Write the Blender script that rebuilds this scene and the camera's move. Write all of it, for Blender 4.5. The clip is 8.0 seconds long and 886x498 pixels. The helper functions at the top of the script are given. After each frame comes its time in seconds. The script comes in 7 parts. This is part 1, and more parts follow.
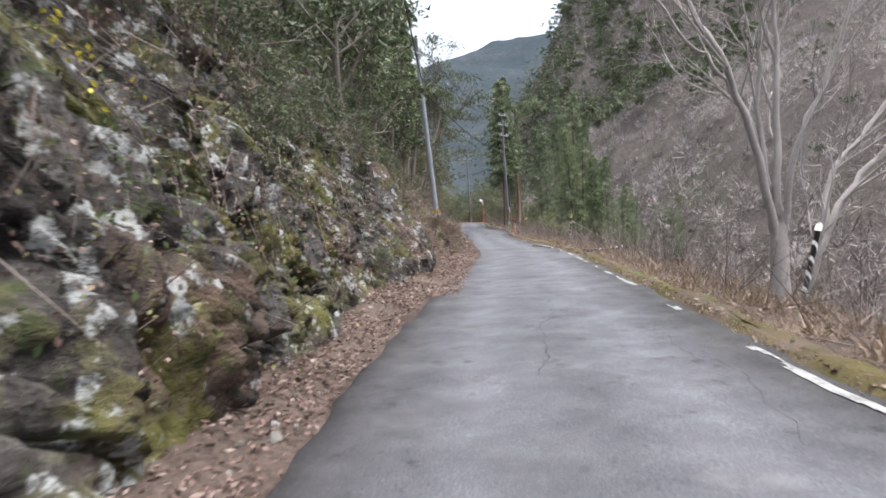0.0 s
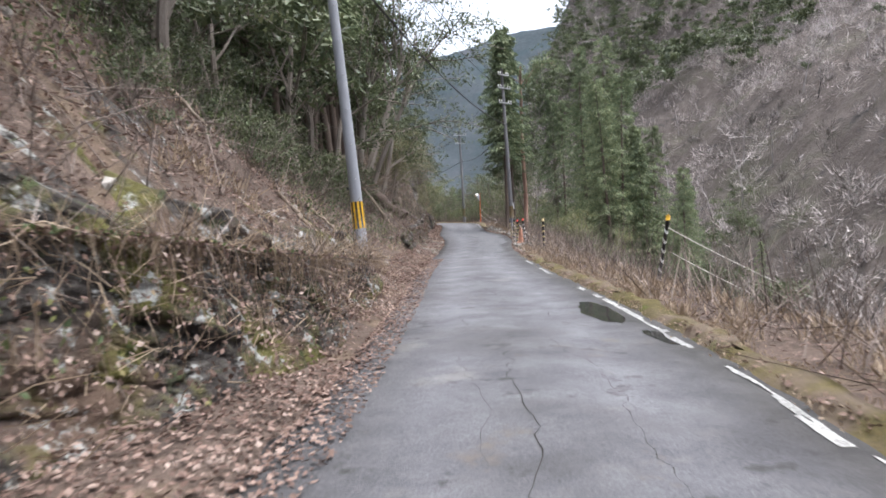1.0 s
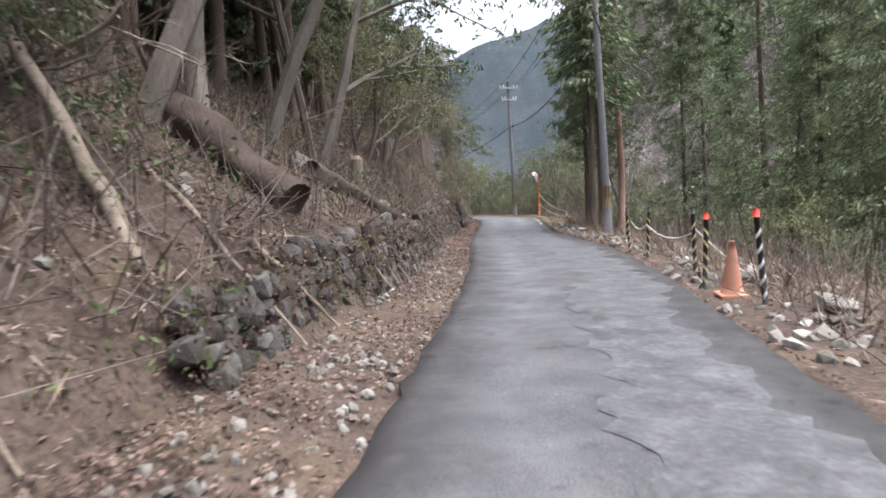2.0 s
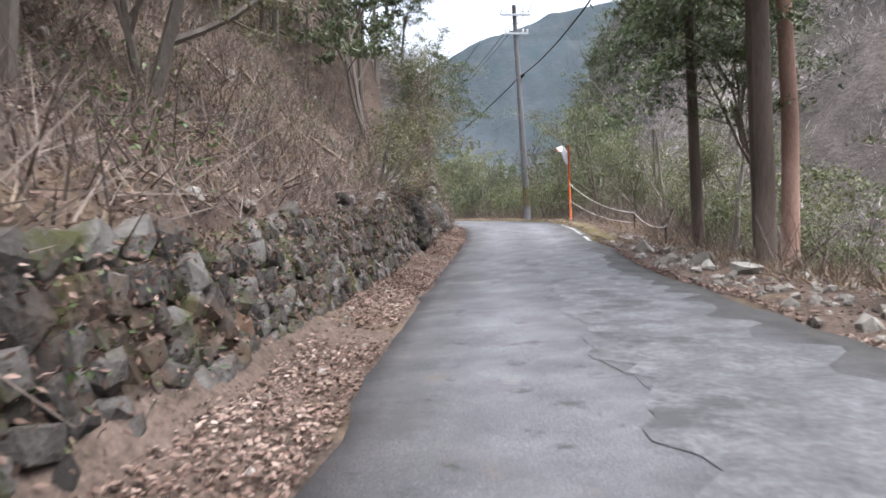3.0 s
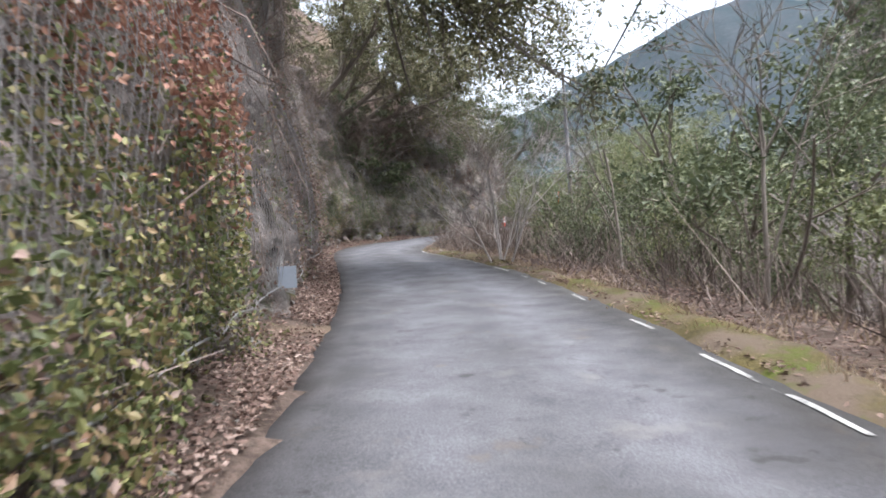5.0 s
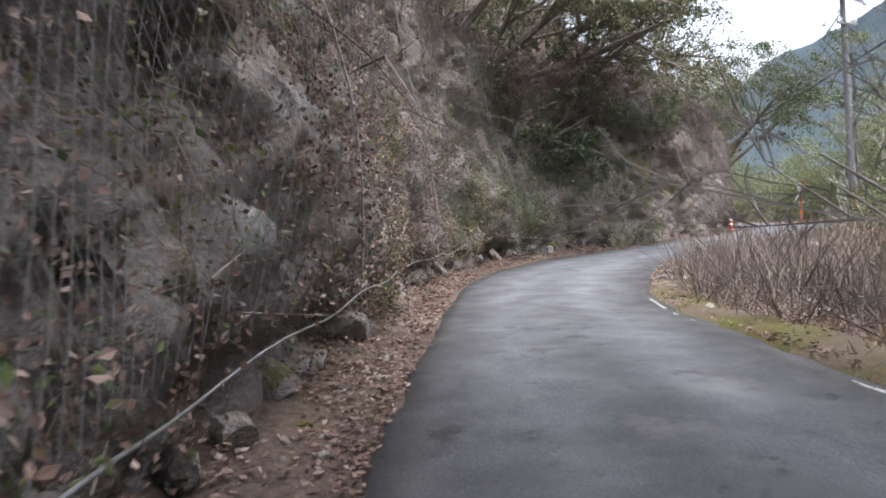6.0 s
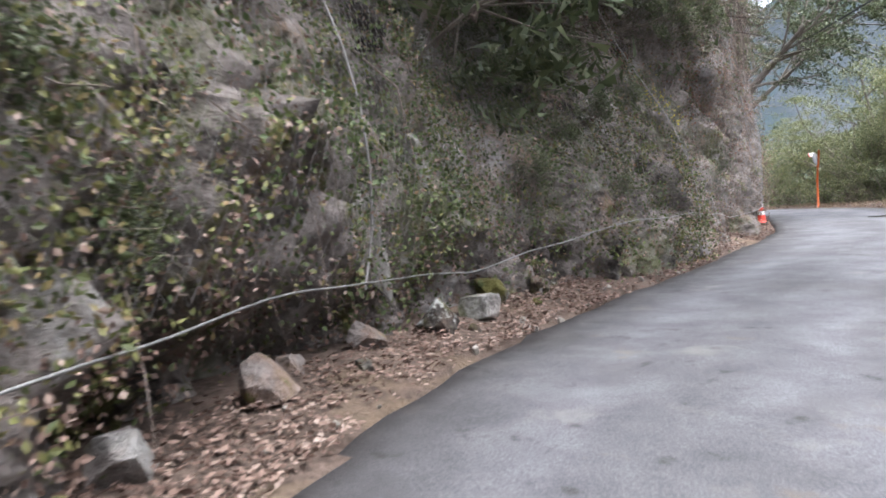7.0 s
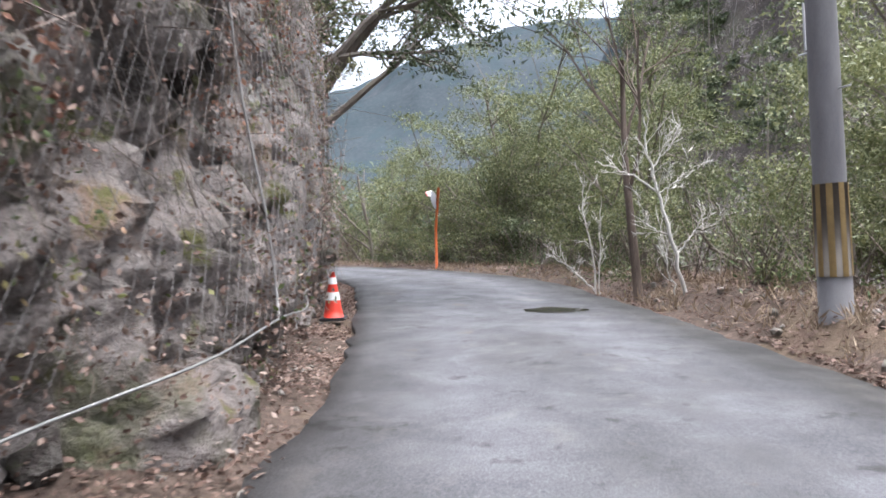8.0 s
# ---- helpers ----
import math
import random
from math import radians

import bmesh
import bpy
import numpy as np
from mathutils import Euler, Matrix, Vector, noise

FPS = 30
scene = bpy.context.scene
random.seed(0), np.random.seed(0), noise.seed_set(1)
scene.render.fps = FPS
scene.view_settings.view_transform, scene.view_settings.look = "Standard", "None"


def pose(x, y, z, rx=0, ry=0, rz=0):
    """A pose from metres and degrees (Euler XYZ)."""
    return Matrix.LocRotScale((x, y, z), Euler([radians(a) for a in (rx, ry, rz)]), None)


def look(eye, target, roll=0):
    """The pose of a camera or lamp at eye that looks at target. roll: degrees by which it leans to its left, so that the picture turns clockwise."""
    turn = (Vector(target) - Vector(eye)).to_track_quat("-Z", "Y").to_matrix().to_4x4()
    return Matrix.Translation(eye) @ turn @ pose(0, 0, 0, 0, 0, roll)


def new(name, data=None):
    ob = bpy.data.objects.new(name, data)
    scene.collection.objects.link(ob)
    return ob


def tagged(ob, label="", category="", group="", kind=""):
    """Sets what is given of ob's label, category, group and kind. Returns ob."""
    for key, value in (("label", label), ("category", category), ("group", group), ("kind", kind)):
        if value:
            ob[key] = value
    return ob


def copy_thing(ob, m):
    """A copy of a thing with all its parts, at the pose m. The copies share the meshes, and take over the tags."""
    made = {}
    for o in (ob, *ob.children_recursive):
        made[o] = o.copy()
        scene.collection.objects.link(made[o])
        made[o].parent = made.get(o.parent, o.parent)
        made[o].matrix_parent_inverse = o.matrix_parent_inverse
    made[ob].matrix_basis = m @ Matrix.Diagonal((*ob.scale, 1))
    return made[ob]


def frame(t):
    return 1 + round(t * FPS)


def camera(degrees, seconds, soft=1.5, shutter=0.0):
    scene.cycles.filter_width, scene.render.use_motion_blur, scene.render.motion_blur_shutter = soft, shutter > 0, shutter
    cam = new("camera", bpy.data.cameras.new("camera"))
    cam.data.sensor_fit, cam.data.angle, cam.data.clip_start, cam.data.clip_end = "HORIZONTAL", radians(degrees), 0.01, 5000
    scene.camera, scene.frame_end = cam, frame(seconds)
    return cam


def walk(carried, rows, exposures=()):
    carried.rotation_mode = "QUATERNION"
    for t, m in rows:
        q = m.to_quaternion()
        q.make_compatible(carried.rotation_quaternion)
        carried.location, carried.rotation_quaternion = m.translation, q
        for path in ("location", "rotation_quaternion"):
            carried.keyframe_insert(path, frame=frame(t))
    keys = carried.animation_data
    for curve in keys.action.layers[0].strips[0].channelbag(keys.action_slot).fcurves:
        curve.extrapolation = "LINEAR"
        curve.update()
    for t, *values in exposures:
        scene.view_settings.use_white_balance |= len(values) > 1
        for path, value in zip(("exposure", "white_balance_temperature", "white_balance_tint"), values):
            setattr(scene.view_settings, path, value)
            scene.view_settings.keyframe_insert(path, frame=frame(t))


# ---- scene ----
cam = camera(68.86, 8.0, soft=1.7, shutter=0.05)
PATH = [
    (0.00, 0.000, 0.000, 1.300, -3.01, 3.05, 0.00),
    (0.40, 0.867, 7.600, 1.333, -2.90, 3.24, -0.34),
    (0.50, 1.069, 9.481, 1.339, -2.99, 3.31, -0.12),
    (1.00, 1.959, 18.708, 1.196, -3.15, 3.11, 0.37),
    (1.50, 2.116, 30.162, 1.023, -2.91, 3.41, 1.43),
    (2.00, 2.374, 41.346, 0.968, -3.68, 3.03, 4.59),
    (2.20, 2.635, 45.418, 0.878, -3.81, 2.80, 5.65),
    (2.75, 2.750, 55.700, 0.860, -3.70, 3.20, 5.40),
    (3.30, 2.141, 65.491, 0.865, -3.56, 3.73, 4.03),
    (3.50, 2.197, 69.073, 0.842, -3.60, 3.60, 3.52),
    (3.70, 2.240, 72.613, 0.820, -2.89, 3.69, 2.85),
    (4.00, 2.416, 77.644, 0.987, -0.63, 2.76, 2.49),
    (4.50, 2.442, 85.247, 1.266, -1.82, 2.41, 7.23),
    (4.70, 2.042, 88.057, 1.282, -2.69, 2.43, 11.96),
    (5.00, 0.919, 92.021, 1.321, -3.09, 3.03, 21.83),
    (5.20, 0.123, 94.613, 1.315, -3.09, 3.27, 27.99),
    (6.30, -6.804, 105.996, 1.405, -2.61, 3.07, 37.06),
    (6.50, -8.177, 108.488, 1.403, -3.11, 3.35, 37.03),
    (6.70, -9.606, 110.979, 1.399, -3.28, 3.46, 36.30),
    (7.00, -11.201, 114.988, 1.376, -3.32, 4.55, 30.05),
    (7.50, -12.019, 122.319, 1.403, -2.31, 4.55, 13.54),
    (7.70, -11.750, 125.092, 1.465, -1.92, 3.78, 6.53),
    (8.00, -11.290, 128.737, 1.486, -1.82, 1.39, -0.87),
]
walk(cam, [(t, pose(x, y, z, 90 + rx, ry, rz)) for t, x, y, z, rx, ry, rz in PATH],
     [(0, 1.58, 6150, 11), (2.0, 1.76, 6150, 11), (3.5, 1.95, 6100, 11), (4.2, 1.78, 6100, 11), (5.0, 1.96, 6050, 11), (6.4, 2.08, 6050, 11), (7.0, 2.25, 6050, 11), (7.6, 2.05, 6050, 11), (8.0, 2.08, 6050, 11)])

# ---- light ----
sky = bpy.data.worlds.new("overcast_sky")
scene.world = sky
sky.use_nodes = True
wn, wl = sky.node_tree.nodes, sky.node_tree.links
tex = wn.new("ShaderNodeTexSky")
tex.sky_type, tex.sun_disc = "NISHITA", False
tex.sun_elevation, tex.sun_rotation = radians(75), radians(83)
tex.air_density, tex.dust_density, tex.ozone_density = 1.0, 6.0, 1.0
soft_sky = wn.new("ShaderNodeHueSaturation")
soft_sky.inputs["Saturation"].default_value = 0.42
wl.new(tex.outputs[0], soft_sky.inputs["Color"])
wl.new(soft_sky.outputs[0], wn["Background"].inputs[0])
wn["Background"].inputs[1].default_value = 0.15
sun = new("sun", bpy.data.lights.new("sun", "SUN"))
sun.data.energy, sun.data.angle, sun.data.color = 1.3, radians(60), (1, 0.98, 0.95)
sun.matrix_world = look((16, 72, 60), (0, 70, 0))

# ---- numeric helpers ----


def hash3(i, j, k, seed=0):
    n = (i * 73856093) ^ (j * 19349663) ^ (k * 83492791) ^ (seed * 2654435761 & 0x7FFFFFFF)
    n = (n ^ (n >> 13)) * 1274126177 & 0x7FFFFFFF
    n = (n ^ (n >> 16)) * 668265263 & 0x7FFFFFFF
    return ((n ^ (n >> 15)) & 0xFFFFFF) / 0xFFFFFF


def vnoise(p, seed=0):
    """Smooth value noise, -1 to 1, at points p (n, 3)."""
    f = np.floor(p).astype(np.int64)
    u = p - f
    u = u * u * (3 - 2 * u)
    out = 0
    for a in (0, 1):
        for b in (0, 1):
            for c in (0, 1):
                w = (u[:, 0] if a else 1 - u[:, 0]) * (u[:, 1] if b else 1 - u[:, 1]) * (u[:, 2] if c else 1 - u[:, 2])
                out = out + w * hash3(f[:, 0] + a, f[:, 1] + b, f[:, 2] + c, seed)
    return out * 2 - 1


def fbm(p, octaves=4, seed=0):
    out, amp = 0, 1.0
    for o in range(octaves):
        out = out + amp * vnoise(p * 2 ** o, seed + o)
        amp *= 0.5
    return out


def cells(p, seed=0):
    """Nearest and second nearest distance to a scattered point, that point's random number, and the way from it."""
    f = np.floor(p).astype(np.int64)
    d1 = np.full(len(p), 9.0)
    d2 = np.full(len(p), 9.0)
    who = np.zeros(len(p))
    off = np.zeros((len(p), 3))
    for a in (-1, 0, 1):
        for b in (-1, 0, 1):
            for c in (-1, 0, 1):
                i, j, k = f[:, 0] + a, f[:, 1] + b, f[:, 2] + c
                q = np.stack([i + hash3(i, j, k, seed), j + hash3(i, j, k, seed + 1), k + hash3(i, j, k, seed + 2)], 1)
                d = np.linalg.norm(q - p, axis=1)
                near = d < d1
                off = np.where(near[:, None], p - q, off)
                d2 = np.where(near, d1, np.minimum(d2, d))
                who = np.where(near, hash3(i, j, k, seed + 3), who)
                d1 = np.where(near, d, d1)
    return d1, d2, who, off


def smooth(x, a, b):
    u = np.clip((x - a) / (b - a), 0, 1)
    return u * u * (3 - 2 * u)


class Shape:
    """Collects points and faces of one mesh."""

    def __init__(self):
        self.v, self.f, self.n = [], [], 0

    def add(self, v, f):
        v = np.asarray(v, float).reshape(-1, 3)
        self.v.append(v)
        if isinstance(f, np.ndarray):
            self.f.extend((f + self.n).tolist())
        else:
            self.f.extend([tuple(i + self.n for i in q) for q in f])
        self.n += len(v)
        return self

    def tube(self, pts, radii, sides=6, cap=True):
        pts = np.asarray(pts, float)
        m = len(pts)
        radii = np.broadcast_to(np.asarray(radii, float), (m,))
        tang = np.gradient(pts, axis=0)
        tang /= np.linalg.norm(tang, axis=1)[:, None] + 1e-9
        ref = np.array([1.0, 0, 0]) if abs(tang[:, 2]).mean() > 0.7 else np.array([0, 0, 1.0])
        a = np.cross(tang, ref)
        a /= np.linalg.norm(a, axis=1)[:, None] + 1e-9
        b = np.cross(tang, a)
        th = np.linspace(0, 2 * np.pi, sides, endpoint=False)
        ring = a[:, None] * np.cos(th)[None, :, None] + b[:, None] * np.sin(th)[None, :, None]
        v = pts[:, None] + ring * radii[:, None, None]
        i = np.arange(m - 1)[:, None] * sides
        j = np.arange(sides)[None]
        k = (j + 1) % sides
        f = np.stack([i + j, i + k, i + sides + k, i + sides + j], -1).reshape(-1, 4)
        self.add(v, f)
        if cap:
            n0 = self.n - m * sides
            self.f.append(tuple(range(n0, n0 + sides)))
            self.f.append(tuple(range(self.n - 1, self.n - sides - 1, -1)))
        return self

    def box(self, lo, hi, m=None):
        x0, y0, z0 = lo
        x1, y1, z1 = hi
        v = np.array([(x, y, z) for x in (x0, x1) for y in (y0, y1) for z in (z0, z1)], float)
        if m is not None:
            v = v @ np.array(m.to_3x3()).T + np.array(m.translation)
        return self.add(v, [(0, 1, 3, 2), (4, 6, 7, 5), (0, 4, 5, 1), (2, 3, 7, 6), (0, 2, 6, 4), (1, 5, 7, 3)])

    def cards(self, centre, along, across, fold=0.25):
        """Leaves: bent four-point blades round centre (n, 3)."""
        n = len(centre)
        nor = np.cross(along, across)
        nor /= np.linalg.norm(nor, axis=1)[:, None] + 1e-9
        w = np.linalg.norm(across, axis=1)[:, None]
        v = np.stack([centre - along, centre - across + nor * w * fold, centre + along, centre + across + nor * w * fold], 1).reshape(-1, 3)
        i = np.arange(n)[:, None] * 4
        f = np.concatenate([i + np.array([[0, 1, 2]]), i + np.array([[0, 2, 3]])], 0)
        return self.add(v, f)

    def blades(self, centre, along, across):
        """Leaves of one face each, for far foliage."""
        v = np.stack([centre - along - across * 0.75, centre - along + across * 0.75, centre + along], 1).reshape(-1, 3)
        return self.add(v, np.arange(len(v)).reshape(-1, 3))

    def mesh(self, name, mats, smoothed=False):
        me = bpy.data.meshes.new(name)
        v = np.concatenate(self.v) if self.v else np.zeros((0, 3))
        me.from_pydata(v.tolist(), [], self.f)
        for m in mats if isinstance(mats, (list, tuple)) else [mats]:
            me.materials.append(m)
        if smoothed:
            me.polygons.foreach_set("use_smooth", np.ones(len(me.polygons), bool))
        me.update()
        return me


def part(name, shape, material, parent=None, label="", smoothed=False):
    ob = new(name, shape.mesh(name, material, smoothed))
    if parent is not None:
        ob.parent = parent
    if label:
        ob["label"] = label
    return ob


def thing(name, label, category, group="", kind="", at=None):
    ob = tagged(new(name), label, category, group, kind)
    if at is not None:
        ob.matrix_basis = at
    return ob


def rand_dirs(n, rng, up=0.0):
    v = rng.normal(size=(n, 3))
    v[:, 2] += up
    return v / (np.linalg.norm(v, axis=1)[:, None] + 1e-9)


def leaf_axes(n, size, rng, lift=0.0, slim=0.45):
    a = rand_dirs(n, rng, lift)
    b = np.cross(a, rand_dirs(n, rng))
    b /= np.linalg.norm(b, axis=1)[:, None] + 1e-9
    k = size * rng.uniform(0.6, 1.25, (n, 1))
    return a * k, b * k * slim


# ---- materials ----
def node_mat(name):
    m = bpy.data.materials.new(name)
    m.use_nodes = True
    nt = m.node_tree
    return m, nt, nt.nodes["Principled BSDF"]


def ramp(nt, stops):
    r = nt.nodes.new("ShaderNodeValToRGB")
    e = r.color_ramp.elements
    while len(e) < len(stops):
        e.new(0.5)
    for el, (p, c) in zip(e, stops):
        el.position, el.color = p, (*c, 1)
    return r


def noise_node(nt, coord, scale, detail=6, rough=0.6, stretch=None):
    n = nt.nodes.new("ShaderNodeTexNoise")
    n.inputs["Scale"].default_value, n.inputs["Detail"].default_value, n.inputs["Roughness"].default_value = scale, detail, rough
    if stretch:
        mp = nt.nodes.new("ShaderNodeMapping")
        mp.inputs["Scale"].default_value = stretch
        nt.links.new(coord, mp.inputs[0])
        coord = mp.outputs[0]
    nt.links.new(coord, n.inputs["Vector"])
    return n


def surface(name, stops, scale=1.0, fine=18.0, mix=0.45, rough=0.85, bump=0.3, dist=0.02, spec=0.3, stretch=None, patches=(), rand=0.0, metal=0.0, rough_to=None):
    """Two scales of noise into a colour ramp, fine relief, patches [(colour, scale, low, high)] over it, rand: a shift of tone from piece to piece."""
    m, nt, bs = node_mat(name)
    L = nt.links.new
    geo = nt.nodes.new("ShaderNodeNewGeometry")
    co = geo.outputs["Position"]
    big, small = noise_node(nt, co, scale, 5, 0.6, stretch), noise_node(nt, co, fine, 5, 0.7, stretch)
    add = nt.nodes.new("ShaderNodeMix")
    add.inputs[0].default_value = mix
    L(big.outputs[0], add.inputs[2])
    L(small.outputs[0], add.inputs[3])
    fac = add.outputs[0]
    if rand:
        info = nt.nodes.new("ShaderNodeObjectInfo")
        mul = nt.nodes.new("ShaderNodeMath")
        mul.operation = "ADD"
        isl = nt.nodes.new("ShaderNodeMath")
        L(info.outputs["Random"], mul.inputs[0])
        L(geo.outputs["Random Per Island"], mul.inputs[1])
        fr = nt.nodes.new("ShaderNodeMath")
        fr.operation = "FRACT"
        L(mul.outputs[0], fr.inputs[0])
        isl.operation = "MULTIPLY_ADD"
        L(fr.outputs[0], isl.inputs[0])
        isl.inputs[1].default_value = rand
        off = nt.nodes.new("ShaderNodeMath")
        off.operation = "SUBTRACT"
        L(fac, off.inputs[0])
        off.inputs[1].default_value = rand / 2
        L(off.outputs[0], isl.inputs[2])
        fac = isl.outputs[0]
    rp = ramp(nt, stops)
    L(fac, rp.inputs[0])
    col = rp.outputs[0]
    for pc, ps, lo, hi in patches:
        pn = noise_node(nt, co, ps, 6, 0.65)
        pr = ramp(nt, [(lo, (0, 0, 0)), (hi, (1, 1, 1))])
        L(pn.outputs[0], pr.inputs[0])
        mx = nt.nodes.new("ShaderNodeMix")
        mx.data_type = "RGBA"
        L(pr.outputs[0], mx.inputs[0])
        L(col, mx.inputs[6])
        mx.inputs[7].default_value = (*pc, 1)
        col = mx.outputs[2]
    L(col, bs.inputs["Base Color"])
    bs.inputs["Roughness"].default_value = rough
    if rough_to is not None:
        rr = nt.nodes.new("ShaderNodeMapRange")
        rr.inputs[1].default_value, rr.inputs[2].default_value = 0.35, 0.65
        rr.inputs[3].default_value, rr.inputs[4].default_value = rough, rough_to
        L(big.outputs[0], rr.inputs[0])
        L(rr.outputs[0], bs.inputs["Roughness"])
    bs.inputs["Specular IOR Level"].default_value = spec
    bs.inputs["Metallic"].default_value = metal
    if bump:
        bp = nt.nodes.new("ShaderNodeBump")
        bp.inputs["Strength"].default_value, bp.inputs["Distance"].default_value = bump, dist
        L(add.outputs[0], bp.inputs["Height"])
        L(bp.outputs[0], bs.inputs["Normal"])
    return m


def leaf_mat(name, stops, rough=0.55, glow=0.25, patch=0.9, depth=0.5, shift=-0.1):
    """Foliage: tone from leaf to leaf, light passing through."""
    m, nt, bs = node_mat(name)
    L = nt.links.new
    geo = nt.nodes.new("ShaderNodeNewGeometry")
    info = nt.nodes.new("ShaderNodeObjectInfo")
    big = noise_node(nt, geo.outputs["Position"], patch, 3)
    a = nt.nodes.new("ShaderNodeMath")
    a.operation = "MULTIPLY_ADD"
    L(geo.outputs["Random Per Island"], a.inputs[0])
    a.inputs[1].default_value = 0.55
    sc = nt.nodes.new("ShaderNodeMath")
    sc.operation = "MULTIPLY_ADD"
    L(big.outputs[0], sc.inputs[0])
    sc.inputs[1].default_value = depth
    tone = nt.nodes.new("ShaderNodeMath")
    tone.operation = "MULTIPLY_ADD"
    L(info.outputs["Random"], tone.inputs[0])
    tone.inputs[1].default_value = 0.16
    tone.inputs[2].default_value = shift
    L(tone.outputs[0], sc.inputs[2])
    L(sc.outputs[0], a.inputs[2])
    rp = ramp(nt, stops)
    L(a.outputs[0], rp.inputs[0])
    L(rp.outputs[0], bs.inputs["Base Color"])
    bs.inputs["Roughness"].default_value, bs.inputs["Specular IOR Level"].default_value = rough, 0.35
    tr = nt.nodes.new("ShaderNodeBsdfTranslucent")
    L(rp.outputs[0], tr.inputs[0])
    mx = nt.nodes.new("ShaderNodeMixShader")
    mx.inputs[0].default_value = glow
    L(bs.outputs[0], mx.inputs[1])
    L(tr.outputs[0], mx.inputs[2])
    L(mx.outputs[0], nt.nodes["Material Output"].inputs[0])
    return m


def plain(name, c, rough=0.5, metal=0.0, scale=6.0, vary=0.25, bump=0.1):
    lo = tuple(v * (1 - vary) for v in c)
    hi = tuple(min(1, v * (1 + vary)) for v in c)
    return surface(name, [(0.3, lo), (0.7, hi)], scale, 60, 0.5, rough, bump, 0.004, 0.4, metal=metal)


ASPHALT = surface("asphalt", [(0.3, (0.03, 0.03, 0.033)), (0.5, (0.072, 0.072, 0.079)), (0.7, (0.145, 0.145, 0.155))], 1.7, 62, 0.72, 0.86, 1.0, 0.012, 0.3,
                  patches=[((0.056, 0.055, 0.058), 0.45, 0.52, 0.66), ((0.032, 0.031, 0.032), 2.8, 0.6, 0.68), ((0.118, 0.113, 0.112), 1.1, 0.6, 0.72), ((0.09, 0.078, 0.068), 1.6, 0.63, 0.72)], rough_to=0.68)


def wheel_tracks(m):
    """Paler, smoother tracks where wheels run, dirt towards the edges."""
    nt = m.node_tree
    L = nt.links.new
    bs = nt.nodes["Principled BSDF"]
    at = nt.nodes.new("ShaderNodeAttribute")
    at.attribute_name = "across"
    geo = nt.nodes.new("ShaderNodeNewGeometry")
    nz = noise_node(nt, geo.outputs["Position"], 0.5, 4, 0.6)
    sh = nt.nodes.new("ShaderNodeMath")
    sh.operation = "MULTIPLY_ADD"
    L(nz.outputs[0], sh.inputs[0])
    sh.inputs[1].default_value = 0.16
    L(at.outputs["Fac"], sh.inputs[2])
    rp = ramp(nt, [(0.06, (0.55, 0.51, 0.47)), (0.2, (0.74, 0.73, 0.72)), (0.36, (1.25, 1.25, 1.26)), (0.5, (1.02, 1.02, 1.02)), (0.58, (0.98, 0.98, 0.98)), (0.77, (1.27, 1.27, 1.28)), (0.93, (0.72, 0.71, 0.7)), (1.04, (0.5, 0.48, 0.44))])
    L(sh.outputs[0], rp.inputs[0])
    old = bs.inputs["Base Color"].links[0].from_socket
    mx = nt.nodes.new("ShaderNodeMix")
    mx.data_type, mx.blend_type = "RGBA", "MULTIPLY"
    mx.inputs[0].default_value = 1.0
    L(old, mx.inputs[6])
    L(rp.outputs[0], mx.inputs[7])
    L(mx.outputs[2], bs.inputs["Base Color"])


wheel_tracks(ASPHALT)
BROKEN = surface("broken_asphalt", [(0.33, (0.02, 0.02, 0.022)), (0.5, (0.062, 0.062, 0.067)), (0.68, (0.135, 0.134, 0.142))], 2.6, 17, 0.5, 0.65, 1.0, 0.03, 0.4, patches=[((0.03, 0.03, 0.032), 1.1, 0.57, 0.62)])
CRACK = surface("crack_dirt", [(0.3, (0.014, 0.013, 0.012)), (0.7, (0.04, 0.037, 0.034))], 5, 40, 0.5, 0.95, 0.3, 0.003, 0.1)
WET = surface("wet_asphalt", [(0.3, (0.012, 0.012, 0.013)), (0.7, (0.03, 0.03, 0.03))], 2, 40, 0.5, 0.04, 0.02, 0.002, 0.6)
LINE = surface("worn_line_paint", [(0.42, (0.12, 0.117, 0.113)), (0.55, (0.3, 0.3, 0.29)), (0.75, (0.5, 0.5, 0.49))], 3, 25, 0.6, 0.6, 0.3, 0.004)
SOIL = surface("leafy_soil", [(0.25, (0.02, 0.015, 0.012)), (0.42, (0.06, 0.045, 0.037)), (0.56, (0.115, 0.086, 0.071)), (0.75, (0.21, 0.165, 0.14))], 1.3, 16, 0.6, 0.95, 1.0, 0.07, 0.1,
               patches=[((0.085, 0.08, 0.034), 0.5, 0.55, 0.68), ((0.15, 0.105, 0.085), 0.5, 0.54, 0.68)])
# wooded slopes with the blue-grey of distance haze put into their colour
HAZYGROUND = surface("far_wooded_slopes", [(0.3, (0.024, 0.034, 0.038)), (0.5, (0.045, 0.055, 0.061)), (0.7, (0.08, 0.084, 0.094))], 0.022, 0.3, 0.6, 1.0, 0.3, 1.0, 0.0, patches=[((0.04, 0.054, 0.06), 0.03, 0.52, 0.6), ((0.085, 0.08, 0.088), 0.006, 0.56, 0.7)])
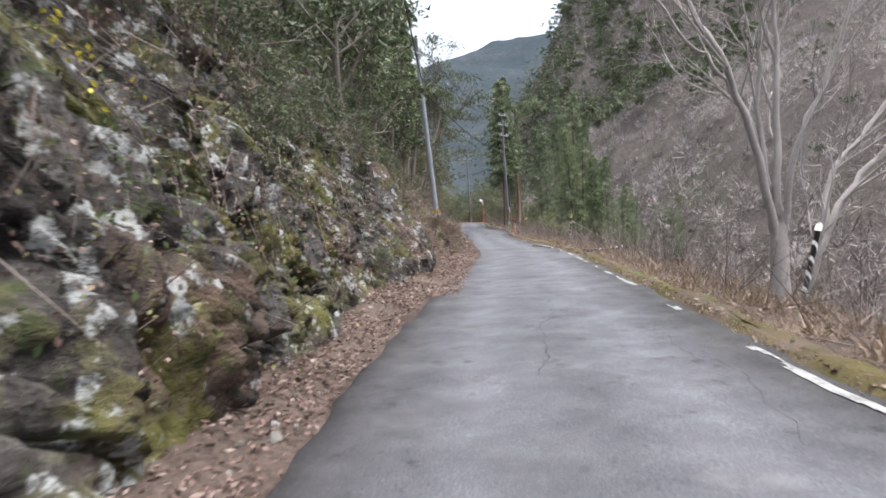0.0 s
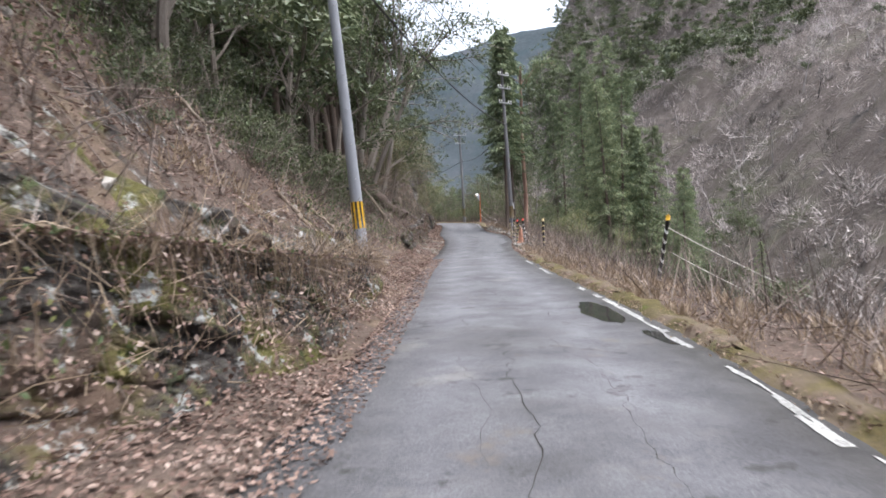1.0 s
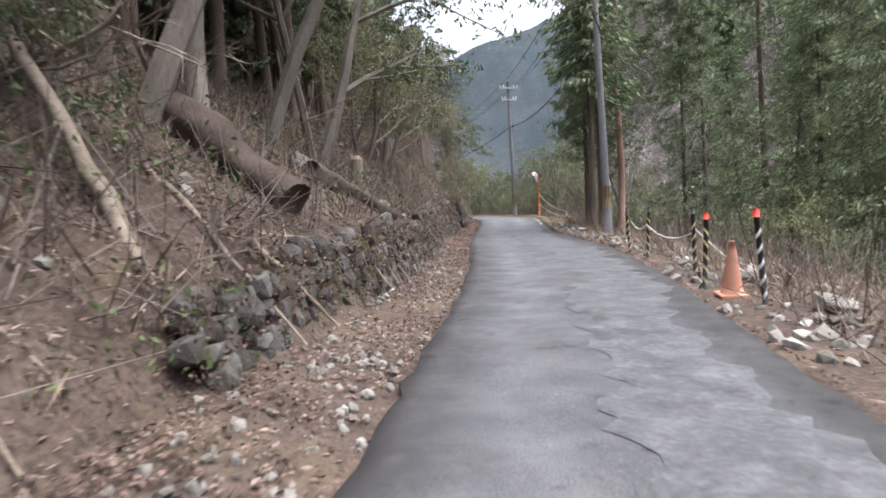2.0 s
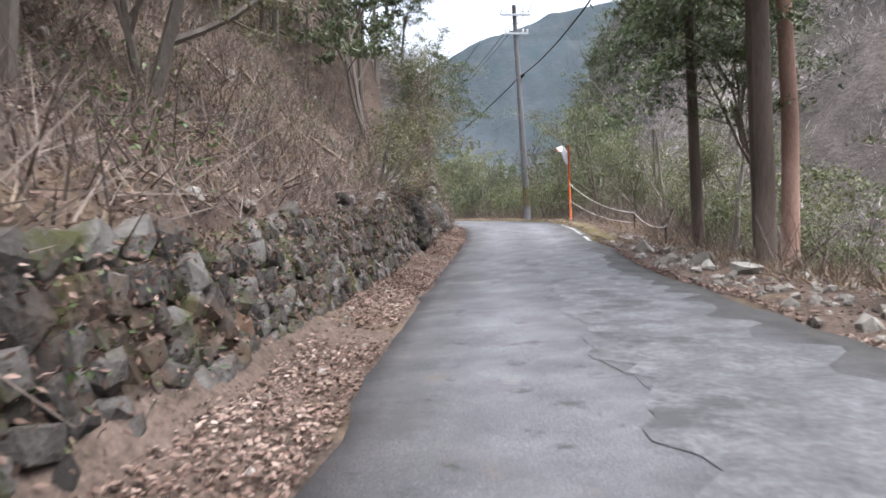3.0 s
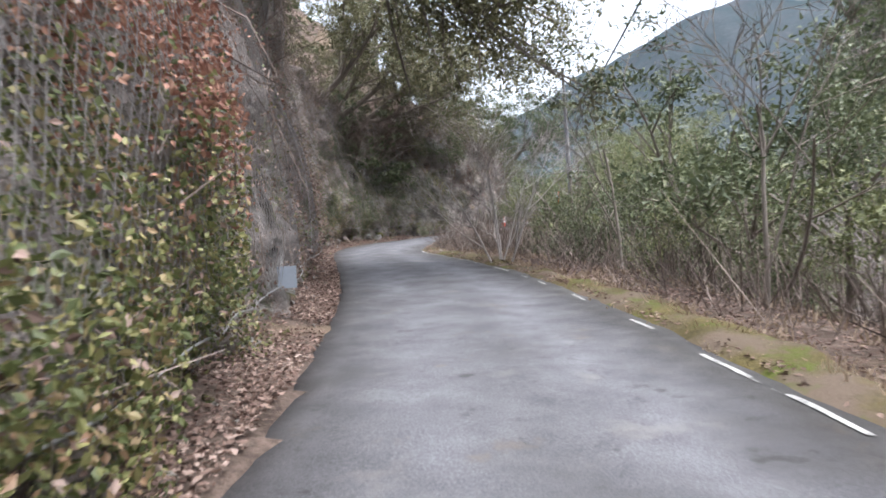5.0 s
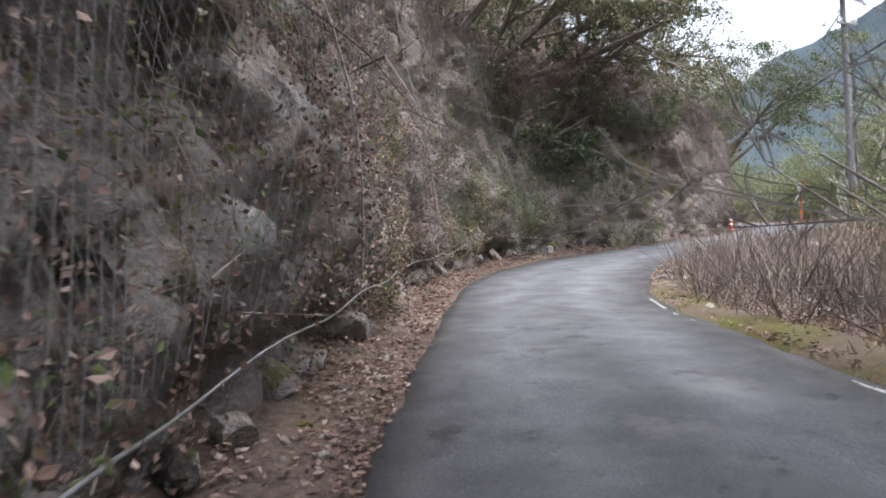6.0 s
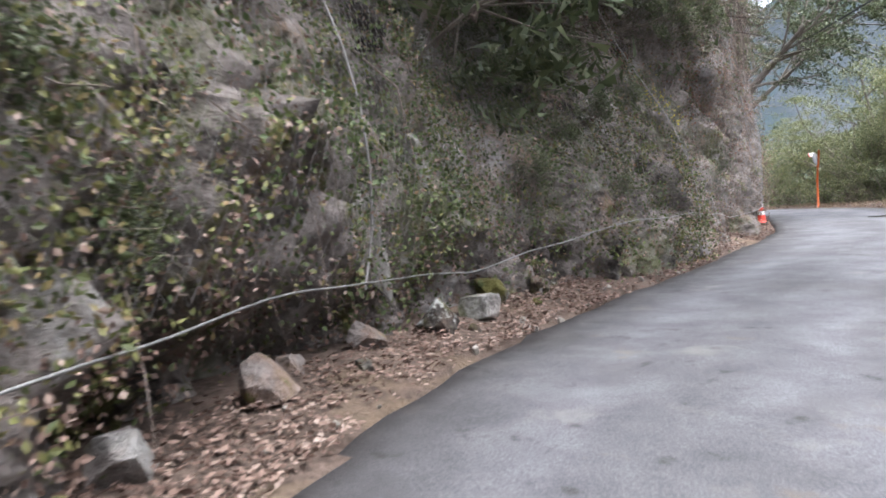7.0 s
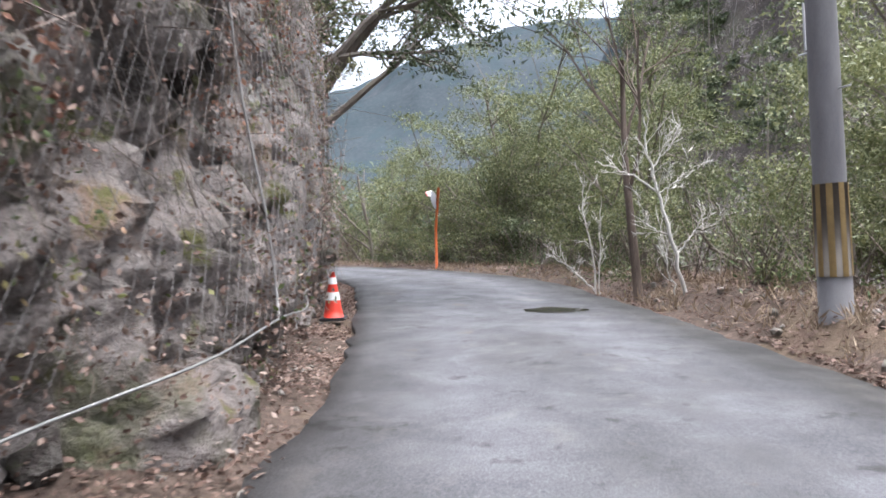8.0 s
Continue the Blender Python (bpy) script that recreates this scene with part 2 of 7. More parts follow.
HILLSOIL = surface("dry_hillside", [(0.28, (0.03, 0.026, 0.023)), (0.5, (0.075, 0.064, 0.058)), (0.72, (0.14, 0.122, 0.112))], 0.35, 3, 0.55, 1.0, 1.0, 0.3, 0.05, patches=[((0.07, 0.068, 0.05), 0.09, 0.52, 0.64), ((0.045, 0.042, 0.04), 0.6, 0.58, 0.66)])
MOSS = surface("moss_verge", [(0.3, (0.03, 0.027, 0.015)), (0.48, (0.075, 0.062, 0.028)), (0.7, (0.145, 0.12, 0.05))], 2.2, 30, 0.6, 0.95, 1.0, 0.04, 0.1,
               patches=[((0.11, 0.085, 0.065), 0.9, 0.46, 0.58), ((0.07, 0.085, 0.018), 1.6, 0.56, 0.66)])
ROCK = surface("mossy_rock", [(0.3, (0.012, 0.01, 0.009)), (0.46, (0.042, 0.036, 0.032)), (0.58, (0.105, 0.097, 0.09)), (0.72, (0.25, 0.24, 0.23))], 1.1, 8, 0.6, 0.9, 1.0, 0.14, 0.2,
               patches=[((0.09, 0.062, 0.046), 0.7, 0.52, 0.62), ((0.088, 0.082, 0.026), 1.0, 0.51, 0.6), ((0.04, 0.05, 0.018), 2.6, 0.57, 0.66), ((0.27, 0.273, 0.26), 3.4, 0.56, 0.61)], rand=0.15)
DARKROCK = surface("dark_broken_rock", [(0.3, (0.014, 0.012, 0.011)), (0.46, (0.05, 0.044, 0.04)), (0.58, (0.12, 0.11, 0.104)), (0.72, (0.25, 0.24, 0.232))], 1.3, 9, 0.6, 0.9, 1.0, 0.12, 0.2,
                   patches=[((0.075, 0.052, 0.04), 0.8, 0.54, 0.66), ((0.05, 0.052, 0.024), 1.4, 0.57, 0.68), ((0.24, 0.236, 0.23), 1.6, 0.6, 0.66)])
CLIFF = surface("netted_cliff", [(0.27, (0.045, 0.038, 0.035)), (0.42, (0.155, 0.135, 0.124)), (0.58, (0.235, 0.208, 0.195)), (0.75, (0.33, 0.31, 0.295))], 1.0, 12, 0.6, 0.9, 1.0, 0.14, 0.2,
                patches=[((0.1, 0.105, 0.055), 0.6, 0.53, 0.64), ((0.21, 0.145, 0.11), 1.1, 0.55, 0.65), ((0.3, 0.295, 0.285), 0.8, 0.57, 0.66), ((0.035, 0.03, 0.027), 0.9, 0.56, 0.64), ((0.12, 0.12, 0.05), 2.2, 0.58, 0.66)])
EARTH = surface("mossy_earth", [(0.28, (0.02, 0.015, 0.012)), (0.5, (0.07, 0.054, 0.044)), (0.72, (0.15, 0.12, 0.1))], 2.5, 22, 0.6, 0.95, 1.0, 0.05, 0.1, patches=[((0.07, 0.07, 0.026), 1.4, 0.5, 0.62), ((0.13, 0.085, 0.06), 2.0, 0.54, 0.64)])
STONE = surface("wall_stone", [(0.28, (0.024, 0.021, 0.019)), (0.5, (0.072, 0.065, 0.06)), (0.75, (0.16, 0.15, 0.142))], 2.5, 22, 0.5, 0.95, 1.0, 0.05, 0.2, rand=0.4,
                patches=[((0.05, 0.05, 0.02), 2.2, 0.52, 0.66), ((0.085, 0.058, 0.042), 1.5, 0.52, 0.66)])
PALE = surface("pale_rubble", [(0.25, (0.1, 0.09, 0.078)), (0.5, (0.2, 0.185, 0.165)), (0.75, (0.34, 0.32, 0.29))], 3, 25, 0.5, 0.9, 0.6, 0.02, 0.2, rand=0.4)
OUTCROP = surface("pale_outcrop", [(0.3, (0.07, 0.064, 0.058)), (0.5, (0.2, 0.19, 0.178)), (0.7, (0.38, 0.37, 0.355))], 2.2, 14, 0.5, 0.9, 1.0, 0.05, 0.2, stretch=(1.6, 1.6, 0.5), patches=[((0.09, 0.085, 0.035), 1.6, 0.58, 0.68), ((0.035, 0.03, 0.026), 1.2, 0.6, 0.66)])
CONCRETE = surface("pole_concrete", [(0.3, (0.2, 0.21, 0.235)), (0.7, (0.3, 0.31, 0.335))], 2.0, 40, 0.4, 0.75, 0.15, 0.004, 0.3, stretch=(3, 3, 0.6))
OLDCON = surface("weathered_pole_concrete", [(0.3, (0.13, 0.125, 0.135)), (0.7, (0.22, 0.215, 0.22))], 2.0, 40, 0.4, 0.8, 0.2, 0.004, 0.3, stretch=(3, 3, 0.6))
YELLOW = plain("band_yellow", (0.62, 0.36, 0.02), 0.55)
OLDYELLOW = plain("old_post_yellow", (0.5, 0.42, 0.2), 0.6)
FADED = plain("faded_band_yellow", (0.22, 0.15, 0.06), 0.75)
BLACK = plain("band_black", (0.025, 0.025, 0.028), 0.55)
DIM = plain("faded_band_dark", (0.11, 0.095, 0.08), 0.75)
STEEL = plain("galvanised_steel", (0.42, 0.43, 0.44), 0.45, 0.7)
CABLE = plain("cable_black", (0.02, 0.02, 0.022), 0.6)
ROPE = plain("pale_rope", (0.55, 0.53, 0.48), 0.9)
WIRE = plain("net_wire", (0.21, 0.2, 0.195), 0.6, 0.2)
STEELROPE = plain("steel_rope", (0.2, 0.2, 0.197), 0.5, 0.4)
ORANGE = plain("orange_paint", (0.62, 0.13, 0.03), 0.45, vary=0.2)
RED = plain("cone_red", (0.62, 0.05, 0.03), 0.5)
WHITE = plain("white_band", (0.72, 0.71, 0.7), 0.5, vary=0.1)
GREYP = plain("mirror_back_grey", (0.2, 0.2, 0.22), 0.5)
MIRROR = plain("mirror_face", (0.8, 0.8, 0.8), 0.04, 1.0, vary=0.02, bump=0)
SIGNW = plain("sign_white", (0.68, 0.7, 0.74), 0.5, vary=0.06)
SIGNG = plain("sign_grey", (0.24, 0.27, 0.31), 0.6, vary=0.15)
SIGNB = plain("sign_blue", (0.12, 0.2, 0.42), 0.5, vary=0.1)
CERAMIC = plain("insulator_white", (0.7, 0.7, 0.68), 0.25, vary=0.06)
BARK = surface("grey_bark", [(0.3, (0.11, 0.09, 0.075)), (0.7, (0.27, 0.24, 0.21))], 3, 30, 0.5, 0.9, 0.8, 0.02, 0.15, stretch=(1, 1, 0.3))
DARKBARK = surface("cedar_bark", [(0.3, (0.06, 0.045, 0.038)), (0.7, (0.19, 0.15, 0.125))], 4, 40, 0.5, 0.9, 0.9, 0.02, 0.1, stretch=(1, 1, 0.12))
PALEBARK = surface("pale_bark", [(0.3, (0.2, 0.182, 0.168)), (0.7, (0.43, 0.395, 0.37))], 2, 25, 0.5, 0.85, 0.4, 0.01, 0.2)
WHITEBARK = surface("white_bark", [(0.3, (0.45, 0.43, 0.4)), (0.7, (0.72, 0.7, 0.66))], 2, 25, 0.5, 0.85, 0.4, 0.01, 0.2)
REDBARK = surface("red_pine_bark", [(0.3, (0.19, 0.105, 0.08)), (0.7, (0.4, 0.27, 0.22))], 3, 25, 0.5, 0.9, 0.9, 0.02, 0.1, stretch=(1, 1, 0.4))
DEADWOOD = surface("dead_wood", [(0.3, (0.13, 0.1, 0.075)), (0.7, (0.36, 0.3, 0.24))], 3, 40, 0.5, 0.9, 0.6, 0.01, 0.1, stretch=(0.4, 0.4, 3))
ROTLOG = surface("rotten_log", [(0.3, (0.03, 0.023, 0.019)), (0.7, (0.13, 0.1, 0.085))], 2, 25, 0.5, 0.95, 0.8, 0.03, 0.1,
                 patches=[((0.3, 0.28, 0.26), 1.2, 0.58, 0.7)])
TWIG = leaf_mat("bare_twigs", [(0.1, (0.06, 0.044, 0.037)), (0.5, (0.17, 0.135, 0.115)), (0.9, (0.36, 0.3, 0.265))], 0.9, 0.0)
GREYTWIG = leaf_mat("grey_far_twigs", [(0.1, (0.08, 0.07, 0.066)), (0.4, (0.19, 0.168, 0.16)), (0.7, (0.33, 0.295, 0.285)), (1.0, (0.56, 0.52, 0.5))], 0.9, 0.0, 0.2, 1.9, -0.72)
BRUSH = leaf_mat("hillside_brush", [(0.1, (0.07, 0.066, 0.054)), (0.38, (0.175, 0.157, 0.142)), (0.66, (0.33, 0.29, 0.275)), (1.0, (0.52, 0.475, 0.455))], 0.9, 0.0, 0.16, 2.2, -0.87)
GREEN = leaf_mat("evergreen_leaves", [(0.1, (0.024, 0.034, 0.018)), (0.4, (0.062, 0.08, 0.038)), (0.7, (0.115, 0.135, 0.066)), (0.95, (0.22, 0.225, 0.125))])
LIGHT = leaf_mat("light_green_leaves", [(0.1, (0.042, 0.05, 0.023)), (0.4, (0.1, 0.113, 0.053)), (0.7, (0.17, 0.18, 0.09)), (0.95, (0.29, 0.29, 0.165))])
CEDAR = leaf_mat("cedar_sprays", [(0.1, (0.045, 0.066, 0.038)), (0.4, (0.115, 0.15, 0.078)), (0.7, (0.225, 0.265, 0.145)), (0.95, (0.37, 0.4, 0.235))], 0.7)
LITTER = leaf_mat("fallen_leaves", [(0.1, (0.048, 0.028, 0.021)), (0.4, (0.125, 0.08, 0.063)), (0.65, (0.22, 0.153, 0.126)), (0.95, (0.36, 0.29, 0.25))], 0.85, 0.1, 0.7, 0.9, -0.3)
IVY = leaf_mat("ivy_leaves", [(0.1, (0.03, 0.042, 0.016)), (0.4, (0.085, 0.1, 0.034)), (0.62, (0.2, 0.195, 0.075)), (0.8, (0.26, 0.16, 0.1)), (0.98, (0.4, 0.35, 0.22))])
RUSSET = leaf_mat("russet_leaves", [(0.1, (0.11, 0.048, 0.034)), (0.5, (0.235, 0.115, 0.08)), (0.9, (0.37, 0.23, 0.165))], 0.8, 0.2)
STRAW = leaf_mat("dry_grass", [(0.1, (0.17, 0.12, 0.08)), (0.5, (0.27, 0.205, 0.145)), (0.9, (0.43, 0.35, 0.26))], 0.9, 0.15)
YOUNG = leaf_mat("young_green_leaves", [(0.1, (0.05, 0.06, 0.026)), (0.4, (0.12, 0.136, 0.058)), (0.7, (0.21, 0.222, 0.1)), (0.95, (0.35, 0.345, 0.185))])
OLIVE = leaf_mat("olive_leaves", [(0.1, (0.045, 0.046, 0.024)), (0.4, (0.105, 0.103, 0.05)), (0.7, (0.18, 0.172, 0.09)), (0.95, (0.3, 0.28, 0.17))])
FERN = leaf_mat("fern_green", [(0.1, (0.03, 0.048, 0.02)), (0.5, (0.075, 0.105, 0.04)), (0.9, (0.16, 0.185, 0.075))])
YLEAF = leaf_mat("yellow_leaves", [(0.1, (0.3, 0.25, 0.02)), (0.9, (0.62, 0.54, 0.06))])

# ---- the plan of the road: left and right edge, matched row by row ----
EDGE_L = [(-2.6, -42), (-2.0, -20), (-1.3, -5), (-0.8, 4.7), (-0.2, 10.5), (0.25, 16), (0.8, 22), (1.0, 28), (1.1, 35), (1.4, 41), (1.6, 47), (1.75, 53), (1.6, 60), (1.3, 67), (1.25, 73),
          (1.4, 79), (1.3, 84), (0.8, 88), (-0.5, 92.5), (-2.0, 96), (-3.7, 99.5), (-5.7, 103), (-8, 106.6), (-10.1, 109.9), (-12, 113.2), (-13.4, 117), (-13.7, 121), (-13.1, 125),
          (-12.55, 129), (-12.2, 133), (-12.4, 137), (-12.9, 142), (-13.6, 145.5), (-15.2, 148.3), (-17.8, 150.6), (-21.5, 152.4), (-27, 154), (-36, 155)]
EDGE_R = [(1.0, -42), (1.5, -20), (2.2, -5), (2.7, 4.5), (3.2, 10.5), (3.7, 16), (4.2, 22), (4.45, 28), (4.35, 35), (4.4, 41), (4.7, 47), (5.3, 53), (5.6, 60), (5.3, 67), (5.1, 73),
          (5.15, 79), (5.1, 84), (4.6, 88.3), (3.2, 93), (1.3, 97.3), (-0.8, 101.6), (-3, 105.3), (-5.3, 108.6), (-7.3, 111.2), (-8.7, 114.2), (-9.55, 117.5), (-9.9, 121), (-9.5, 125),
          (-8.4, 129), (-7.9, 132.5), (-7.9, 136), (-8.1, 140), (-8.8, 145), (-11.2, 149.5), (-14.6, 152.8), (-19.5, 155.4), (-26, 157.3), (-36, 158.6)]


def curve_through(rows, per=10):
    p = np.array(rows, float)
    p = np.vstack([2 * p[0] - p[1], p, 2 * p[-1] - p[-2]])
    out = []
    for i in range(1, len(p) - 2):
        u = np.linspace(0, 1, per, endpoint=False)[:, None]
        a, b, c, d = p[i - 1:i + 3]
        out.append(0.5 * (2 * b + (c - a) * u + (2 * a - 5 * b + 4 * c - d) * u ** 2 + (3 * b - a - 3 * c + d) * u ** 3))
    return np.vstack(out + [p[-2:-1]])


EL, ER = curve_through(EDGE_L), curve_through(EDGE_R)
MID = (EL + ER) / 2
NL = EL - ER
NL /= np.linalg.norm(NL, axis=1)[:, None]
S = np.r_[0, np.cumsum(np.linalg.norm(np.diff(MID, axis=0), axis=1))]
S -= np.interp(0, MID[:200, 1], S[:200])
ROAD_Y = np.array([-42, 0, 9.5, 18.7, 30, 41, 45, 65, 72.6, 77.6, 85, 94, 106, 122, 128.7, 140, 170])
ROAD_Z = np.array([0, 0, 0.02, -0.1, -0.28, -0.34, -0.42, -0.44, -0.47, -0.31, -0.04, 0.0, 0.1, 0.09, 0.18, 0.15, 0.15])
Z = np.interp(MID[:, 1], ROAD_Y, ROAD_Z)

# left bank along the way: foot's distance from the asphalt, height of the steep face, its lean, the slope above
AT = np.array([-45, 0, 16, 21, 26, 32, 36, 44, 47, 58, 66, 76, 82, 86, 90, 110, 122, 126, 130, 134, 141, 150, 175])
FOOT = np.interp(S, AT, [0.6, 0.6, 0.65, 0.9, 0.25, 0.45, 1.0, 1.1, 1.0, 0.9, 0.8, 0.8, 0.9, 0.9, 0.55, 0.6, 0.7, 0.75, 0.6, 0.5, 0.4, 0.5, 0.8])
FACE = np.interp(S, AT, [4.5, 4.5, 3.2, 1.6, 1.0, 0.7, 0.35, 0.4, 0.92, 1.0, 1.15, 1.5, 2.6, 4.2, 7.5, 7.5, 7.5, 7.0, 7.0, 6.5, 5.0, 3.0, 2.0])
LEAN = np.interp(S, AT, [0.5, 0.5, 0.5, 0.55, 0.5, 0.6, 0.9, 0.9, 0.25, 0.22, 0.25, 0.25, 0.3, 0.25, 0.12, 0.12, 0.15, 0.2, 0.12, 0.08, 0.1, 0.3, 0.5])
RISE = np.interp(S, AT, [0.9, 0.9, 0.95, 1.0, 1.0, 0.97, 0.9, 0.78, 0.75, 0.72, 0.85, 1.0, 1.1, 1.1, 1.1, 1.1, 1.1, 1.1, 1.1, 1.0, 0.9, 0.8, 0.7])
VERGE = np.interp(S, AT, [0.5, 0.5, 0.55, 0.75, 0.9, 0.9, 1.0, 1.2, 1.5, 1.6, 1.3, 1.3, 1.5, 1.6, 1.1, 1.2, 1.0, 1.0, 1.2, 1.4, 1.5, 1.6, 1.5])
BARE = (S < 33) | (S > 77)


def ground(x, y):
    """Height of the ground at points, with the sideways distance beyond the left and the right edge."""
    x, y = np.asarray(x, float).ravel(), np.asarray(y, float).ravel()
    near = np.zeros(len(x), int)
    for a in range(0, len(x), 20000):
        d = (x[a:a + 20000, None] - MID[None, :, 0]) ** 2 + (y[a:a + 20000, None] - MID[None, :, 1]) ** 2
        near[a:a + 20000] = d.argmin(1)
    p = np.stack([x, y], 1)
    dl = ((p - EL[near]) * NL[near]).sum(1)
    dr = ((p - ER[near]) * -NL[near]).sum(1)
    q = np.stack([x, y, 0 * x], 1)
    rough = fbm(q * 0.6, 3, 5)
    wide = fbm(q * 0.05, 3, 11)
    foot, face, lean, rise, verge = FOOT[near], FACE[near], LEAN[near], RISE[near], VERGE[near]
    zr = Z[near]
    back = np.where(BARE[near], np.interp(S[near], [17, 21, 25, 34, 60, 62], [0.9, 0.5, 0.3, 0.15, 0.3, 0.9]), 0.25) + 3.0 * np.exp(-((S[near] - 128.2) / 5.0) ** 2)
    e = dl - foot - back
    steep = np.clip(e / np.maximum(lean, 0.25), 0, face)
    hill = np.clip(e - lean * face, 0, None)
    hill = 75 * (1 - np.exp(-rise * hill / 75))
    left = zr + 0.16 * smooth(dl, 0.1, 1.0) + steep + hill + rough * (0.05 + 0.3 * smooth(e, 0, 4)) + 0.1 * fbm(q * 2.3, 2, 6) * smooth(e, 0, 1) + wide * smooth(dl, 8, 40) * 4
    r = dr - verge
    drop = -6.5 * smooth(r, 0, 9.0)
    az = np.degrees(np.arctan2(x - 0, y - 60))
    open_north = 1 - smooth(y, 85, 175) * (1 - smooth(az, 2, 17))
    over = np.clip(r - 15, 0, None)
    far_hill = 130 * (1 - np.exp(-0.85 * over / 130)) * open_north
    away = np.hypot(x, y - 60)
    far_hill = far_hill + 120 * smooth(az, 3, 34) * smooth(away, 70, 330) * smooth(y, 100, 190)
    right = zr + 0.02 * smooth(dr, 0, 0.5) + drop + far_hill + rough * (0.04 + 0.3 * smooth(r, 0, 5)) + 0.36 * smooth(dr, 0.05, 0.6) * np.exp(-((S[near] - 141) / 8) ** 2) + wide * smooth(r, 10, 50) * 5
    z = np.where(dl > 0, left, np.where(dr > 0, right, zr - 0.09))
    z = np.where((dl <= 0) & (dr <= 0), zr - 0.09, z)
    mount = 228 * np.exp(-((x - 110) / np.where(x < 110, 330, 800)) ** 2) * smooth(y, 330, 900) * np.where(y > 900, np.exp(-((y - 900) / 500) ** 2), 1)
    mount = mount + (15 * fbm(q * 0.007, 2, 31) + 5 * fbm(q * 0.026, 3, 33)) * smooth(y, 280, 600)
    z = np.where(y > 250, np.maximum(z * np.where((x < -30) & (y > 250), 0.6, 1), mount), z)
    return z, dl, dr, S[near]


def gz(x, y):
    return float(ground([x], [y])[0][0])


def side_point(s, lateral):
    """Place on the plan at way s; lateral: metres beyond the left (negative) or the right edge (positive)."""
    e = EL if lateral < 0 else ER
    k = -1 if lateral > 0 else 1
    return np.array([np.interp(s, S, e[:, i]) + k * abs(lateral) * np.interp(s, S, NL[:, i]) for i in (0, 1)])


# ---- ground: one sheet to the horizon ----
def spread(lo, hi, step, reach, grow=1.14, even=0, most=15.0):
    core = np.arange(lo, hi + step, step)
    out, d = [], step
    while (out[-1] if out else 0) < reach:
        d = min(d * grow, most) if (out[-1] if out else 0) < even else d * grow
        out.append((out[-1] if out else 0) + d)
    out = np.array(out)
    return np.r_[lo - out[::-1], core, core[-1] + out]


GX, GY = spread(-26, 26, 0.46, 1500, 1.14, 520), spread(-12, 160, 0.5, 1700, 1.16, 760)
gx, gy = np.meshgrid(GX, GY)
hz = ground(gx, gy)[0]
ni = len(GX)
ii = (np.arange(len(GY) - 1)[:, None] * ni + np.arange(ni - 1)[None]).reshape(-1, 1)
ground_ob = part("ground", Shape().add(np.stack([gx.ravel(), gy.ravel(), hz], 1), ii + np.array([[0, 1, ni + 1, ni]])), [SOIL, HAZYGROUND, HILLSOIL], smoothed=True)
# faces beyond y 300 take the haze-tinted colour, the dry hillside its own
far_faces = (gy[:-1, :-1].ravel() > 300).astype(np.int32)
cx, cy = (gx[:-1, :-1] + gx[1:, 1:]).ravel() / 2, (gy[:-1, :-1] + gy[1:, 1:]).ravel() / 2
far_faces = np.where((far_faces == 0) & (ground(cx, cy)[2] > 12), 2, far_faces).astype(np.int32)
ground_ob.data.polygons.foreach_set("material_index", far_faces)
tagged(ground_ob, "brown leaf-littered mountain ground with mossy patches", "ground", kind="structure")


# ---- road ----
def road_sheet(u, s0, s1, lift, step=0.35, wander=0.0, seed=0, skirt=True):
    """A strip of the road from share u[0] to u[1] of its width (0 left, 1 right)."""
    ss = np.arange(s0, s1 + step / 2, step)
    lx, ly = np.interp(ss, S, EL[:, 0]), np.interp(ss, S, EL[:, 1])
    rx, ry = np.interp(ss, S, ER[:, 0]), np.interp(ss, S, ER[:, 1])
    zz = np.interp(ss, S, Z)
    cols = np.linspace(u[0], u[1], 15 if u[1] - u[0] > 0.5 else 7)
    v = []
    for c in cols:
        w = 0.0
        if wander and c in (cols[0], cols[-1]):
            w = wander * fbm(np.stack([ss * 2.6, 0 * ss + seed + c * 9, 0 * ss], 1), 4, seed) * 0.3
        cc = c + w
        x, y = lx + (rx - lx) * cc, ly + (ry - ly) * cc
        sag = -0.012 * np.exp(-((c - 0.27) / 0.1) ** 2) - 0.012 * np.exp(-((c - 0.72) / 0.1) ** 2) + 0.03 * (1 - (2 * c - 1) ** 2)
        bump = 0.012 * fbm(np.stack([x * 0.8, y * 0.8, 0 * x], 1), 3, 3)
        v.append(np.stack([x, y, zz + lift + sag + bump], 1))
    if skirt:
        for end in (0, -1):
            edge = v[end].copy()
            edge[:, 2] -= 0.14
            v = [edge] + v if end == 0 else v + [edge]
    v = np.stack(v, 1)
    n, m = v.shape[:2]
    i = (np.arange(n - 1)[:, None] * m + np.arange(m - 1)[None]).reshape(-1, 1)
    return Shape().add(v, i + np.array([[0, m, m + 1, 1]]))


def mark_across(ob, cols):
    n = len(ob.data.vertices) // cols
    c = np.clip((np.arange(cols) - 1) / (cols - 3), 0, 1)
    at = ob.data.attributes.new("across", "FLOAT", "POINT")
    at.data.foreach_set("value", np.tile(c, n))


road = part("road", road_sheet((0, 1), S[0], S[-1], 0.0, wander=0.05, seed=4), ASPHALT, smoothed=True)
mark_across(road, 17)
tagged(road, "narrow grey asphalt mountain road with worn wheel tracks", "road", kind="structure")


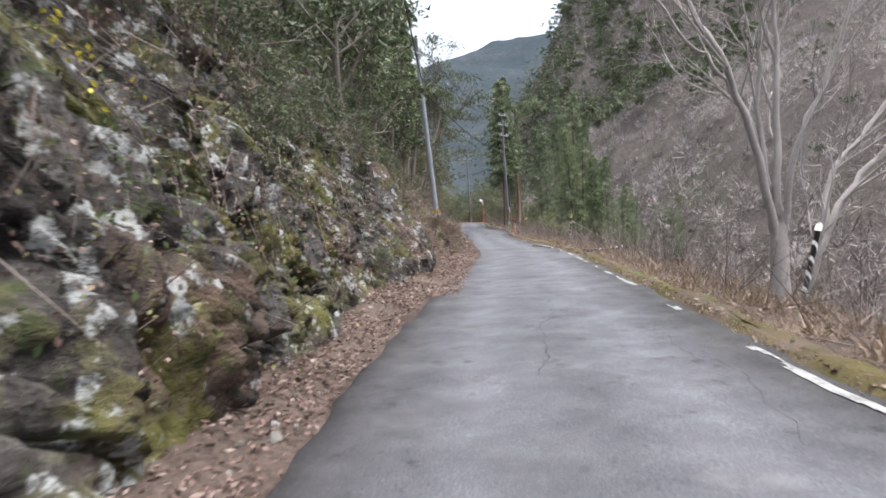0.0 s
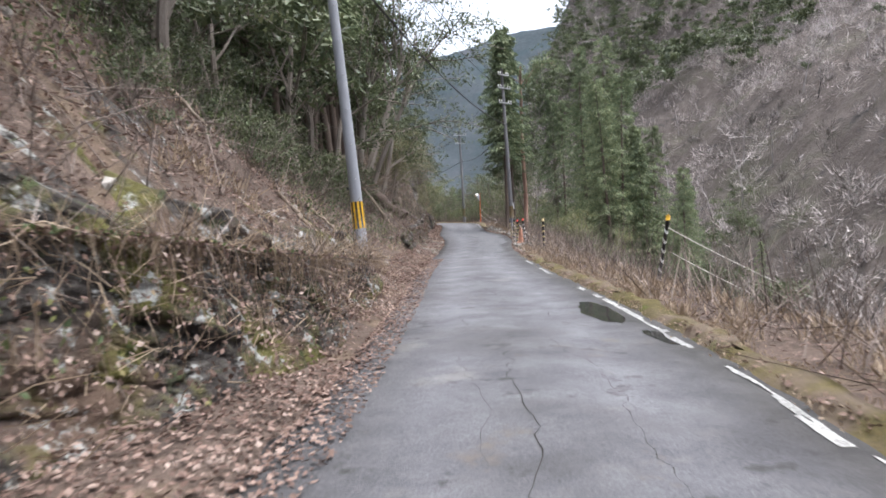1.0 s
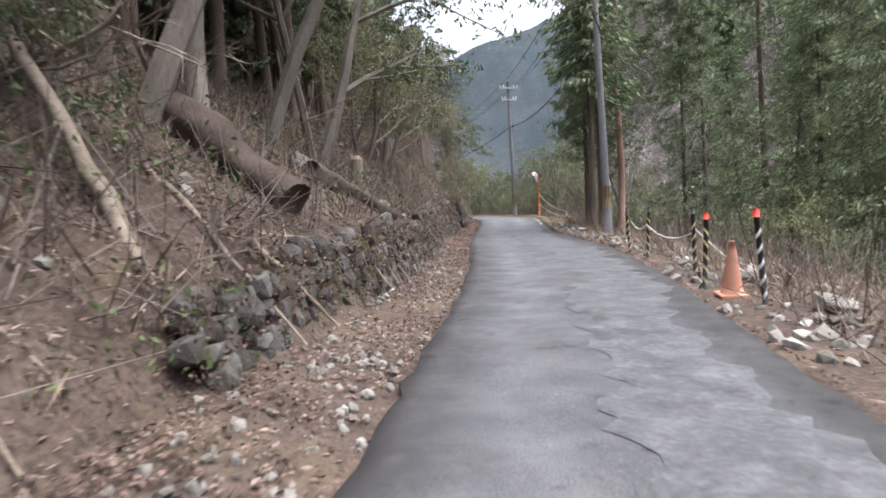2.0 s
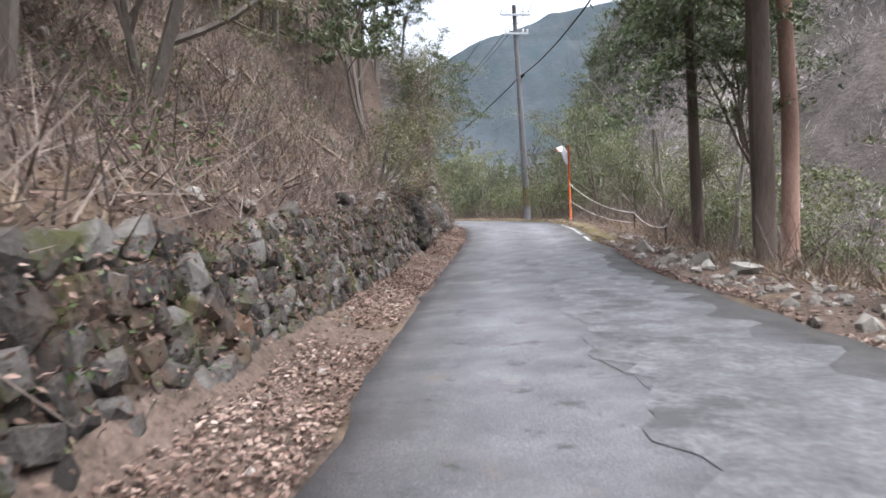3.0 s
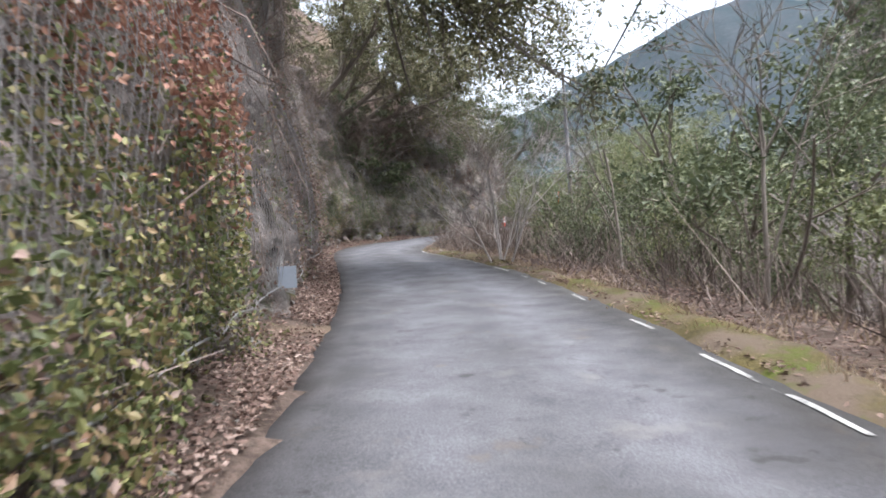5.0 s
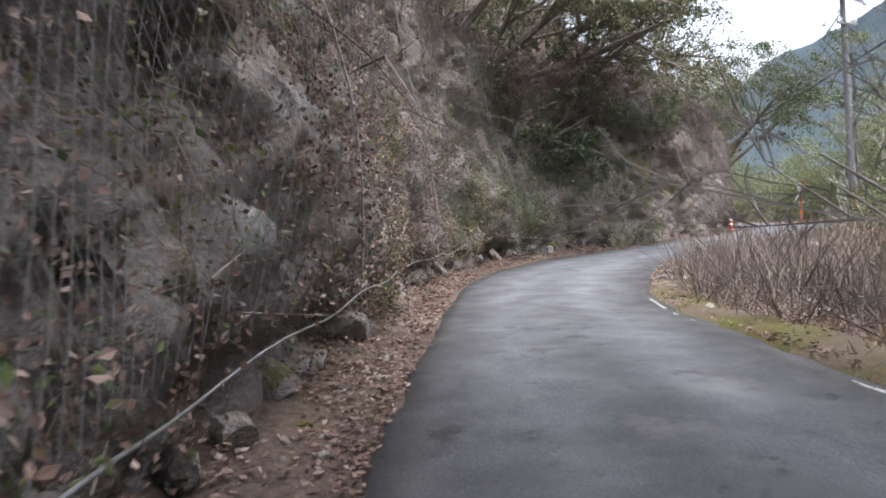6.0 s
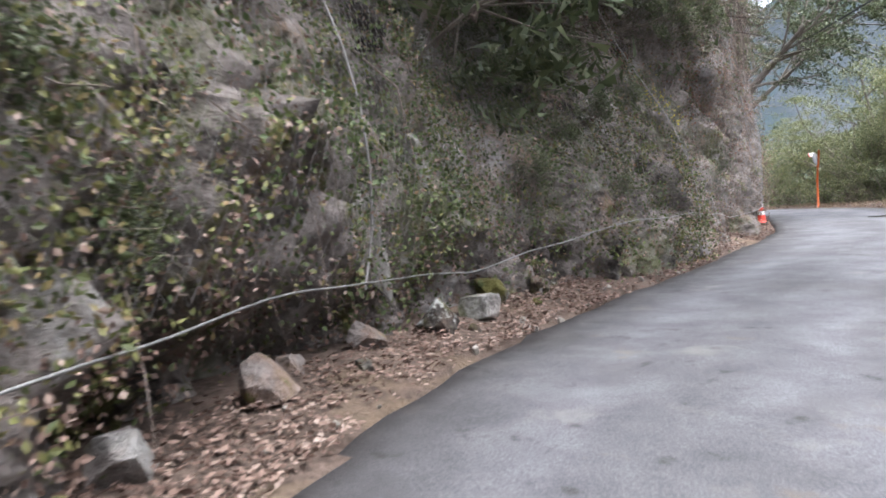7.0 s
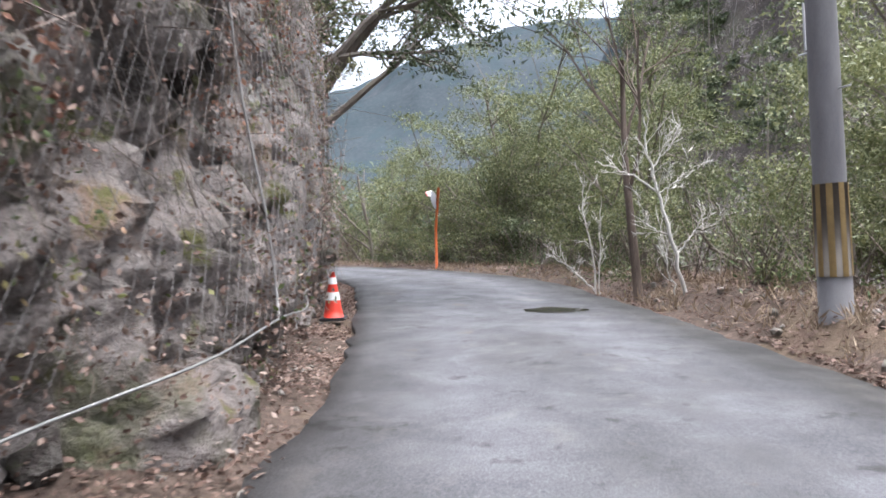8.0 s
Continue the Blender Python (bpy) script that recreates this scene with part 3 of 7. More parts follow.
def patch_on_road(name, cx, cy, rx, ry, mat, label, lift=0.006, turn=0.0, seed=0, ragged=0.35):
    s = Shape()
    th = np.linspace(0, 2 * np.pi, 36, endpoint=False)
    k = 1 + ragged * fbm(np.stack([np.cos(th) * 1.5, np.sin(th) * 1.5, 0 * th + seed], 1), 3, seed)
    rings = []
    for f in (1.0, 0.75, 0.4, 0.0):
        a, b = rx * k * f * np.cos(th), ry * k * f * np.sin(th)
        x = cx + a * np.cos(turn) - b * np.sin(turn)
        y = cy + a * np.sin(turn) + b * np.cos(turn)
        rings.append(np.stack([x, y, 0 * x], 1))
    v = np.concatenate(rings)
    z, t = road_height(v[:, 0], v[:, 1])
    v[:, 2] = z + lift
    n = len(th)
    f = []
    for r in range(3):
        f += [(r * n + i, r * n + (i + 1) % n, (r + 1) * n + (i + 1) % n, (r + 1) * n + i) for i in range(n)]
    ob = part(name, s.add(v, f), mat, smoothed=True)
    return tagged(ob, label, "road patch", kind="structure")


def road_height(x, y):
    x, y = np.asarray(x, float), np.asarray(y, float)
    near = ((x[:, None] - MID[None, :, 0]) ** 2 + (y[:, None] - MID[None, :, 1]) ** 2).argmin(1)
    p = np.stack([x, y], 1)
    w = np.linalg.norm(EL[near] - ER[near], axis=1)
    c = ((EL[near] - p) * NL[near]).sum(1) / w
    sag = -0.012 * np.exp(-((c - 0.27) / 0.1) ** 2) - 0.012 * np.exp(-((c - 0.72) / 0.1) ** 2) + 0.03 * (1 - (2 * c - 1) ** 2)
    bump = 0.012 * fbm(np.stack([x * 0.8, y * 0.8, 0 * x], 1), 3, 3)
    zz = np.interp(y, ROAD_Y, ROAD_Z)
    return zz + sag + bump, c


# ---- rock faces of the left bank ----
TWIST = np.array(Euler((0.5, 0.7, 0.9)).to_matrix()) * 1.0


def face_points(s, h, depth=1.0):
    """Points on the rock face at way s and height h above the road; depth scales its relief."""
    b = np.stack([np.interp(s, S, EL[:, 0]), np.interp(s, S, EL[:, 1])], 1)
    nl = np.stack([np.interp(s, S, NL[:, 0]), np.interp(s, S, NL[:, 1])], 1)
    foot, lean, zr = np.interp(s, S, FOOT), np.interp(s, S, LEAN), np.interp(s, S, Z)
    q = np.stack([b[:, 0], b[:, 1], h], 1)
    soft = np.interp(s, [17, 22, 34, 60, 76, 80, 86, 92, 108, 116], [1.0, 0.55, 0.5, 1.0, 0.6, 1.0, 0.9, 0.7, 0.75, 1.1])
    out = np.interp(s, [16, 22, 34, 40], [0.42, 0.2, 0.2, 0.42]) * fbm(q * np.array([0.45, 0.45, 0.5]), 3, 41)
    for size, amp, tip, gap, seed, tall in ((1.2, 0.28, 0.4, 0.2, 17, 0.36), (3.2, 0.15, 0.3, 0.13, 23, 0.5), (7.0, 0.05, 0.16, 0.04, 29, 0.75)):
        d1, d2, who, off = cells(((q * (1, 1, tall)) @ TWIST) * size + 0.4 * fbm(q * size, 2, seed)[:, None], seed)
        tilt = np.stack([hash3((who * 9999).astype(np.int64), i, 7, seed) - 0.5 for i in (1, 2, 3)], 1)
        out += depth * soft * (amp * (who - 0.5) + tip / size * (off * tilt).sum(1) - gap * smooth(d2 - d1, 0.12, 0.0))
    out += depth * 0.04 * fbm(q * 7, 2, 4)
    hollow = np.exp(-((s - 128.2) / 3.6) ** 2) * smooth(h, 1.2, 5.6)
    out -= 2.3 * hollow
    out -= np.clip(0.14 + 0.4 * fbm(np.stack([s * 0.8, 0 * s, h * 0.5], 1), 2, 77), 0, 0.45) * smooth(h, 1.0, 0.35) * (s > 86)
    out = out * np.where(s > 86, 1.0, smooth(h, -0.3, 0.5))
    lat = foot + lean * np.clip(h, 0, None) - out
    lat = np.maximum(lat, np.where(s < 50, 0.1, 0.28))
    xy = b + nl * lat[:, None]
    return np.stack([xy[:, 0], xy[:, 1], zr + h], 1), nl


def rock_face(name, s0, s1, mat, label, ds=0.13, dh=0.13):
    ss = np.arange(s0, s1, ds)
    top = np.interp(ss, S, FACE)
    top = top * np.where(ss < 50, 1 + 0.55 * fbm(np.stack([ss * 0.9, 0 * ss, 0 * ss], 1), 3, 52), 1.0)
    rows = int(top.max() / dh) + 2
    v = np.linspace(0, 1, rows)
    h = -0.25 + (top[:, None] + 0.25) * v[None]
    pts, nl = face_points(np.repeat(ss, rows), h.ravel())
    grid = pts.reshape(len(ss), rows, 3)
    nl = nl.reshape(len(ss), rows, 2)[:, 0]
    cap = []
    for k, (d, up) in enumerate(((0.5, 0.15), (1.2, 0.35), (2.4, 0.6))):
        c = grid[:, -1].copy()
        c[:, :2] += nl * d
        c[:, 2] += up + 0.12 * fbm(c * 1.5, 2, k)
        earth = ground(c[:, 0], c[:, 1])[0] - 0.04 * k
        c[:, 2] = np.where((ss > 17) & (ss < 40), earth, c[:, 2])
        cap.append(c)
    grid = np.concatenate([grid, np.stack(cap, 1)], 1)
    n, m = grid.shape[:2]
    i = (np.arange(n - 1)[:, None] * m + np.arange(m - 1)[None]).reshape(-1, 1)
    ob = part(name, Shape().add(grid, i + np.array([[0, 1, m + 1, m]])), mat, smoothed=True)
    return tagged(ob, label, "rock face", kind="structure")


rock_face("rock_face_south", -8, 33.5, ROCK, "mossy angular grey rock cutting beside the road", 0.07, 0.07)
rock_face("rock_face_middle", 76.4, 88.6, DARKROCK, "dark mossy broken rock above the bend", 0.08, 0.08)
rock_face("rock_face_north", 88.5, 158, CLIFF, "brown overgrown rock cliff under wire netting", 0.095, 0.095)


# ---- poles, wires, mirrors, posts ----
def ring_strip(shape, r0, r1, z0, z1, a0, a1, n=5):
    """A curved plate round a pole between two angles."""
    th = np.linspace(a0, a1, n)
    v = [(r0 * np.cos(t), r0 * np.sin(t), z0) for t in th] + [(r1 * np.cos(t), r1 * np.sin(t), z1) for t in th]
    return shape.add(v, [(i, i + 1, n + i + 1, n + i) for i in range(n - 1)])


def utility_pole(x, y, z, height, lean, mat, band, label, arms=(), turn=0.0, r0=0.165, r1=0.1, bands=(YELLOW, BLACK)):
    """Tapered concrete pole; lean: metres that its top stands off; band: low and high end of the striped sleeve; arms: (height, half length)."""
    dx, dy = lean
    up = Vector((dx, dy, height)).normalized()
    m = Matrix.Translation((x, y, z - 0.2)) @ up.to_track_quat("Z", "Y").to_matrix().to_4x4()
    pole = thing("utility_pole", label, "utility pole", "poles along the road", at=m)
    hs = np.linspace(0, height, 9)
    radius = lambda h: r0 + (r1 - r0) * h / height
    part("shaft", Shape().tube(np.stack([0 * hs, 0 * hs, hs], 1), [radius(h) for h in hs], 20), mat, pole, smoothed=True)
    if band:
        lo, hi = band[0] + 0.2, band[1] + 0.2
        sleeve = part("warning_sleeve", Shape().tube([(0, 0, lo), (0, 0, hi)], [radius(lo) + 0.006, radius(hi) + 0.006], 28), bands[1], pole, "black and yellow striped sleeve", True)
        for k in range(9):
            a = 2 * np.pi * k / 9
            part("stripe", ring_strip(Shape(), radius(lo) + 0.011, radius(hi) + 0.011, lo, hi, a, a + 0.36), bands[0], sleeve)
    for k, h in enumerate(np.arange(2.6, height - 1, 0.45)):
        a = (k % 2) * np.pi + 0.9 + turn
        d = np.array([np.cos(a), np.sin(a), 0])
        part("step_bolt", Shape().tube([d * radius(h) * 0.9 + (0, 0, h), d * (radius(h) + 0.13) + (0, 0, h)], 0.011, 6), STEEL, pole)
    for h, half in arms:
        d = np.array([np.cos(turn), np.sin(turn), 0])
        f = np.array([-np.sin(turn), np.cos(turn), 0]) * (radius(h) + 0.04)
        arm = part("crossarm", Shape().box((-half, -0.04, -0.045), (half, 0.04, 0.045), Matrix.Translation(Vector(f) + Vector((0, 0, h))) @ Matrix.Rotation(turn, 4, "Z")), STEEL, pole)
        for u in (-0.92, -0.55, 0.55, 0.92):
            q = d * half * u + f + (0, 0, h + 0.045)
            part("insulator", Shape().tube([q, q + (0, 0, 0.05), q + (0, 0, 0.06), q + (0, 0, 0.14), q + (0, 0, 0.18)], [0.02, 0.02, 0.045, 0.05, 0.02], 8), CERAMIC, arm)
    return pole, m


pole_a, ma = utility_pole(-0.25, 35.5, -0.2, 11.5, (-0.75, 0.5), CONCRETE, (1.12, 1.82), "pale concrete utility pole with a yellow and black striped sleeve", [(10.6, 0.7)], 0.0)
part("tag_plate", Shape().tube([(0.16, -0.1, 2.35), (0.17, -0.1, 2.42)], 0.035, 8), BLACK, pole_a)
pole_b, mb = utility_pole(6.84, 67.5, -0.42, 12.4, (-0.25, 0.3), OLDCON, (1.0, 1.9), "weathered concrete utility pole carrying three crossarms", [(11.9, 0.62), (10.9, 0.75), (9.8, 0.75)], 0.12, bands=(FADED, DIM))
sb = part("notice_board", Shape().box((-0.5, -0.22, 1.85), (-0.22, -0.2, 2.35)), SIGNW, pole_b, "small white notice board")
part("board_stripe", Shape().box((-0.49, -0.226, 2.24), (-0.23, -0.222, 2.33)), SIGNB, sb)
for k in range(4):
    part("writing_bar", Shape().box((-0.47, -0.226, 1.92 + 0.07 * k), (-0.27 - 0.03 * (k % 2), -0.222, 1.95 + 0.07 * k)), GREYP, sb)
pole_c, mc = utility_pole(3.9, 91.8, -0.02, 10.6, (-0.1, 0.5), OLDCON, (0.72, 1.62), "leaning weathered concrete utility pole on the mossy verge", [(10.1, 0.75), (9.2, 0.6)], 0.1, bands=(FADED, DIM))
pole_d, md = utility_pole(-7.15, 135.3, 0.4, 10.4, (-0.3, 0.3), OLDCON, (0.5, 1.45), "weathered concrete utility pole beside the lay-by", [(9.8, 0.75), (8.7, 0.6)], 0.25, bands=(FADED, DIM))
part("number_plate", Shape().box((-0.17, -0.2, 3.1), (-0.11, -0.185, 3.6)), SIGNW, pole_d, "narrow pale marker plate")
pole_e, me_ = utility_pole(-26.0, 166.0, -2.0, 10, (0.1, 0.2), OLDCON, None, "distant concrete utility pole among the trees", [(9.4, 0.75)], 0.5)


def wire(p, q, sag, r, name="overhead_wire", mat=CABLE, label="thin black overhead wire strung between poles", n=26, group="overhead wires"):
    u = np.linspace(0, 1, n)[:, None]
    p, q = np.array(p, float), np.array(q, float)
    v = p + (q - p) * u
    v[:, 2] -= sag * 4 * u[:, 0] * (1 - u[:, 0])
    return tagged(part(name, Shape().tube(v, r, 5), mat, smoothed=True), label, "wire", group)


def on_pole(m, x, y, h):
    return tuple(m @ Vector((x, y, h)))


for off in (-0.66, -0.38, 0.66):
    wire(on_pole(mc, off, 0.12, 10.3), on_pole(md, off, 0.12, 10.0), 0.7, 0.016)
    wire(on_pole(mb, off, 0.12, 11.1), on_pole(mc, off, 0.12, 10.3), 0.5, 0.016)
    wire(on_pole(ma, off, 0.12, 10.8), on_pole(mb, off, 0.12, 11.1), 0.6, 0.016)
wire(on_pole(mc, -0.1, 0.1, 7.2), on_pole(md, -0.1, 0.1, 7.0), 0.9, 0.03, "overhead_cable", label="thick black telephone cable strung between poles")
wire(on_pole(mb, -0.1, 0.1, 8.2), on_pole(mc, -0.1, 0.1, 7.2), 0.8, 0.03, "overhead_cable", label="thick black telephone cable strung between poles")
wire(on_pole(ma, -0.1, 0.1, 8.6), on_pole(mb, -0.1, 0.1, 8.2), 0.8, 0.03, "overhead_cable", label="thick black telephone cable strung between poles")
wire(on_pole(md, -0.1, 0.1, 7.0), on_pole(me_, 0, 0.1, 8.5), 0.7, 0.03, "overhead_cable", label="thick black telephone cable strung between poles")
wire(on_pole(md, -0.66, 0.12, 10.0), on_pole(me_, -0.6, 0.12, 9.5), 0.7, 0.012)
wire((-1.5, -40, 10.5), on_pole(ma, -0.1, 0.1, 8.6), 1.0, 0.03, "overhead_cable", label="thick black telephone cable strung between poles")
wire((-1.0, -40, 12), on_pole(ma, 0.66, 0.12, 10.8), 1.0, 0.012)
closure = part("cable_joint", Shape().tube([(0, -0.3, 0), (0, -0.24, 0), (0, 0.2, 0), (0, 0.26, 0)], [0.03, 0.07, 0.07, 0.03], 10), CABLE, pole_c, "black cable joint box")
closure.location = (-0.2, 0.0, 7.2)


def traffic_mirror(x, y, z, height, facing, label, tilt=0.0, scale=1.0):
    m = thing("traffic_mirror", label, "traffic mirror", "convex road mirrors", at=Matrix.Translation((x, y, z)))
    part("post", Shape().tube([(0, 0, -0.3), (0, 0, height * 0.5), (tilt, 0, height)], 0.045, 14), ORANGE, m, "orange steel post", True)
    part("base_block", Shape().box((-0.3, -0.3, -0.25), (0.3, 0.3, 0.04)), OLDCON, m, "square concrete footing")
    c, s = math.cos(facing), math.sin(facing)
    head = Matrix.Translation((c * 0.16 + tilt, s * 0.16, height - 0.42)) @ Matrix.Rotation(facing, 4, "Z") @ Matrix.Rotation(radians(90 + 14), 4, "Y") @ Matrix.Scale(scale, 4)
    def dish(r, depth, z0, n=24, rings=6):
        v, f = [], []
        for i in range(rings + 1):
            a = r * i / rings
            for k in range(n):
                t = 2 * math.pi * k / n
                v.append((a * math.cos(t), a * math.sin(t), z0 + depth * (1 - (a / r) ** 2)))
        for i in range(rings):
            f += [(i * n + k, i * n + (k + 1) % n, (i + 1) * n + (k + 1) % n, (i + 1) * n + k) for k in range(n)]
        return Shape().add(np.array([head @ Vector(p) for p in v]), f)
    part("mirror_glass", dish(0.4, 0.05, 0.02), MIRROR, m, "round convex mirror", True)
    part("back_shell", dish(0.41, -0.09, 0.0), GREYP, m, "grey back shell", True)
    v, f = [], []
    arc = [math.pi + math.radians(66) * (k / 7 - 1) for k in range(15)]
    for k, t in enumerate(arc):
        deep = 0.05 + 0.19 * math.cos(t - math.pi) ** 1.5
        for zz, rr in ((-0.03, 0.43), (deep, 0.455), (-0.03, 0.42), (deep, 0.445)):
            v.append(tuple(head @ Vector((rr * math.cos(t), rr * math.sin(t), zz))))
    for k in range(14):
        a = k * 4
        f += [(a, a + 1, a + 5, a + 4), (a + 3, a + 2, a + 6, a + 7), (a + 1, a + 3, a + 7, a + 5), (a + 2, a, a + 4, a + 6)]
    part("visor", Shape().add(v, f), [WHITE], m, "faded whitish visor", True)
    lip = [tuple(head @ Vector((0.45 * math.cos(t), 0.45 * math.sin(t), 0.05 + 0.19 * math.cos(t - math.pi) ** 1.5))) for t in arc]
    part("visor_lip", Shape().tube(lip, 0.014, 6), RED, m, "red visor edge", True)
    br = Vector((tilt * 0.8, 0, height - 0.42))
    part("bracket", Shape().tube([tuple(br), tuple(head.translation)], 0.025, 8), STEEL, m)
    return m


traffic_mirror(5.5, 87.75, -0.02, 3.15, radians(158), "round traffic mirror on an orange post at the bend", 0.05)
traffic_mirror(-11.2, 150.4, 0.1, 2.75, radians(160), "distant round traffic mirror on a bent orange post", 0.12, 0.8)


def striped_post(x, y, z, h=1.1, tilt=(0, 0), top=BLACK, label="black and yellow striped marker post on the verge", band=None):
    up = Vector((tilt[0], tilt[1], 1)).normalized()
    p = thing("marker_post", label, "marker post", "roadside marker posts", at=Matrix.Translation((x, y, z)) @ up.to_track_quat("Z", "Y").to_matrix().to_4x4())
    part("core", Shape().tube([(0, 0, -0.25), (0, 0, h)], 0.034, 12), BLACK, p, smoothed=True)
    n = int(h / 0.2)
    for k in range(n):
        z0 = 0.1 + k * (h - 0.15) / n
        th = np.linspace(0, 2 * np.pi, 13)
        w = 0.055
        v = [(0.037 * np.cos(t), 0.037 * np.sin(t), z0 + 0.05 * np.sin(t)) for t in th[:-1]] + [(0.037 * np.cos(t), 0.037 * np.sin(t), z0 + w + 0.05 * np.sin(t)) for t in th[:-1]]
        part("stripe", Shape().add(v, [(i, (i + 1) % 12, 12 + (i + 1) % 12, 12 + i) for i in range(12)]), band or (OLDYELLOW if h < 1.3 else WHITE), p)
    part("cap", Shape().tube([(0, 0, h - 0.02), (0, 0, h + 0.06), (0, 0, h + 0.09)], [0.04, 0.04, 0.015], 12), top, p, smoothed=True)
    return p


for x, y, dz, h, tilt, top, lab in ((4.42, 8.1, -0.15, 1.15, (0.3, 0.1), WHITE, "leaning black and white striped marker post below a bare tree"), (6.0, 31.3, 0.0, 1.31, (0.1, -0.25), YELLOW, "tilted black and white striped marker post"),
                                 (5.3, 41.4, -0.02, 1.1, (0, 0), OLDYELLOW, ""), (5.66, 52.4, 0, 1.1, (-0.02, 0), BLACK, ""), (5.75, 56.2, 0, 1.05, (0.05, 0), BLACK, ""), (5.85, 58.6, 0, 1.0, (-0.06, 0), BLACK, ""),
                                 (5.62, 49.5, 0, 1.1, (-0.08, 0), RED, "black and white marker post with a red cap"), (6.35, 61.5, 0, 0.95, (0.03, 0), BLACK, "")):
    striped_post(x, y, gz(x, y) + dz, h, tilt, top, band=WHITE if "white" in lab else None, label=lab or "black and yellow striped marker post on the stony verge")


striped_post(4.6, 19.8, gz(4.9, 19.8) + 0.12, 1.0, (20, 0.4), BLACK, "fallen black and white striped marker post on the verge", WHITE)
striped_post(5.4, 51.1, gz(5.4, 51.1), 1.05, (0.04, 0), RED, "black and white marker post with a red cap")


def traffic_cone(x, y, z, faded=False, h=0.72, tilt=0.0):
    c = thing("traffic_cone", "faded orange traffic cone standing among the marker posts" if faded else "red traffic cone with white bands at the cliff foot", "traffic cone", "traffic cones",
              at=Matrix.Translation((x, y, z)) @ Matrix.Rotation(tilt, 4, "X"))
    rr = lambda q: 0.15 + (0.035 - 0.15) * q
    body = plain("faded_cone", (0.5, 0.24, 0.16), 0.7) if faded else RED
    hs = np.linspace(0.04, h, 7)
    part("cone_body", Shape().tube(np.stack([0 * hs, 0 * hs, hs], 1), [rr((q - 0.04) / (h - 0.04)) for q in hs], 20), body, c, smoothed=True)
    base = bmesh.new()
    bmesh.ops.create_cube(base, size=1, matrix=Matrix.Translation((0, 0, 0.022)) @ Matrix.Diagonal((0.38, 0.38, 0.045, 1)))
    bmesh.ops.bevel(base, geom=base.edges[:], offset=0.012, segments=2, affect="EDGES")
    me = bpy.data.meshes.new("base")
    base.to_mesh(me)
    base.free()
    me.materials.append(body if faded else BLACK)
    b = new("base", me)
    b.parent = c
    if not faded:
        for lo, hi in ((0.3, 0.42), (0.54, 0.64)):
            part("white_band", Shape().tube([(0, 0, lo), (0, 0, hi)], [rr((lo - 0.04) / (h - 0.04)) + 0.004, rr((hi - 0.04) / (h - 0.04)) + 0.004], 20, False), WHITE, c, "reflective white band")
    return c


traffic_cone(-12.83, 138.5, 0.13 + 0.02)
traffic_cone(5.5, 50.3, gz(5.5, 50.3), True, 0.75, 0.08)


# ropes along the outer verge
def rope_post(x, y, h, label="short rusty steel stake holding a rope"):
    z = gz(x, y)
    p = thing("rope_stake", label, "stake", "rope stakes", at=Matrix.Translation((x, y, z)))
    part("rod", Shape().tube([(0, 0, -0.3), (0, 0, h)], 0.02, 8), DARKBARK, p, smoothed=True)
    part("eye", Shape().tube([(0.03 * np.cos(t), 0, h + 0.03 + 0.03 * np.sin(t)) for t in np.linspace(0, 2 * np.pi, 10)], 0.006, 5), STEEL, p)
    return np.array((x, y, z + h))


k1, k2, k3 = rope_post(6.55, 80.2, 0.55), rope_post(6.2, 75.2, 0.5), rope_post(5.75, 52.5, 0.1)
wire((5.5, 87.7, 1.55), k1, 0.25, 0.012, "guard_rope", ROPE, "slack pale rope tied between mirror post and stake", 16, "guard ropes")
wire((5.5, 87.7, 0.85), k1 - (0, 0, 0.3), 0.2, 0.012, "guard_rope", ROPE, "slack pale rope tied between mirror post and stake", 16, "guard ropes")
wire(k1, k2, 0.15, 0.012, "guard_rope", ROPE, "slack pale rope sagging along the stony verge", 16, "guard ropes")
wire((5.75, 56.2, 0.35), (5.9, 58.6, 0.35), 0.15, 0.012, "guard_rope", ROPE, "slack pale rope sagging between marker posts", 16, "guard ropes")
wire((5.66, 52.4, 0.35), (5.75, 56.2, 0.35), 0.2, 0.012, "guard_rope", ROPE, "slack pale rope sagging between marker posts", 16, "guard ropes")
wire((5.66, 52.4, 0.4), (6.3, 51.6, -0.4), 0.02, 0.012, "guard_rope", ROPE, "slack pale rope running down to a boulder", 16, "guard ropes")

wire((6.1, 31.2, 0.75), (8.3, 29.95, -0.65), 0.05, 0.01, "guard_rope", ROPE, "slack pale rope running from a marker post down the slope", 16, "guard ropes")
wire((6.3, 31.4, 0.2), (8.5, 28.5, -1.2), 0.1, 0.01, "guard_rope", ROPE, "slack pale rope running from a marker post down the slope", 16, "guard ropes")

# worn white edge line, moss strip, patches
for a, b in ((-6, 8.2), (9.6, 18.6), (19.5, 30.5), (33, 37.5), (78.5, 94), (94, 99.5), (101, 104.2), (105.2, 110), (112.5, 116.5)):
    strip = road_sheet((0.936, 0.962) if a < 93 else (0.944, 0.958), a, b, 0.008, 0.14, 0.018, int(a) + 50, False)
    pts = np.concatenate(strip.v)
    worn = fbm(np.stack([pts[:, 0] * 3, pts[:, 1] * 1.1, 0 * pts[:, 0] + a], 1), 3, 5)
    strip.f = [q for q in strip.f if worn[list(q)].mean() > (0.02 if a < 93 else 0.22)]
    ln = part("edge_line", strip, LINE)
    tagged(ln, "worn white painted line along the road edge", "edge line", kind="structure")


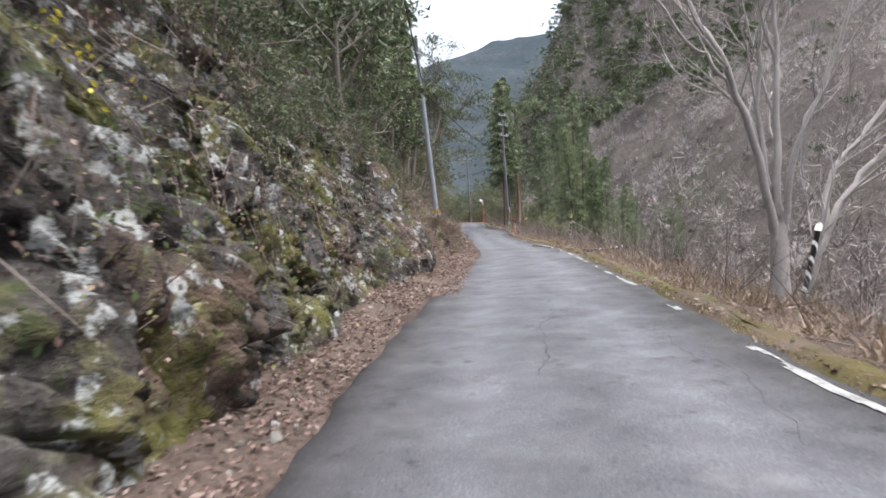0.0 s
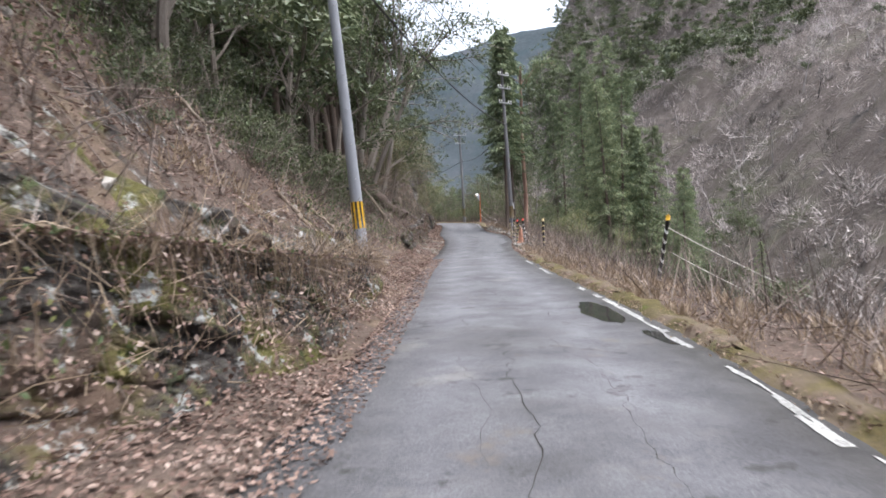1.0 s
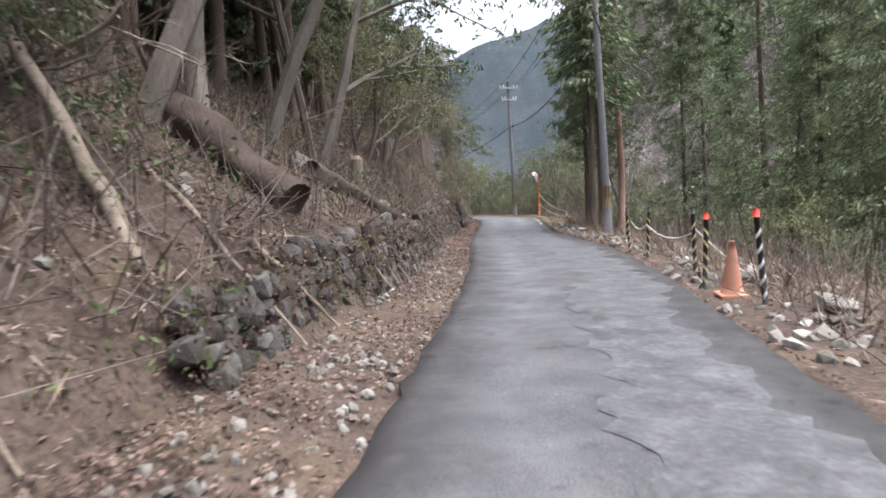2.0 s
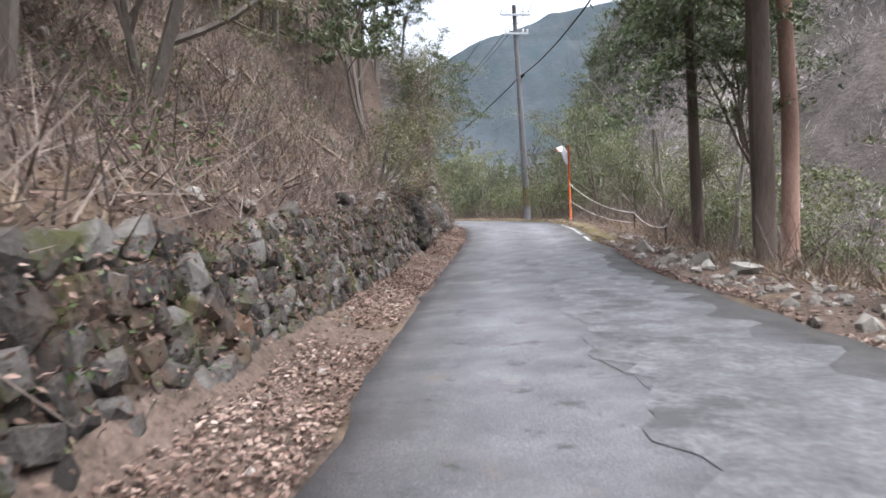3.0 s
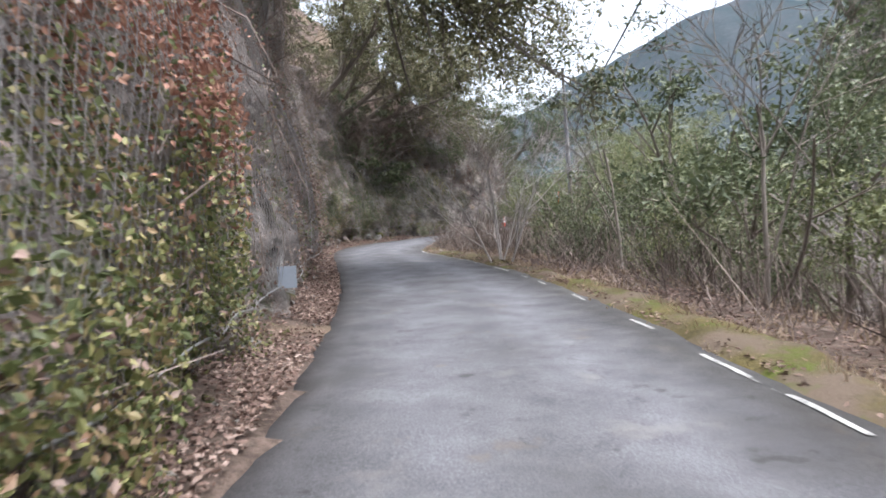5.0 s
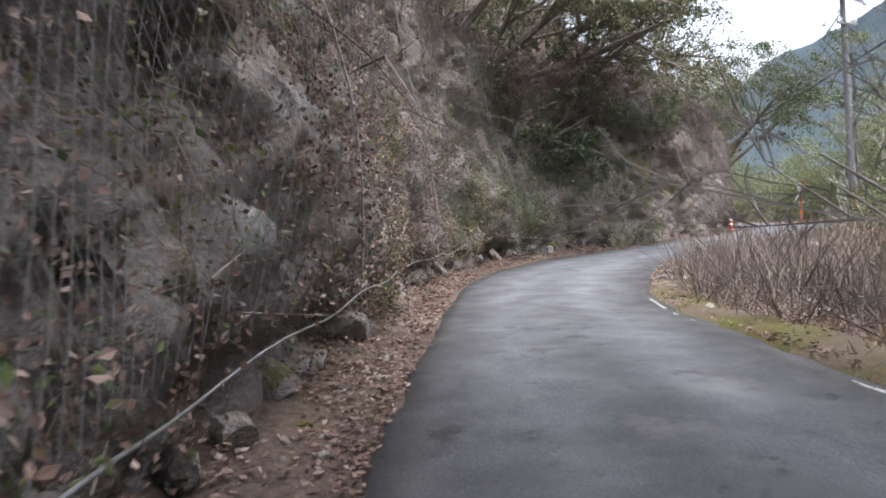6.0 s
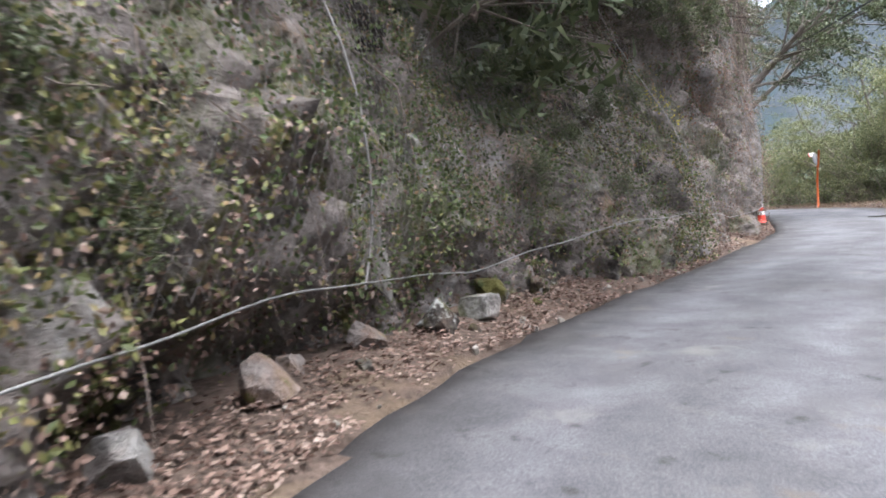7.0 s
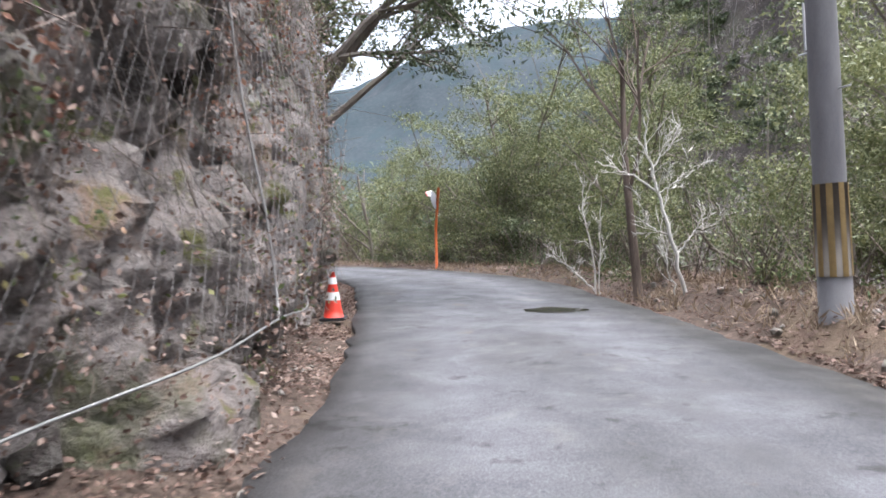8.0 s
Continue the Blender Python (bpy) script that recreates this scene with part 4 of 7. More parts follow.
def strip_beside(name, s0, s1, lat0, lat1, lift, mat, label, seed):
    ss = np.arange(s0, s1, 0.3)
    cols = np.linspace(0, 1, 7)
    v = []
    for c in cols:
        wob = 0.25 * fbm(np.stack([ss * 0.9, 0 * ss + c * 3, 0 * ss], 1), 3, seed) * (c > 0.5)
        lat = lat0 + (lat1 - lat0) * c + wob * (lat1 - lat0)
        e = np.stack([np.interp(ss, S, ER[:, i]) - lat * np.interp(ss, S, NL[:, i]) for i in (0, 1)], 1)
        g = ground(e[:, 0], e[:, 1])[0]
        g = np.maximum(g, np.interp(ss, S, Z) - 0.03) if c < 0.3 else g
        h = lift * (1 - (2 * c - 1) ** 2) + 0.012 + 0.02 * fbm(np.stack([e[:, 0] * 4, e[:, 1] * 4, 0 * ss], 1), 2, seed + 3) - (0.05 if c == 1 else 0)
        h = h - 0.2 * (1 - smooth(np.minimum(ss - s0, s1 - ss), 0.0, 1.5))
        v.append(np.stack([e[:, 0], e[:, 1], g + h], 1))
    v = np.stack(v, 1)
    n, m = v.shape[:2]
    i = (np.arange(n - 1)[:, None] * m + np.arange(m - 1)[None]).reshape(-1, 1)
    return tagged(part(name, Shape().add(v, i + np.array([[0, m, m + 1, 1]])), mat, smoothed=True), label, "verge", kind="structure")


strip_beside("verge_moss", -6, 41, -0.08, 0.34, 0.05, MOSS, "yellow-green mossy verge beside the asphalt", 3)
strip_beside("verge_moss", 77, 118, -0.08, 0.62, 0.06, MOSS, "orange-green mossy verge beside the asphalt", 8)
patch_on_road("puddle", 3.92, 27.3, 0.2, 0.95, WET, "shallow dark puddle near the road edge", 0.004, 0.05, 3)
patch_on_road("puddle", 4.1, 25.4, 0.1, 0.35, WET, "small dark puddle near the road edge", 0.004, 0.0, 5)
patch_on_road("pothole_patch", -9.45, 138.8, 0.55, 0.38, WET, "dark wet patch in the asphalt", 0.006, 0.0, 9, 0.2)
patch_on_road("asphalt_patch", -11.3, 140.6, 0.6, 0.9, BROKEN, "darker repaired asphalt patch", 0.006, 0.2, 11)
patch_on_road("asphalt_patch", 3.6, 19.5, 1.0, 1.6, BROKEN, "cracked darker asphalt patch", 0.006, 0.0, 12)
for s0, s1, u in ((43, 52, (0.5, 0.86)), (50, 64, (0.55, 0.88)), (63, 76.5, (0.48, 0.87))):
    bk = part("broken_strip", road_sheet(u, s0, s1, 0.006, 0.2, 0.22, int(s0), False), BROKEN)
    tagged(bk, "cracked dark strip of broken asphalt", "road patch", kind="structure")


def crack(s0, u0, length, along, seed, wide=0.012):
    """A thin wandering crack laid on the asphalt."""
    g = np.random.default_rng(seed)
    n = int(length / 0.12)
    w = np.cumsum(g.normal(size=n) * 0.035)
    step = np.arange(n) * 0.12
    ss = s0 + (step if along else w)
    uu = np.clip(u0 + (w / 3.6 if along else step / 3.6), 0.03, 0.95)
    x = np.interp(ss, S, EL[:, 0]) * (1 - uu) + np.interp(ss, S, ER[:, 0]) * uu
    y = np.interp(ss, S, EL[:, 1]) * (1 - uu) + np.interp(ss, S, ER[:, 1]) * uu
    tx, ty = np.gradient(x), np.gradient(y)
    k = np.hypot(tx, ty) + 1e-9
    half = wide * g.uniform(0.3, 1.2, n) * np.clip(np.minimum(np.arange(n), n - 1 - np.arange(n)) / 3, 0.1, 1)
    v = []
    for side in (-1, 1):
        px, py = x - side * ty / k * half, y + side * tx / k * half
        v.append(np.stack([px, py, road_height(px, py)[0] + 0.004], 1))
    i = np.arange(n - 1)[:, None]
    return Shape().add(np.stack(v, 1), np.concatenate([i * 2 + np.array([[0, 2, 3, 1]])]))


cracks = Shape()
g = np.random.default_rng(31)
for k in range(30):
    along = k % 3 > 0
    t = crack(g.uniform(2, 88) if k < 50 else g.uniform(92, 150), g.uniform(0.1, 0.85) if along else g.uniform(0.08, 0.5), g.uniform(1.5, 6.0) if along else g.uniform(0.8, 2.2), along, k, g.uniform(0.002, 0.005))
    cracks.add(np.concatenate(t.v), np.array(t.f))
tagged(part("road_cracks", cracks, CRACK), "fine dark cracks wandering over the worn asphalt", "road crack", kind="structure")


# ---- stones ----
def stone_mesh(name, seed, mat, fine=0, flat=0.75):
    """An angular stone: the hull of scattered points, or, where fine, a sphere cut by planes."""
    g = np.random.default_rng(seed)
    bm = bmesh.new()
    if not fine:
        corner = np.array([(a, b, c) for a in (-1, 1) for b in (-1, 1) for c in (-1, 1)]) * g.uniform(0.22, 0.4, (8, 3))
        side = np.concatenate([np.eye(3), -np.eye(3)]) * 0.44 + g.uniform(-0.1, 0.1, (6, 3))
        v = np.concatenate([corner, side, rand_dirs(9, g) * g.uniform(0.4, 0.5, (9, 1))])
        for q in v * (1, 1, flat):
            bm.verts.new(q)
        bmesh.ops.convex_hull(bm, input=bm.verts[:])
    else:
        bmesh.ops.create_icosphere(bm, subdivisions=fine, radius=0.5)
        v = np.array([p.co for p in bm.verts])
        for _ in range(18):
            n = rand_dirs(1, g)[0]
            over = np.clip(v @ n - g.uniform(0.22, 0.38), 0, None)
            v = v - over[:, None] * n
        v = v * (1 + (0.06 if fine < 5 else 0.1) * fbm(v * 4 + seed, 4, seed))[:, None] * (1, 1, flat)
        for p, q in zip(bm.verts, v):
            p.co = q
    me = bpy.data.meshes.new(name)
    bm.to_mesh(me)
    bm.free()
    me.materials.append(mat)
    return me


BOULDERS = [stone_mesh("boulder", 40 + k, PALE, 4, 0.8) for k in range(4)]
DARKBOULDERS = [stone_mesh("boulder", 60 + k, ROCK, 4, 0.85) for k in range(4)]


def boulder(x, y, size, k, dark=False, sink=0.25, label=""):
    me = (DARKBOULDERS if dark else BOULDERS)[k % 4]
    ob = new("boulder", me)
    ob.matrix_basis = pose(x, y, gz(x, y) + size * (0.32 - sink), 10 * (k % 3), 8 * (k % 4), 47 * k) @ Matrix.Diagonal((size, size * 1.15, size, 1))
    return tagged(ob, label or ("dark mossy boulder at the bank foot" if dark else "pale angular boulder on the stony verge"), "boulder", "boulders by the road")


for k, (x, y, sz) in enumerate(((6.3, 51.7, 0.75), (6.0, 48.7, 0.5), (5.75, 47.9, 0.35), (6.25, 47.2, 0.45), (5.65, 75.0, 0.62), (5.95, 74.3, 0.4), (5.75, 73.2, 0.5), (6.05, 72.2, 0.55), (5.9, 71.3, 0.35),
                                (6.2, 70.6, 0.5), (5.85, 76.0, 0.35), (6.1, 54.2, 0.4), (6.0, 45.9, 0.3), (5.8, 60.2, 0.4))):
    boulder(x, y, sz, k)
boulder(0.4, 29.3, 1.25, 1, True, 0.1, "dark boulder with pale lichen spots below the pole")
boulder(-0.1, 31.3, 0.6, 0, True)
slab = new("rock_slab", stone_mesh("rock_slab", 77, PALE, 4, 0.5))
slab.matrix_basis = pose(5.75, 43.4, gz(5.75, 43.4) - 0.35, 4, 10, 5) @ Matrix.Diagonal((2.0, 4.2, 1.5, 1))
tagged(slab, "smooth pale concrete-like slab at the verge edge", "rock slab")
tree_stump = thing("tree_stump", "dark sawn tree stump on the grassy verge", "tree stump", at=Matrix.Translation((5.4, 14.8, gz(5.4, 14.8) - 0.1)))
part("stump_wood", Shape().tube([(0, 0, 0), (0.01, 0, 0.12), (0.03, 0, 0.38), (0.04, 0, 0.47)], [0.25, 0.2, 0.17, 0.16], 12), ROTLOG, tree_stump)


# ---- trees and plants ----
def stem_path(p, d, length, n, wobble, rng, up=0.0):
    pts = [np.array(p, float)]
    d = np.array(d, float)
    for _ in range(n):
        d = d + rng.normal(size=3) * wobble + (0, 0, up)
        d /= np.linalg.norm(d)
        pts.append(pts[-1] + d * length / n)
    return np.array(pts)


def grow(shape, p, d, length, radius, level, rng, tips, spread=0.7, kids=(3, 5), up=0.06, sides=(6, 4, 3, 3, 3), wobble=0.12, shrink=0.62):
    """A branch and its side branches; tips collects places for leaves."""
    n = (6, 4, 2, 2, 2)[min(level, 4)]
    pts = stem_path(p, d, length, n, wobble, rng, up)
    taper = np.linspace(radius, radius * (0.45 if level < 3 else 0.3), n + 1)
    shape.tube(pts, taper, sides[min(level, 4)], level == 0)
    tips.append((level, pts))
    return pts, taper


def bare_tree_shape(seed, height, radius, levels=4, stems=1, spread=0.75, low=0.3, kids=(3, 5), shrink=0.6, up=0.05, rise=0.0):
    """Trunk, main limbs with their twigs (one shape each), and the lines of all branches."""
    rng = np.random.default_rng(seed)
    trunk, limbs = Shape(), []
    front = []
    for k in range(stems):
        d = np.array([rng.normal() * 0.32 * (stems > 1), rng.normal() * 0.32 * (stems > 1), 1.0])
        front.append((np.array([0.06 * k, 0, rise - 0.25]), d, height * rng.uniform(0.6, 0.75), radius * (1 if k == 0 else 0.7), 0, trunk))
    tips = []
    while front:
        p, d, ln, r, lev, sh = front.pop()
        pts, tp = grow(sh, p, d, ln, r, lev, rng, tips, up=up * (lev > 0), wobble=0.07 + 0.06 * lev)
        if lev + 1 >= levels:
            continue
        for _ in range(rng.integers(kids[0], kids[1] + 1)):
            u = rng.uniform(low if lev == 0 else 0.2, 1.0)
            i = min(int(u * (len(pts) - 1)), len(pts) - 2)
            f = u * (len(pts) - 1) - i
            q = pts[i] * (1 - f) + pts[i + 1] * f
            dd = pts[i + 1] - pts[i]
            dd = dd / np.linalg.norm(dd) + rand_dirs(1, rng)[0] * spread
            home = sh
            if lev == 0:
                home = Shape()
                limbs.append(home)
            front.append((q, dd / np.linalg.norm(dd), ln * shrink * rng.uniform(0.75, 1.2), max(tp[i] * 0.6, 0.006), lev + 1, home))
    return trunk, limbs, tips


def join(shapes):
    out = Shape()
    for s in shapes:
        n = out.n
        out.v += s.v
        out.f += [tuple(i + n for i in q) for q in s.f]
        out.n += s.n
    return out


def bare_tree(label, at, bark, *args, **more):
    t = thing("bare_tree", label, "tree", "bare trees by the road", at=at)
    trunk, limbs, tips = bare_tree_shape(*args, **more)
    if more.get("rise"):
        r = args[2]
        trunk.tube([(0, 0, -0.4), (0.0, 0, 0.1), (0.02, 0, 0.6), (0.05, 0, more["rise"] + 0.15)], [r * 2.0, r * 1.6, r * 1.4, r * 1.5], 10)
    part("trunk", trunk, bark, t, smoothed=True)
    for l in limbs:
        part("branch", l, bark, t)
    return t


def leaf_clumps(tips, n, size, clump, rng, slim=0.45, from_level=1, lift=0.2, droop=0.0, far=False, per=30):
    pts = np.concatenate([t[len(t) // 2:] for lev, t in tips if lev >= from_level])
    pick = pts[rng.integers(0, len(pts), n // per)]
    keep = rng.uniform(0.4, 1.0, (len(pick), 1))
    c = np.repeat(pick, per, 0) + rng.normal(size=(len(pick) * per, 3)) * np.repeat(keep, per, 0) * np.array([clump, clump, clump * 0.42]) * 0.85
    c[:, 2] -= droop * rng.random(len(c))
    a, b = leaf_axes(len(c), size, rng, lift, slim)
    return Shape().blades(c, a, b * 1.2) if far else Shape().cards(c, a, b)


def evergreen(seed, height, radius, leaves, size, mat, stems=1, clump=0.42, label="", spread=0.8, low=0.25, bark=BARK, kids=(4, 5), far=False):
    trunk, limbs, tips = bare_tree_shape(seed, height, radius, 3, stems, spread, low, kids, 0.62, 0.04)
    sh = join([trunk] + limbs)
    rng = np.random.default_rng(seed + 100)
    t = thing("bush", label, "bush", "roadside bushes") if height < 3 else thing("evergreen_tree", label, "tree", "roadside evergreen trees")
    part("trunk", sh, bark, t)
    part("crown", leaf_clumps(tips, leaves, size, clump, rng, far=far), mat, t)
    return t


def cedar_tree(seed, height, radius, bare, label, boughs=120, per=64, size=0.13, mat=CEDAR, wide=1.0, slim=0.24, far=False):
    """Straight trunk, drooping boughs that turn up at the tip, and sprays hanging from them."""
    rng = np.random.default_rng(seed)
    t = thing("cedar_tree", label, "tree", "cedar stand")
    hs = np.linspace(-0.4, height, 10)
    wob = np.cumsum(rng.normal(size=(10, 2)) * 0.03, 0)
    part("trunk", Shape().tube(np.stack([wob[:, 0], wob[:, 1], hs], 1), radius * (1 - 0.9 * np.clip(hs, 0, None) / height), 9), DARKBARK, t, smoothed=True)
    limb = Shape()
    c, a, b = [], [], []
    for k in range(boughs):
        u = ((k + rng.random()) / boughs) ** 0.85
        h = height * (bare + (1 - bare) * u)
        th = k * 2.4 + rng.normal() * 0.5
        reach = wide * (0.5 + 0.14 * height * (1 - u) ** 0.7) * rng.uniform(0.55, 1.15)
        out = np.array([np.cos(th), np.sin(th), 0.0])
        bend = np.array([(0, 0), (0.3, -0.03), (0.6, -0.16), (0.85, -0.24), (1.0, -0.2)]) * reach
        line = np.array([0, 0, h]) + bend[:, :1] * out + bend[:, 1:] * (0, 0, 1)
        if k % 3 == 0:
            limb.tube(line[:4], [0.028, 0.02, 0.013, 0.006], 3, False)
        v = rng.uniform(0.22, 1.0, per)
        side = np.cross(out, (0, 0, 1.0))
        p = np.stack([np.interp(v, bend[:, 0] / reach, line[:, i]) for i in range(3)], 1)
        w = rng.normal(size=(per, 1)) * 0.26 * reach * (1.15 - v[:, None]) * np.clip(v[:, None] * 2, 0, 1)
        p = p + side * w + rng.normal(size=(per, 3)) * 0.05 - np.array([0, 0, 1.0]) * rng.random((per, 1)) * 0.22
        d = out * 0.7 + side * np.sign(w) * rng.uniform(0, 0.9, (per, 1)) - np.array([0, 0, 1.0]) * rng.uniform(0.1, 1.1, (per, 1))
        d = d / np.linalg.norm(d, axis=1)[:, None]
        q = np.cross(d, rand_dirs(per, rng))
        q /= np.linalg.norm(q, axis=1)[:, None]
        ln = size * rng.uniform(0.5, 1.2, (per, 1))
        c.append(p), a.append(d * ln), b.append(q * ln * slim)
    part("limb_work", limb, DARKBARK, t)["kind"] = "stuff"
    c, a, b = np.concatenate(c), np.concatenate(a), np.concatenate(b)
    part("crown", Shape().blades(c, a, b) if far else Shape().cards(c, a, b), mat, t)
    return t


def plant(proto, x, y, scale, turn, sink=0.1, lean=(0, 0), label=""):
    m = pose(x, y, gz(x, y) - sink, lean[0], lean[1], turn)
    ob = copy_thing(proto, m)
    ob.scale = (scale, scale, scale)
    if label:
        ob["label"] = label
    return ob


def plant_on_rock(proto, s, lat, h, scale, lean, turn, label):
    """A plant rooted at height h above the road, lat metres beyond the left edge, leaning out over it."""
    x, y = side_point(s, -lat)
    ob = copy_thing(proto, Matrix.Identity(4))
    out = -np.array([np.interp(s, S, NL[:, k]) for k in (0, 1)])
    tip = Matrix.Rotation(radians(lean), 4, Vector((-out[1], out[0], 0)))
    ob.matrix_basis = Matrix.Translation((x, y, float(np.interp(s, S, Z)) + h)) @ tip @ Matrix.Rotation(turn, 4, "Z") @ Matrix.Scale(scale, 4)
    ob["label"] = label
    return ob


def face_top(s):
    """Distance from the left edge and height of the rock's upper edge."""
    f = float(np.interp(s, S, FACE))
    return float(np.interp(s, S, FOOT) + np.interp(s, S, LEAN) * f), f


def place_protos(protos):
    for p in protos:
        for o in (*p.children_recursive, p):
            bpy.data.objects.remove(o)


EG = [evergreen(1, 6.5, 0.12, 6800, 0.066, GREEN, 2, 0.42, "dark evergreen broadleaf tree on the slope below the road", far=True), evergreen(2, 7.5, 0.14, 6800, 0.068, GREEN, 1, 0.46, "dark evergreen broadleaf tree on the slope below the road", far=True),
      evergreen(3, 5.0, 0.09, 11000, 0.042, LIGHT, 3, 0.4, "bushy light green tree beside the road"), evergreen(4, 7.5, 0.12, 15000, 0.044, LIGHT, 2, 0.5, "tall light green tree beside the road")]
EGF = [evergreen(7, 6.8, 0.12, 1800, 0.142, GREEN, 2, 0.46, "dark evergreen broadleaf tree on the hillside", far=True), evergreen(8, 7.4, 0.13, 1800, 0.142, GREEN, 1, 0.5, "dark evergreen broadleaf tree on the hillside", far=True),
       evergreen(9, 7.0, 0.1, 2600, 0.11, LIGHT, 2, 0.48, "light green tree in the wood", far=True)]
EGL = [evergreen(17, 7.0, 0.12, 380, 0.3, GREEN, 1, 0.6, "green tree on the hillside across the valley", kids=(3, 3), far=True), evergreen(18, 7.0, 0.12, 380, 0.3, LIGHT, 1, 0.6, "green tree on the hillside across the valley", kids=(3, 3), far=True)]
BUSH = [evergreen(5, 2.4, 0.05, 2000, 0.054, GREEN, 4, 0.28, "low dense evergreen bush on the verge", 0.9, 0.05, kids=(3, 4), far=True), evergreen(6, 2.6, 0.05, 2000, 0.051, YOUNG, 4, 0.3, "low yellowish green bush on the verge", 0.9, 0.05, kids=(3, 4), far=True)]
BUSHO = [evergreen(27, 2.5, 0.04, 2600, 0.045, OLIVE, 4, 0.28, "olive bush overhanging the cliff edge", 0.9, 0.05, kids=(3, 4), far=True)]
CD = [cedar_tree(11, 17, 0.17, 0.22, "tall dark green cedar with a straight trunk", 105, 150, 0.085, slim=0.4, far=True), cedar_tree(12, 15, 0.15, 0.16, "dark green cedar with drooping sprays", 100, 150, 0.085, slim=0.4, far=True),
      cedar_tree(13, 19, 0.2, 0.36, "tall cedar with a bare straight lower trunk", 120, 60, 0.24, slim=0.34, far=True), cedar_tree(14, 16, 0.16, 0.2, "tall dark green cedar with a straight trunk", 110, 90, 0.15, slim=0.38, far=True)]
CDL = [evergreen(15, 9.0, 0.13, 26000, 0.052, YOUNG, 2, 0.5, "light green feathery tree beside the road", 0.85, 0.12, kids=(5, 6), far=True), evergreen(16, 10.5, 0.15, 28000, 0.054, YOUNG, 1, 0.55, "tall light green feathery tree beside the road", 0.95, 0.14, kids=(6, 8), far=True)]


EGO = [evergreen(25, 7.0, 0.13, 11000, 0.05, OLIVE, 2, 0.45, "olive evergreen tree leaning out from the cliff top", far=True), evergreen(26, 7.5, 0.13, 11000, 0.05, OLIVE, 1, 0.48, "olive evergreen tree leaning out from the cliff top", far=True)]


def scatter_trees(protos, rows, rng, dim=(0.8, 1.2), labels=None, roof=None):
    """Trees at places (way, lateral); roof gives the highest treetop there, for trees about 16 m tall."""
    for s, lat in rows:
        x, y = side_point(s, lat)
        k = int(rng.integers(0, len(protos)))
        size = rng.uniform(*dim)
        if roof:
            size = max(min(size, (roof(s, lat) - gz(x, y)) / 16 * rng.uniform(0.85, 1.05)), 0.34)
        plant(protos[k], x, y, size, rng.uniform(0, 360), 0.15, (rng.normal() * 2.5, rng.normal() * 2.5), labels or "")


rng = np.random.default_rng(21)
def stand_roof(s, lat):
    """The treetops of the stand sink down the slope."""
    return 24.5 - 1.75 * (lat - 0.3 * (s - 61))


# cedar stand below the road and above the bank
stand = [(s + rng.uniform(-1, 1), lat + rng.uniform(-0.8, 0.8)) for s in np.arange(57, 76, 3.8) for lat in (6.5, 9.4)]
scatter_trees(CD[:2], stand[::2], rng, (0.75, 1.1), roof=stand_roof)
scatter_trees(CD[3:], stand[1::2], rng, (0.75, 1.1), roof=stand_roof)
stand = [(s + rng.uniform(-1, 1), -(lat + rng.uniform(-0.8, 0.8))) for s in np.arange(44, 72, 1.9) for lat in (5.4, 7.6, 10.0)]
scatter_trees(CD[2:3], [q for q in stand], rng, (0.75, 1.05), "tall cedar with a bare trunk above the bank")
for x, y, size in ((6.75, 71.4, 0.85), (7.5, 73.4, 0.9), (7.3, 76.8, 0.8)):
    plant(CD[2], x, y, size, 60 * x, label="dark bare-stemmed cedar beside the utility pole")
# mixed evergreens above the southern bank
scatter_trees(EGF[:2], [(s + rng.uniform(-1, 1), -(lat + rng.uniform(-1, 1))) for s in np.arange(-2, 46, 3.2) for lat in (4.4, 8.0)], rng, (0.8, 1.15), "dark evergreen tree on the hillside above the bank")
scatter_trees(CD[3:], [(s + rng.uniform(-1, 1), -(lat + rng.uniform(-1, 1))) for s in np.arange(38, 84, 3.2) for lat in (15.5,)], rng, (0.8, 1.1), "tall dark cedar standing deep in the stand")
scatter_trees(CD[3:] + EGF[:1], [(s + rng.uniform(-1, 1), -(lat + rng.uniform(-0.8, 0.8))) for s in np.arange(62, 84, 2.8) for lat in (6.2, 9.0)], rng, (0.6, 0.95), "dark evergreen tree above the leafy bank")
scatter_trees(CD[3:], [(s + rng.uniform(-1, 1), -(lat + rng.uniform(-0.8, 0.8))) for s in np.arange(42, 62, 2.4) for lat in (13.0,)], rng, (0.7, 1.0), "tall dark cedar standing deep in the stand")
scatter_trees(CD[1:2], [(s + rng.uniform(-1, 1), lat + rng.uniform(-0.6, 0.6)) for s in np.arange(56, 66, 3.0) for lat in (6.4, 9.6)], rng, (0.6, 0.9), "dark green cedar with drooping sprays below the verge", stand_roof)
scatter_trees(BUSH, [(s, 2.6 + rng.uniform(0, 1.6)) for s in np.arange(30, 62, 3.1)], rng, (0.45, 0.8))
scatter_trees(CD[1:2], [(s + rng.uniform(-1, 1), lat + rng.uniform(-0.8, 0.8)) for s in np.arange(60, 77, 4.4) for lat in (12.0, 15.5)], rng, (0.5, 0.7), "dark green cedar on the slope below the stand", stand_roof)
scatter_trees(EG[:2], [(70, 16.5), (74, 15.0), (66.5, 17.5), (61, 8.0), (64.0, 12.5)], rng, (0.7, 0.95), "bushy evergreen tree at the edge of the cedars")
scatter_trees(BUSH[:1], [(s + rng.uniform(-1, 1), -(lat + rng.uniform(-0.8, 0.8))) for s in np.arange(14, 46, 2.1) for lat in (5.2, 7.2, 9.4)], rng, (0.8, 1.6), "dark evergreen bush in the growth above the bank")
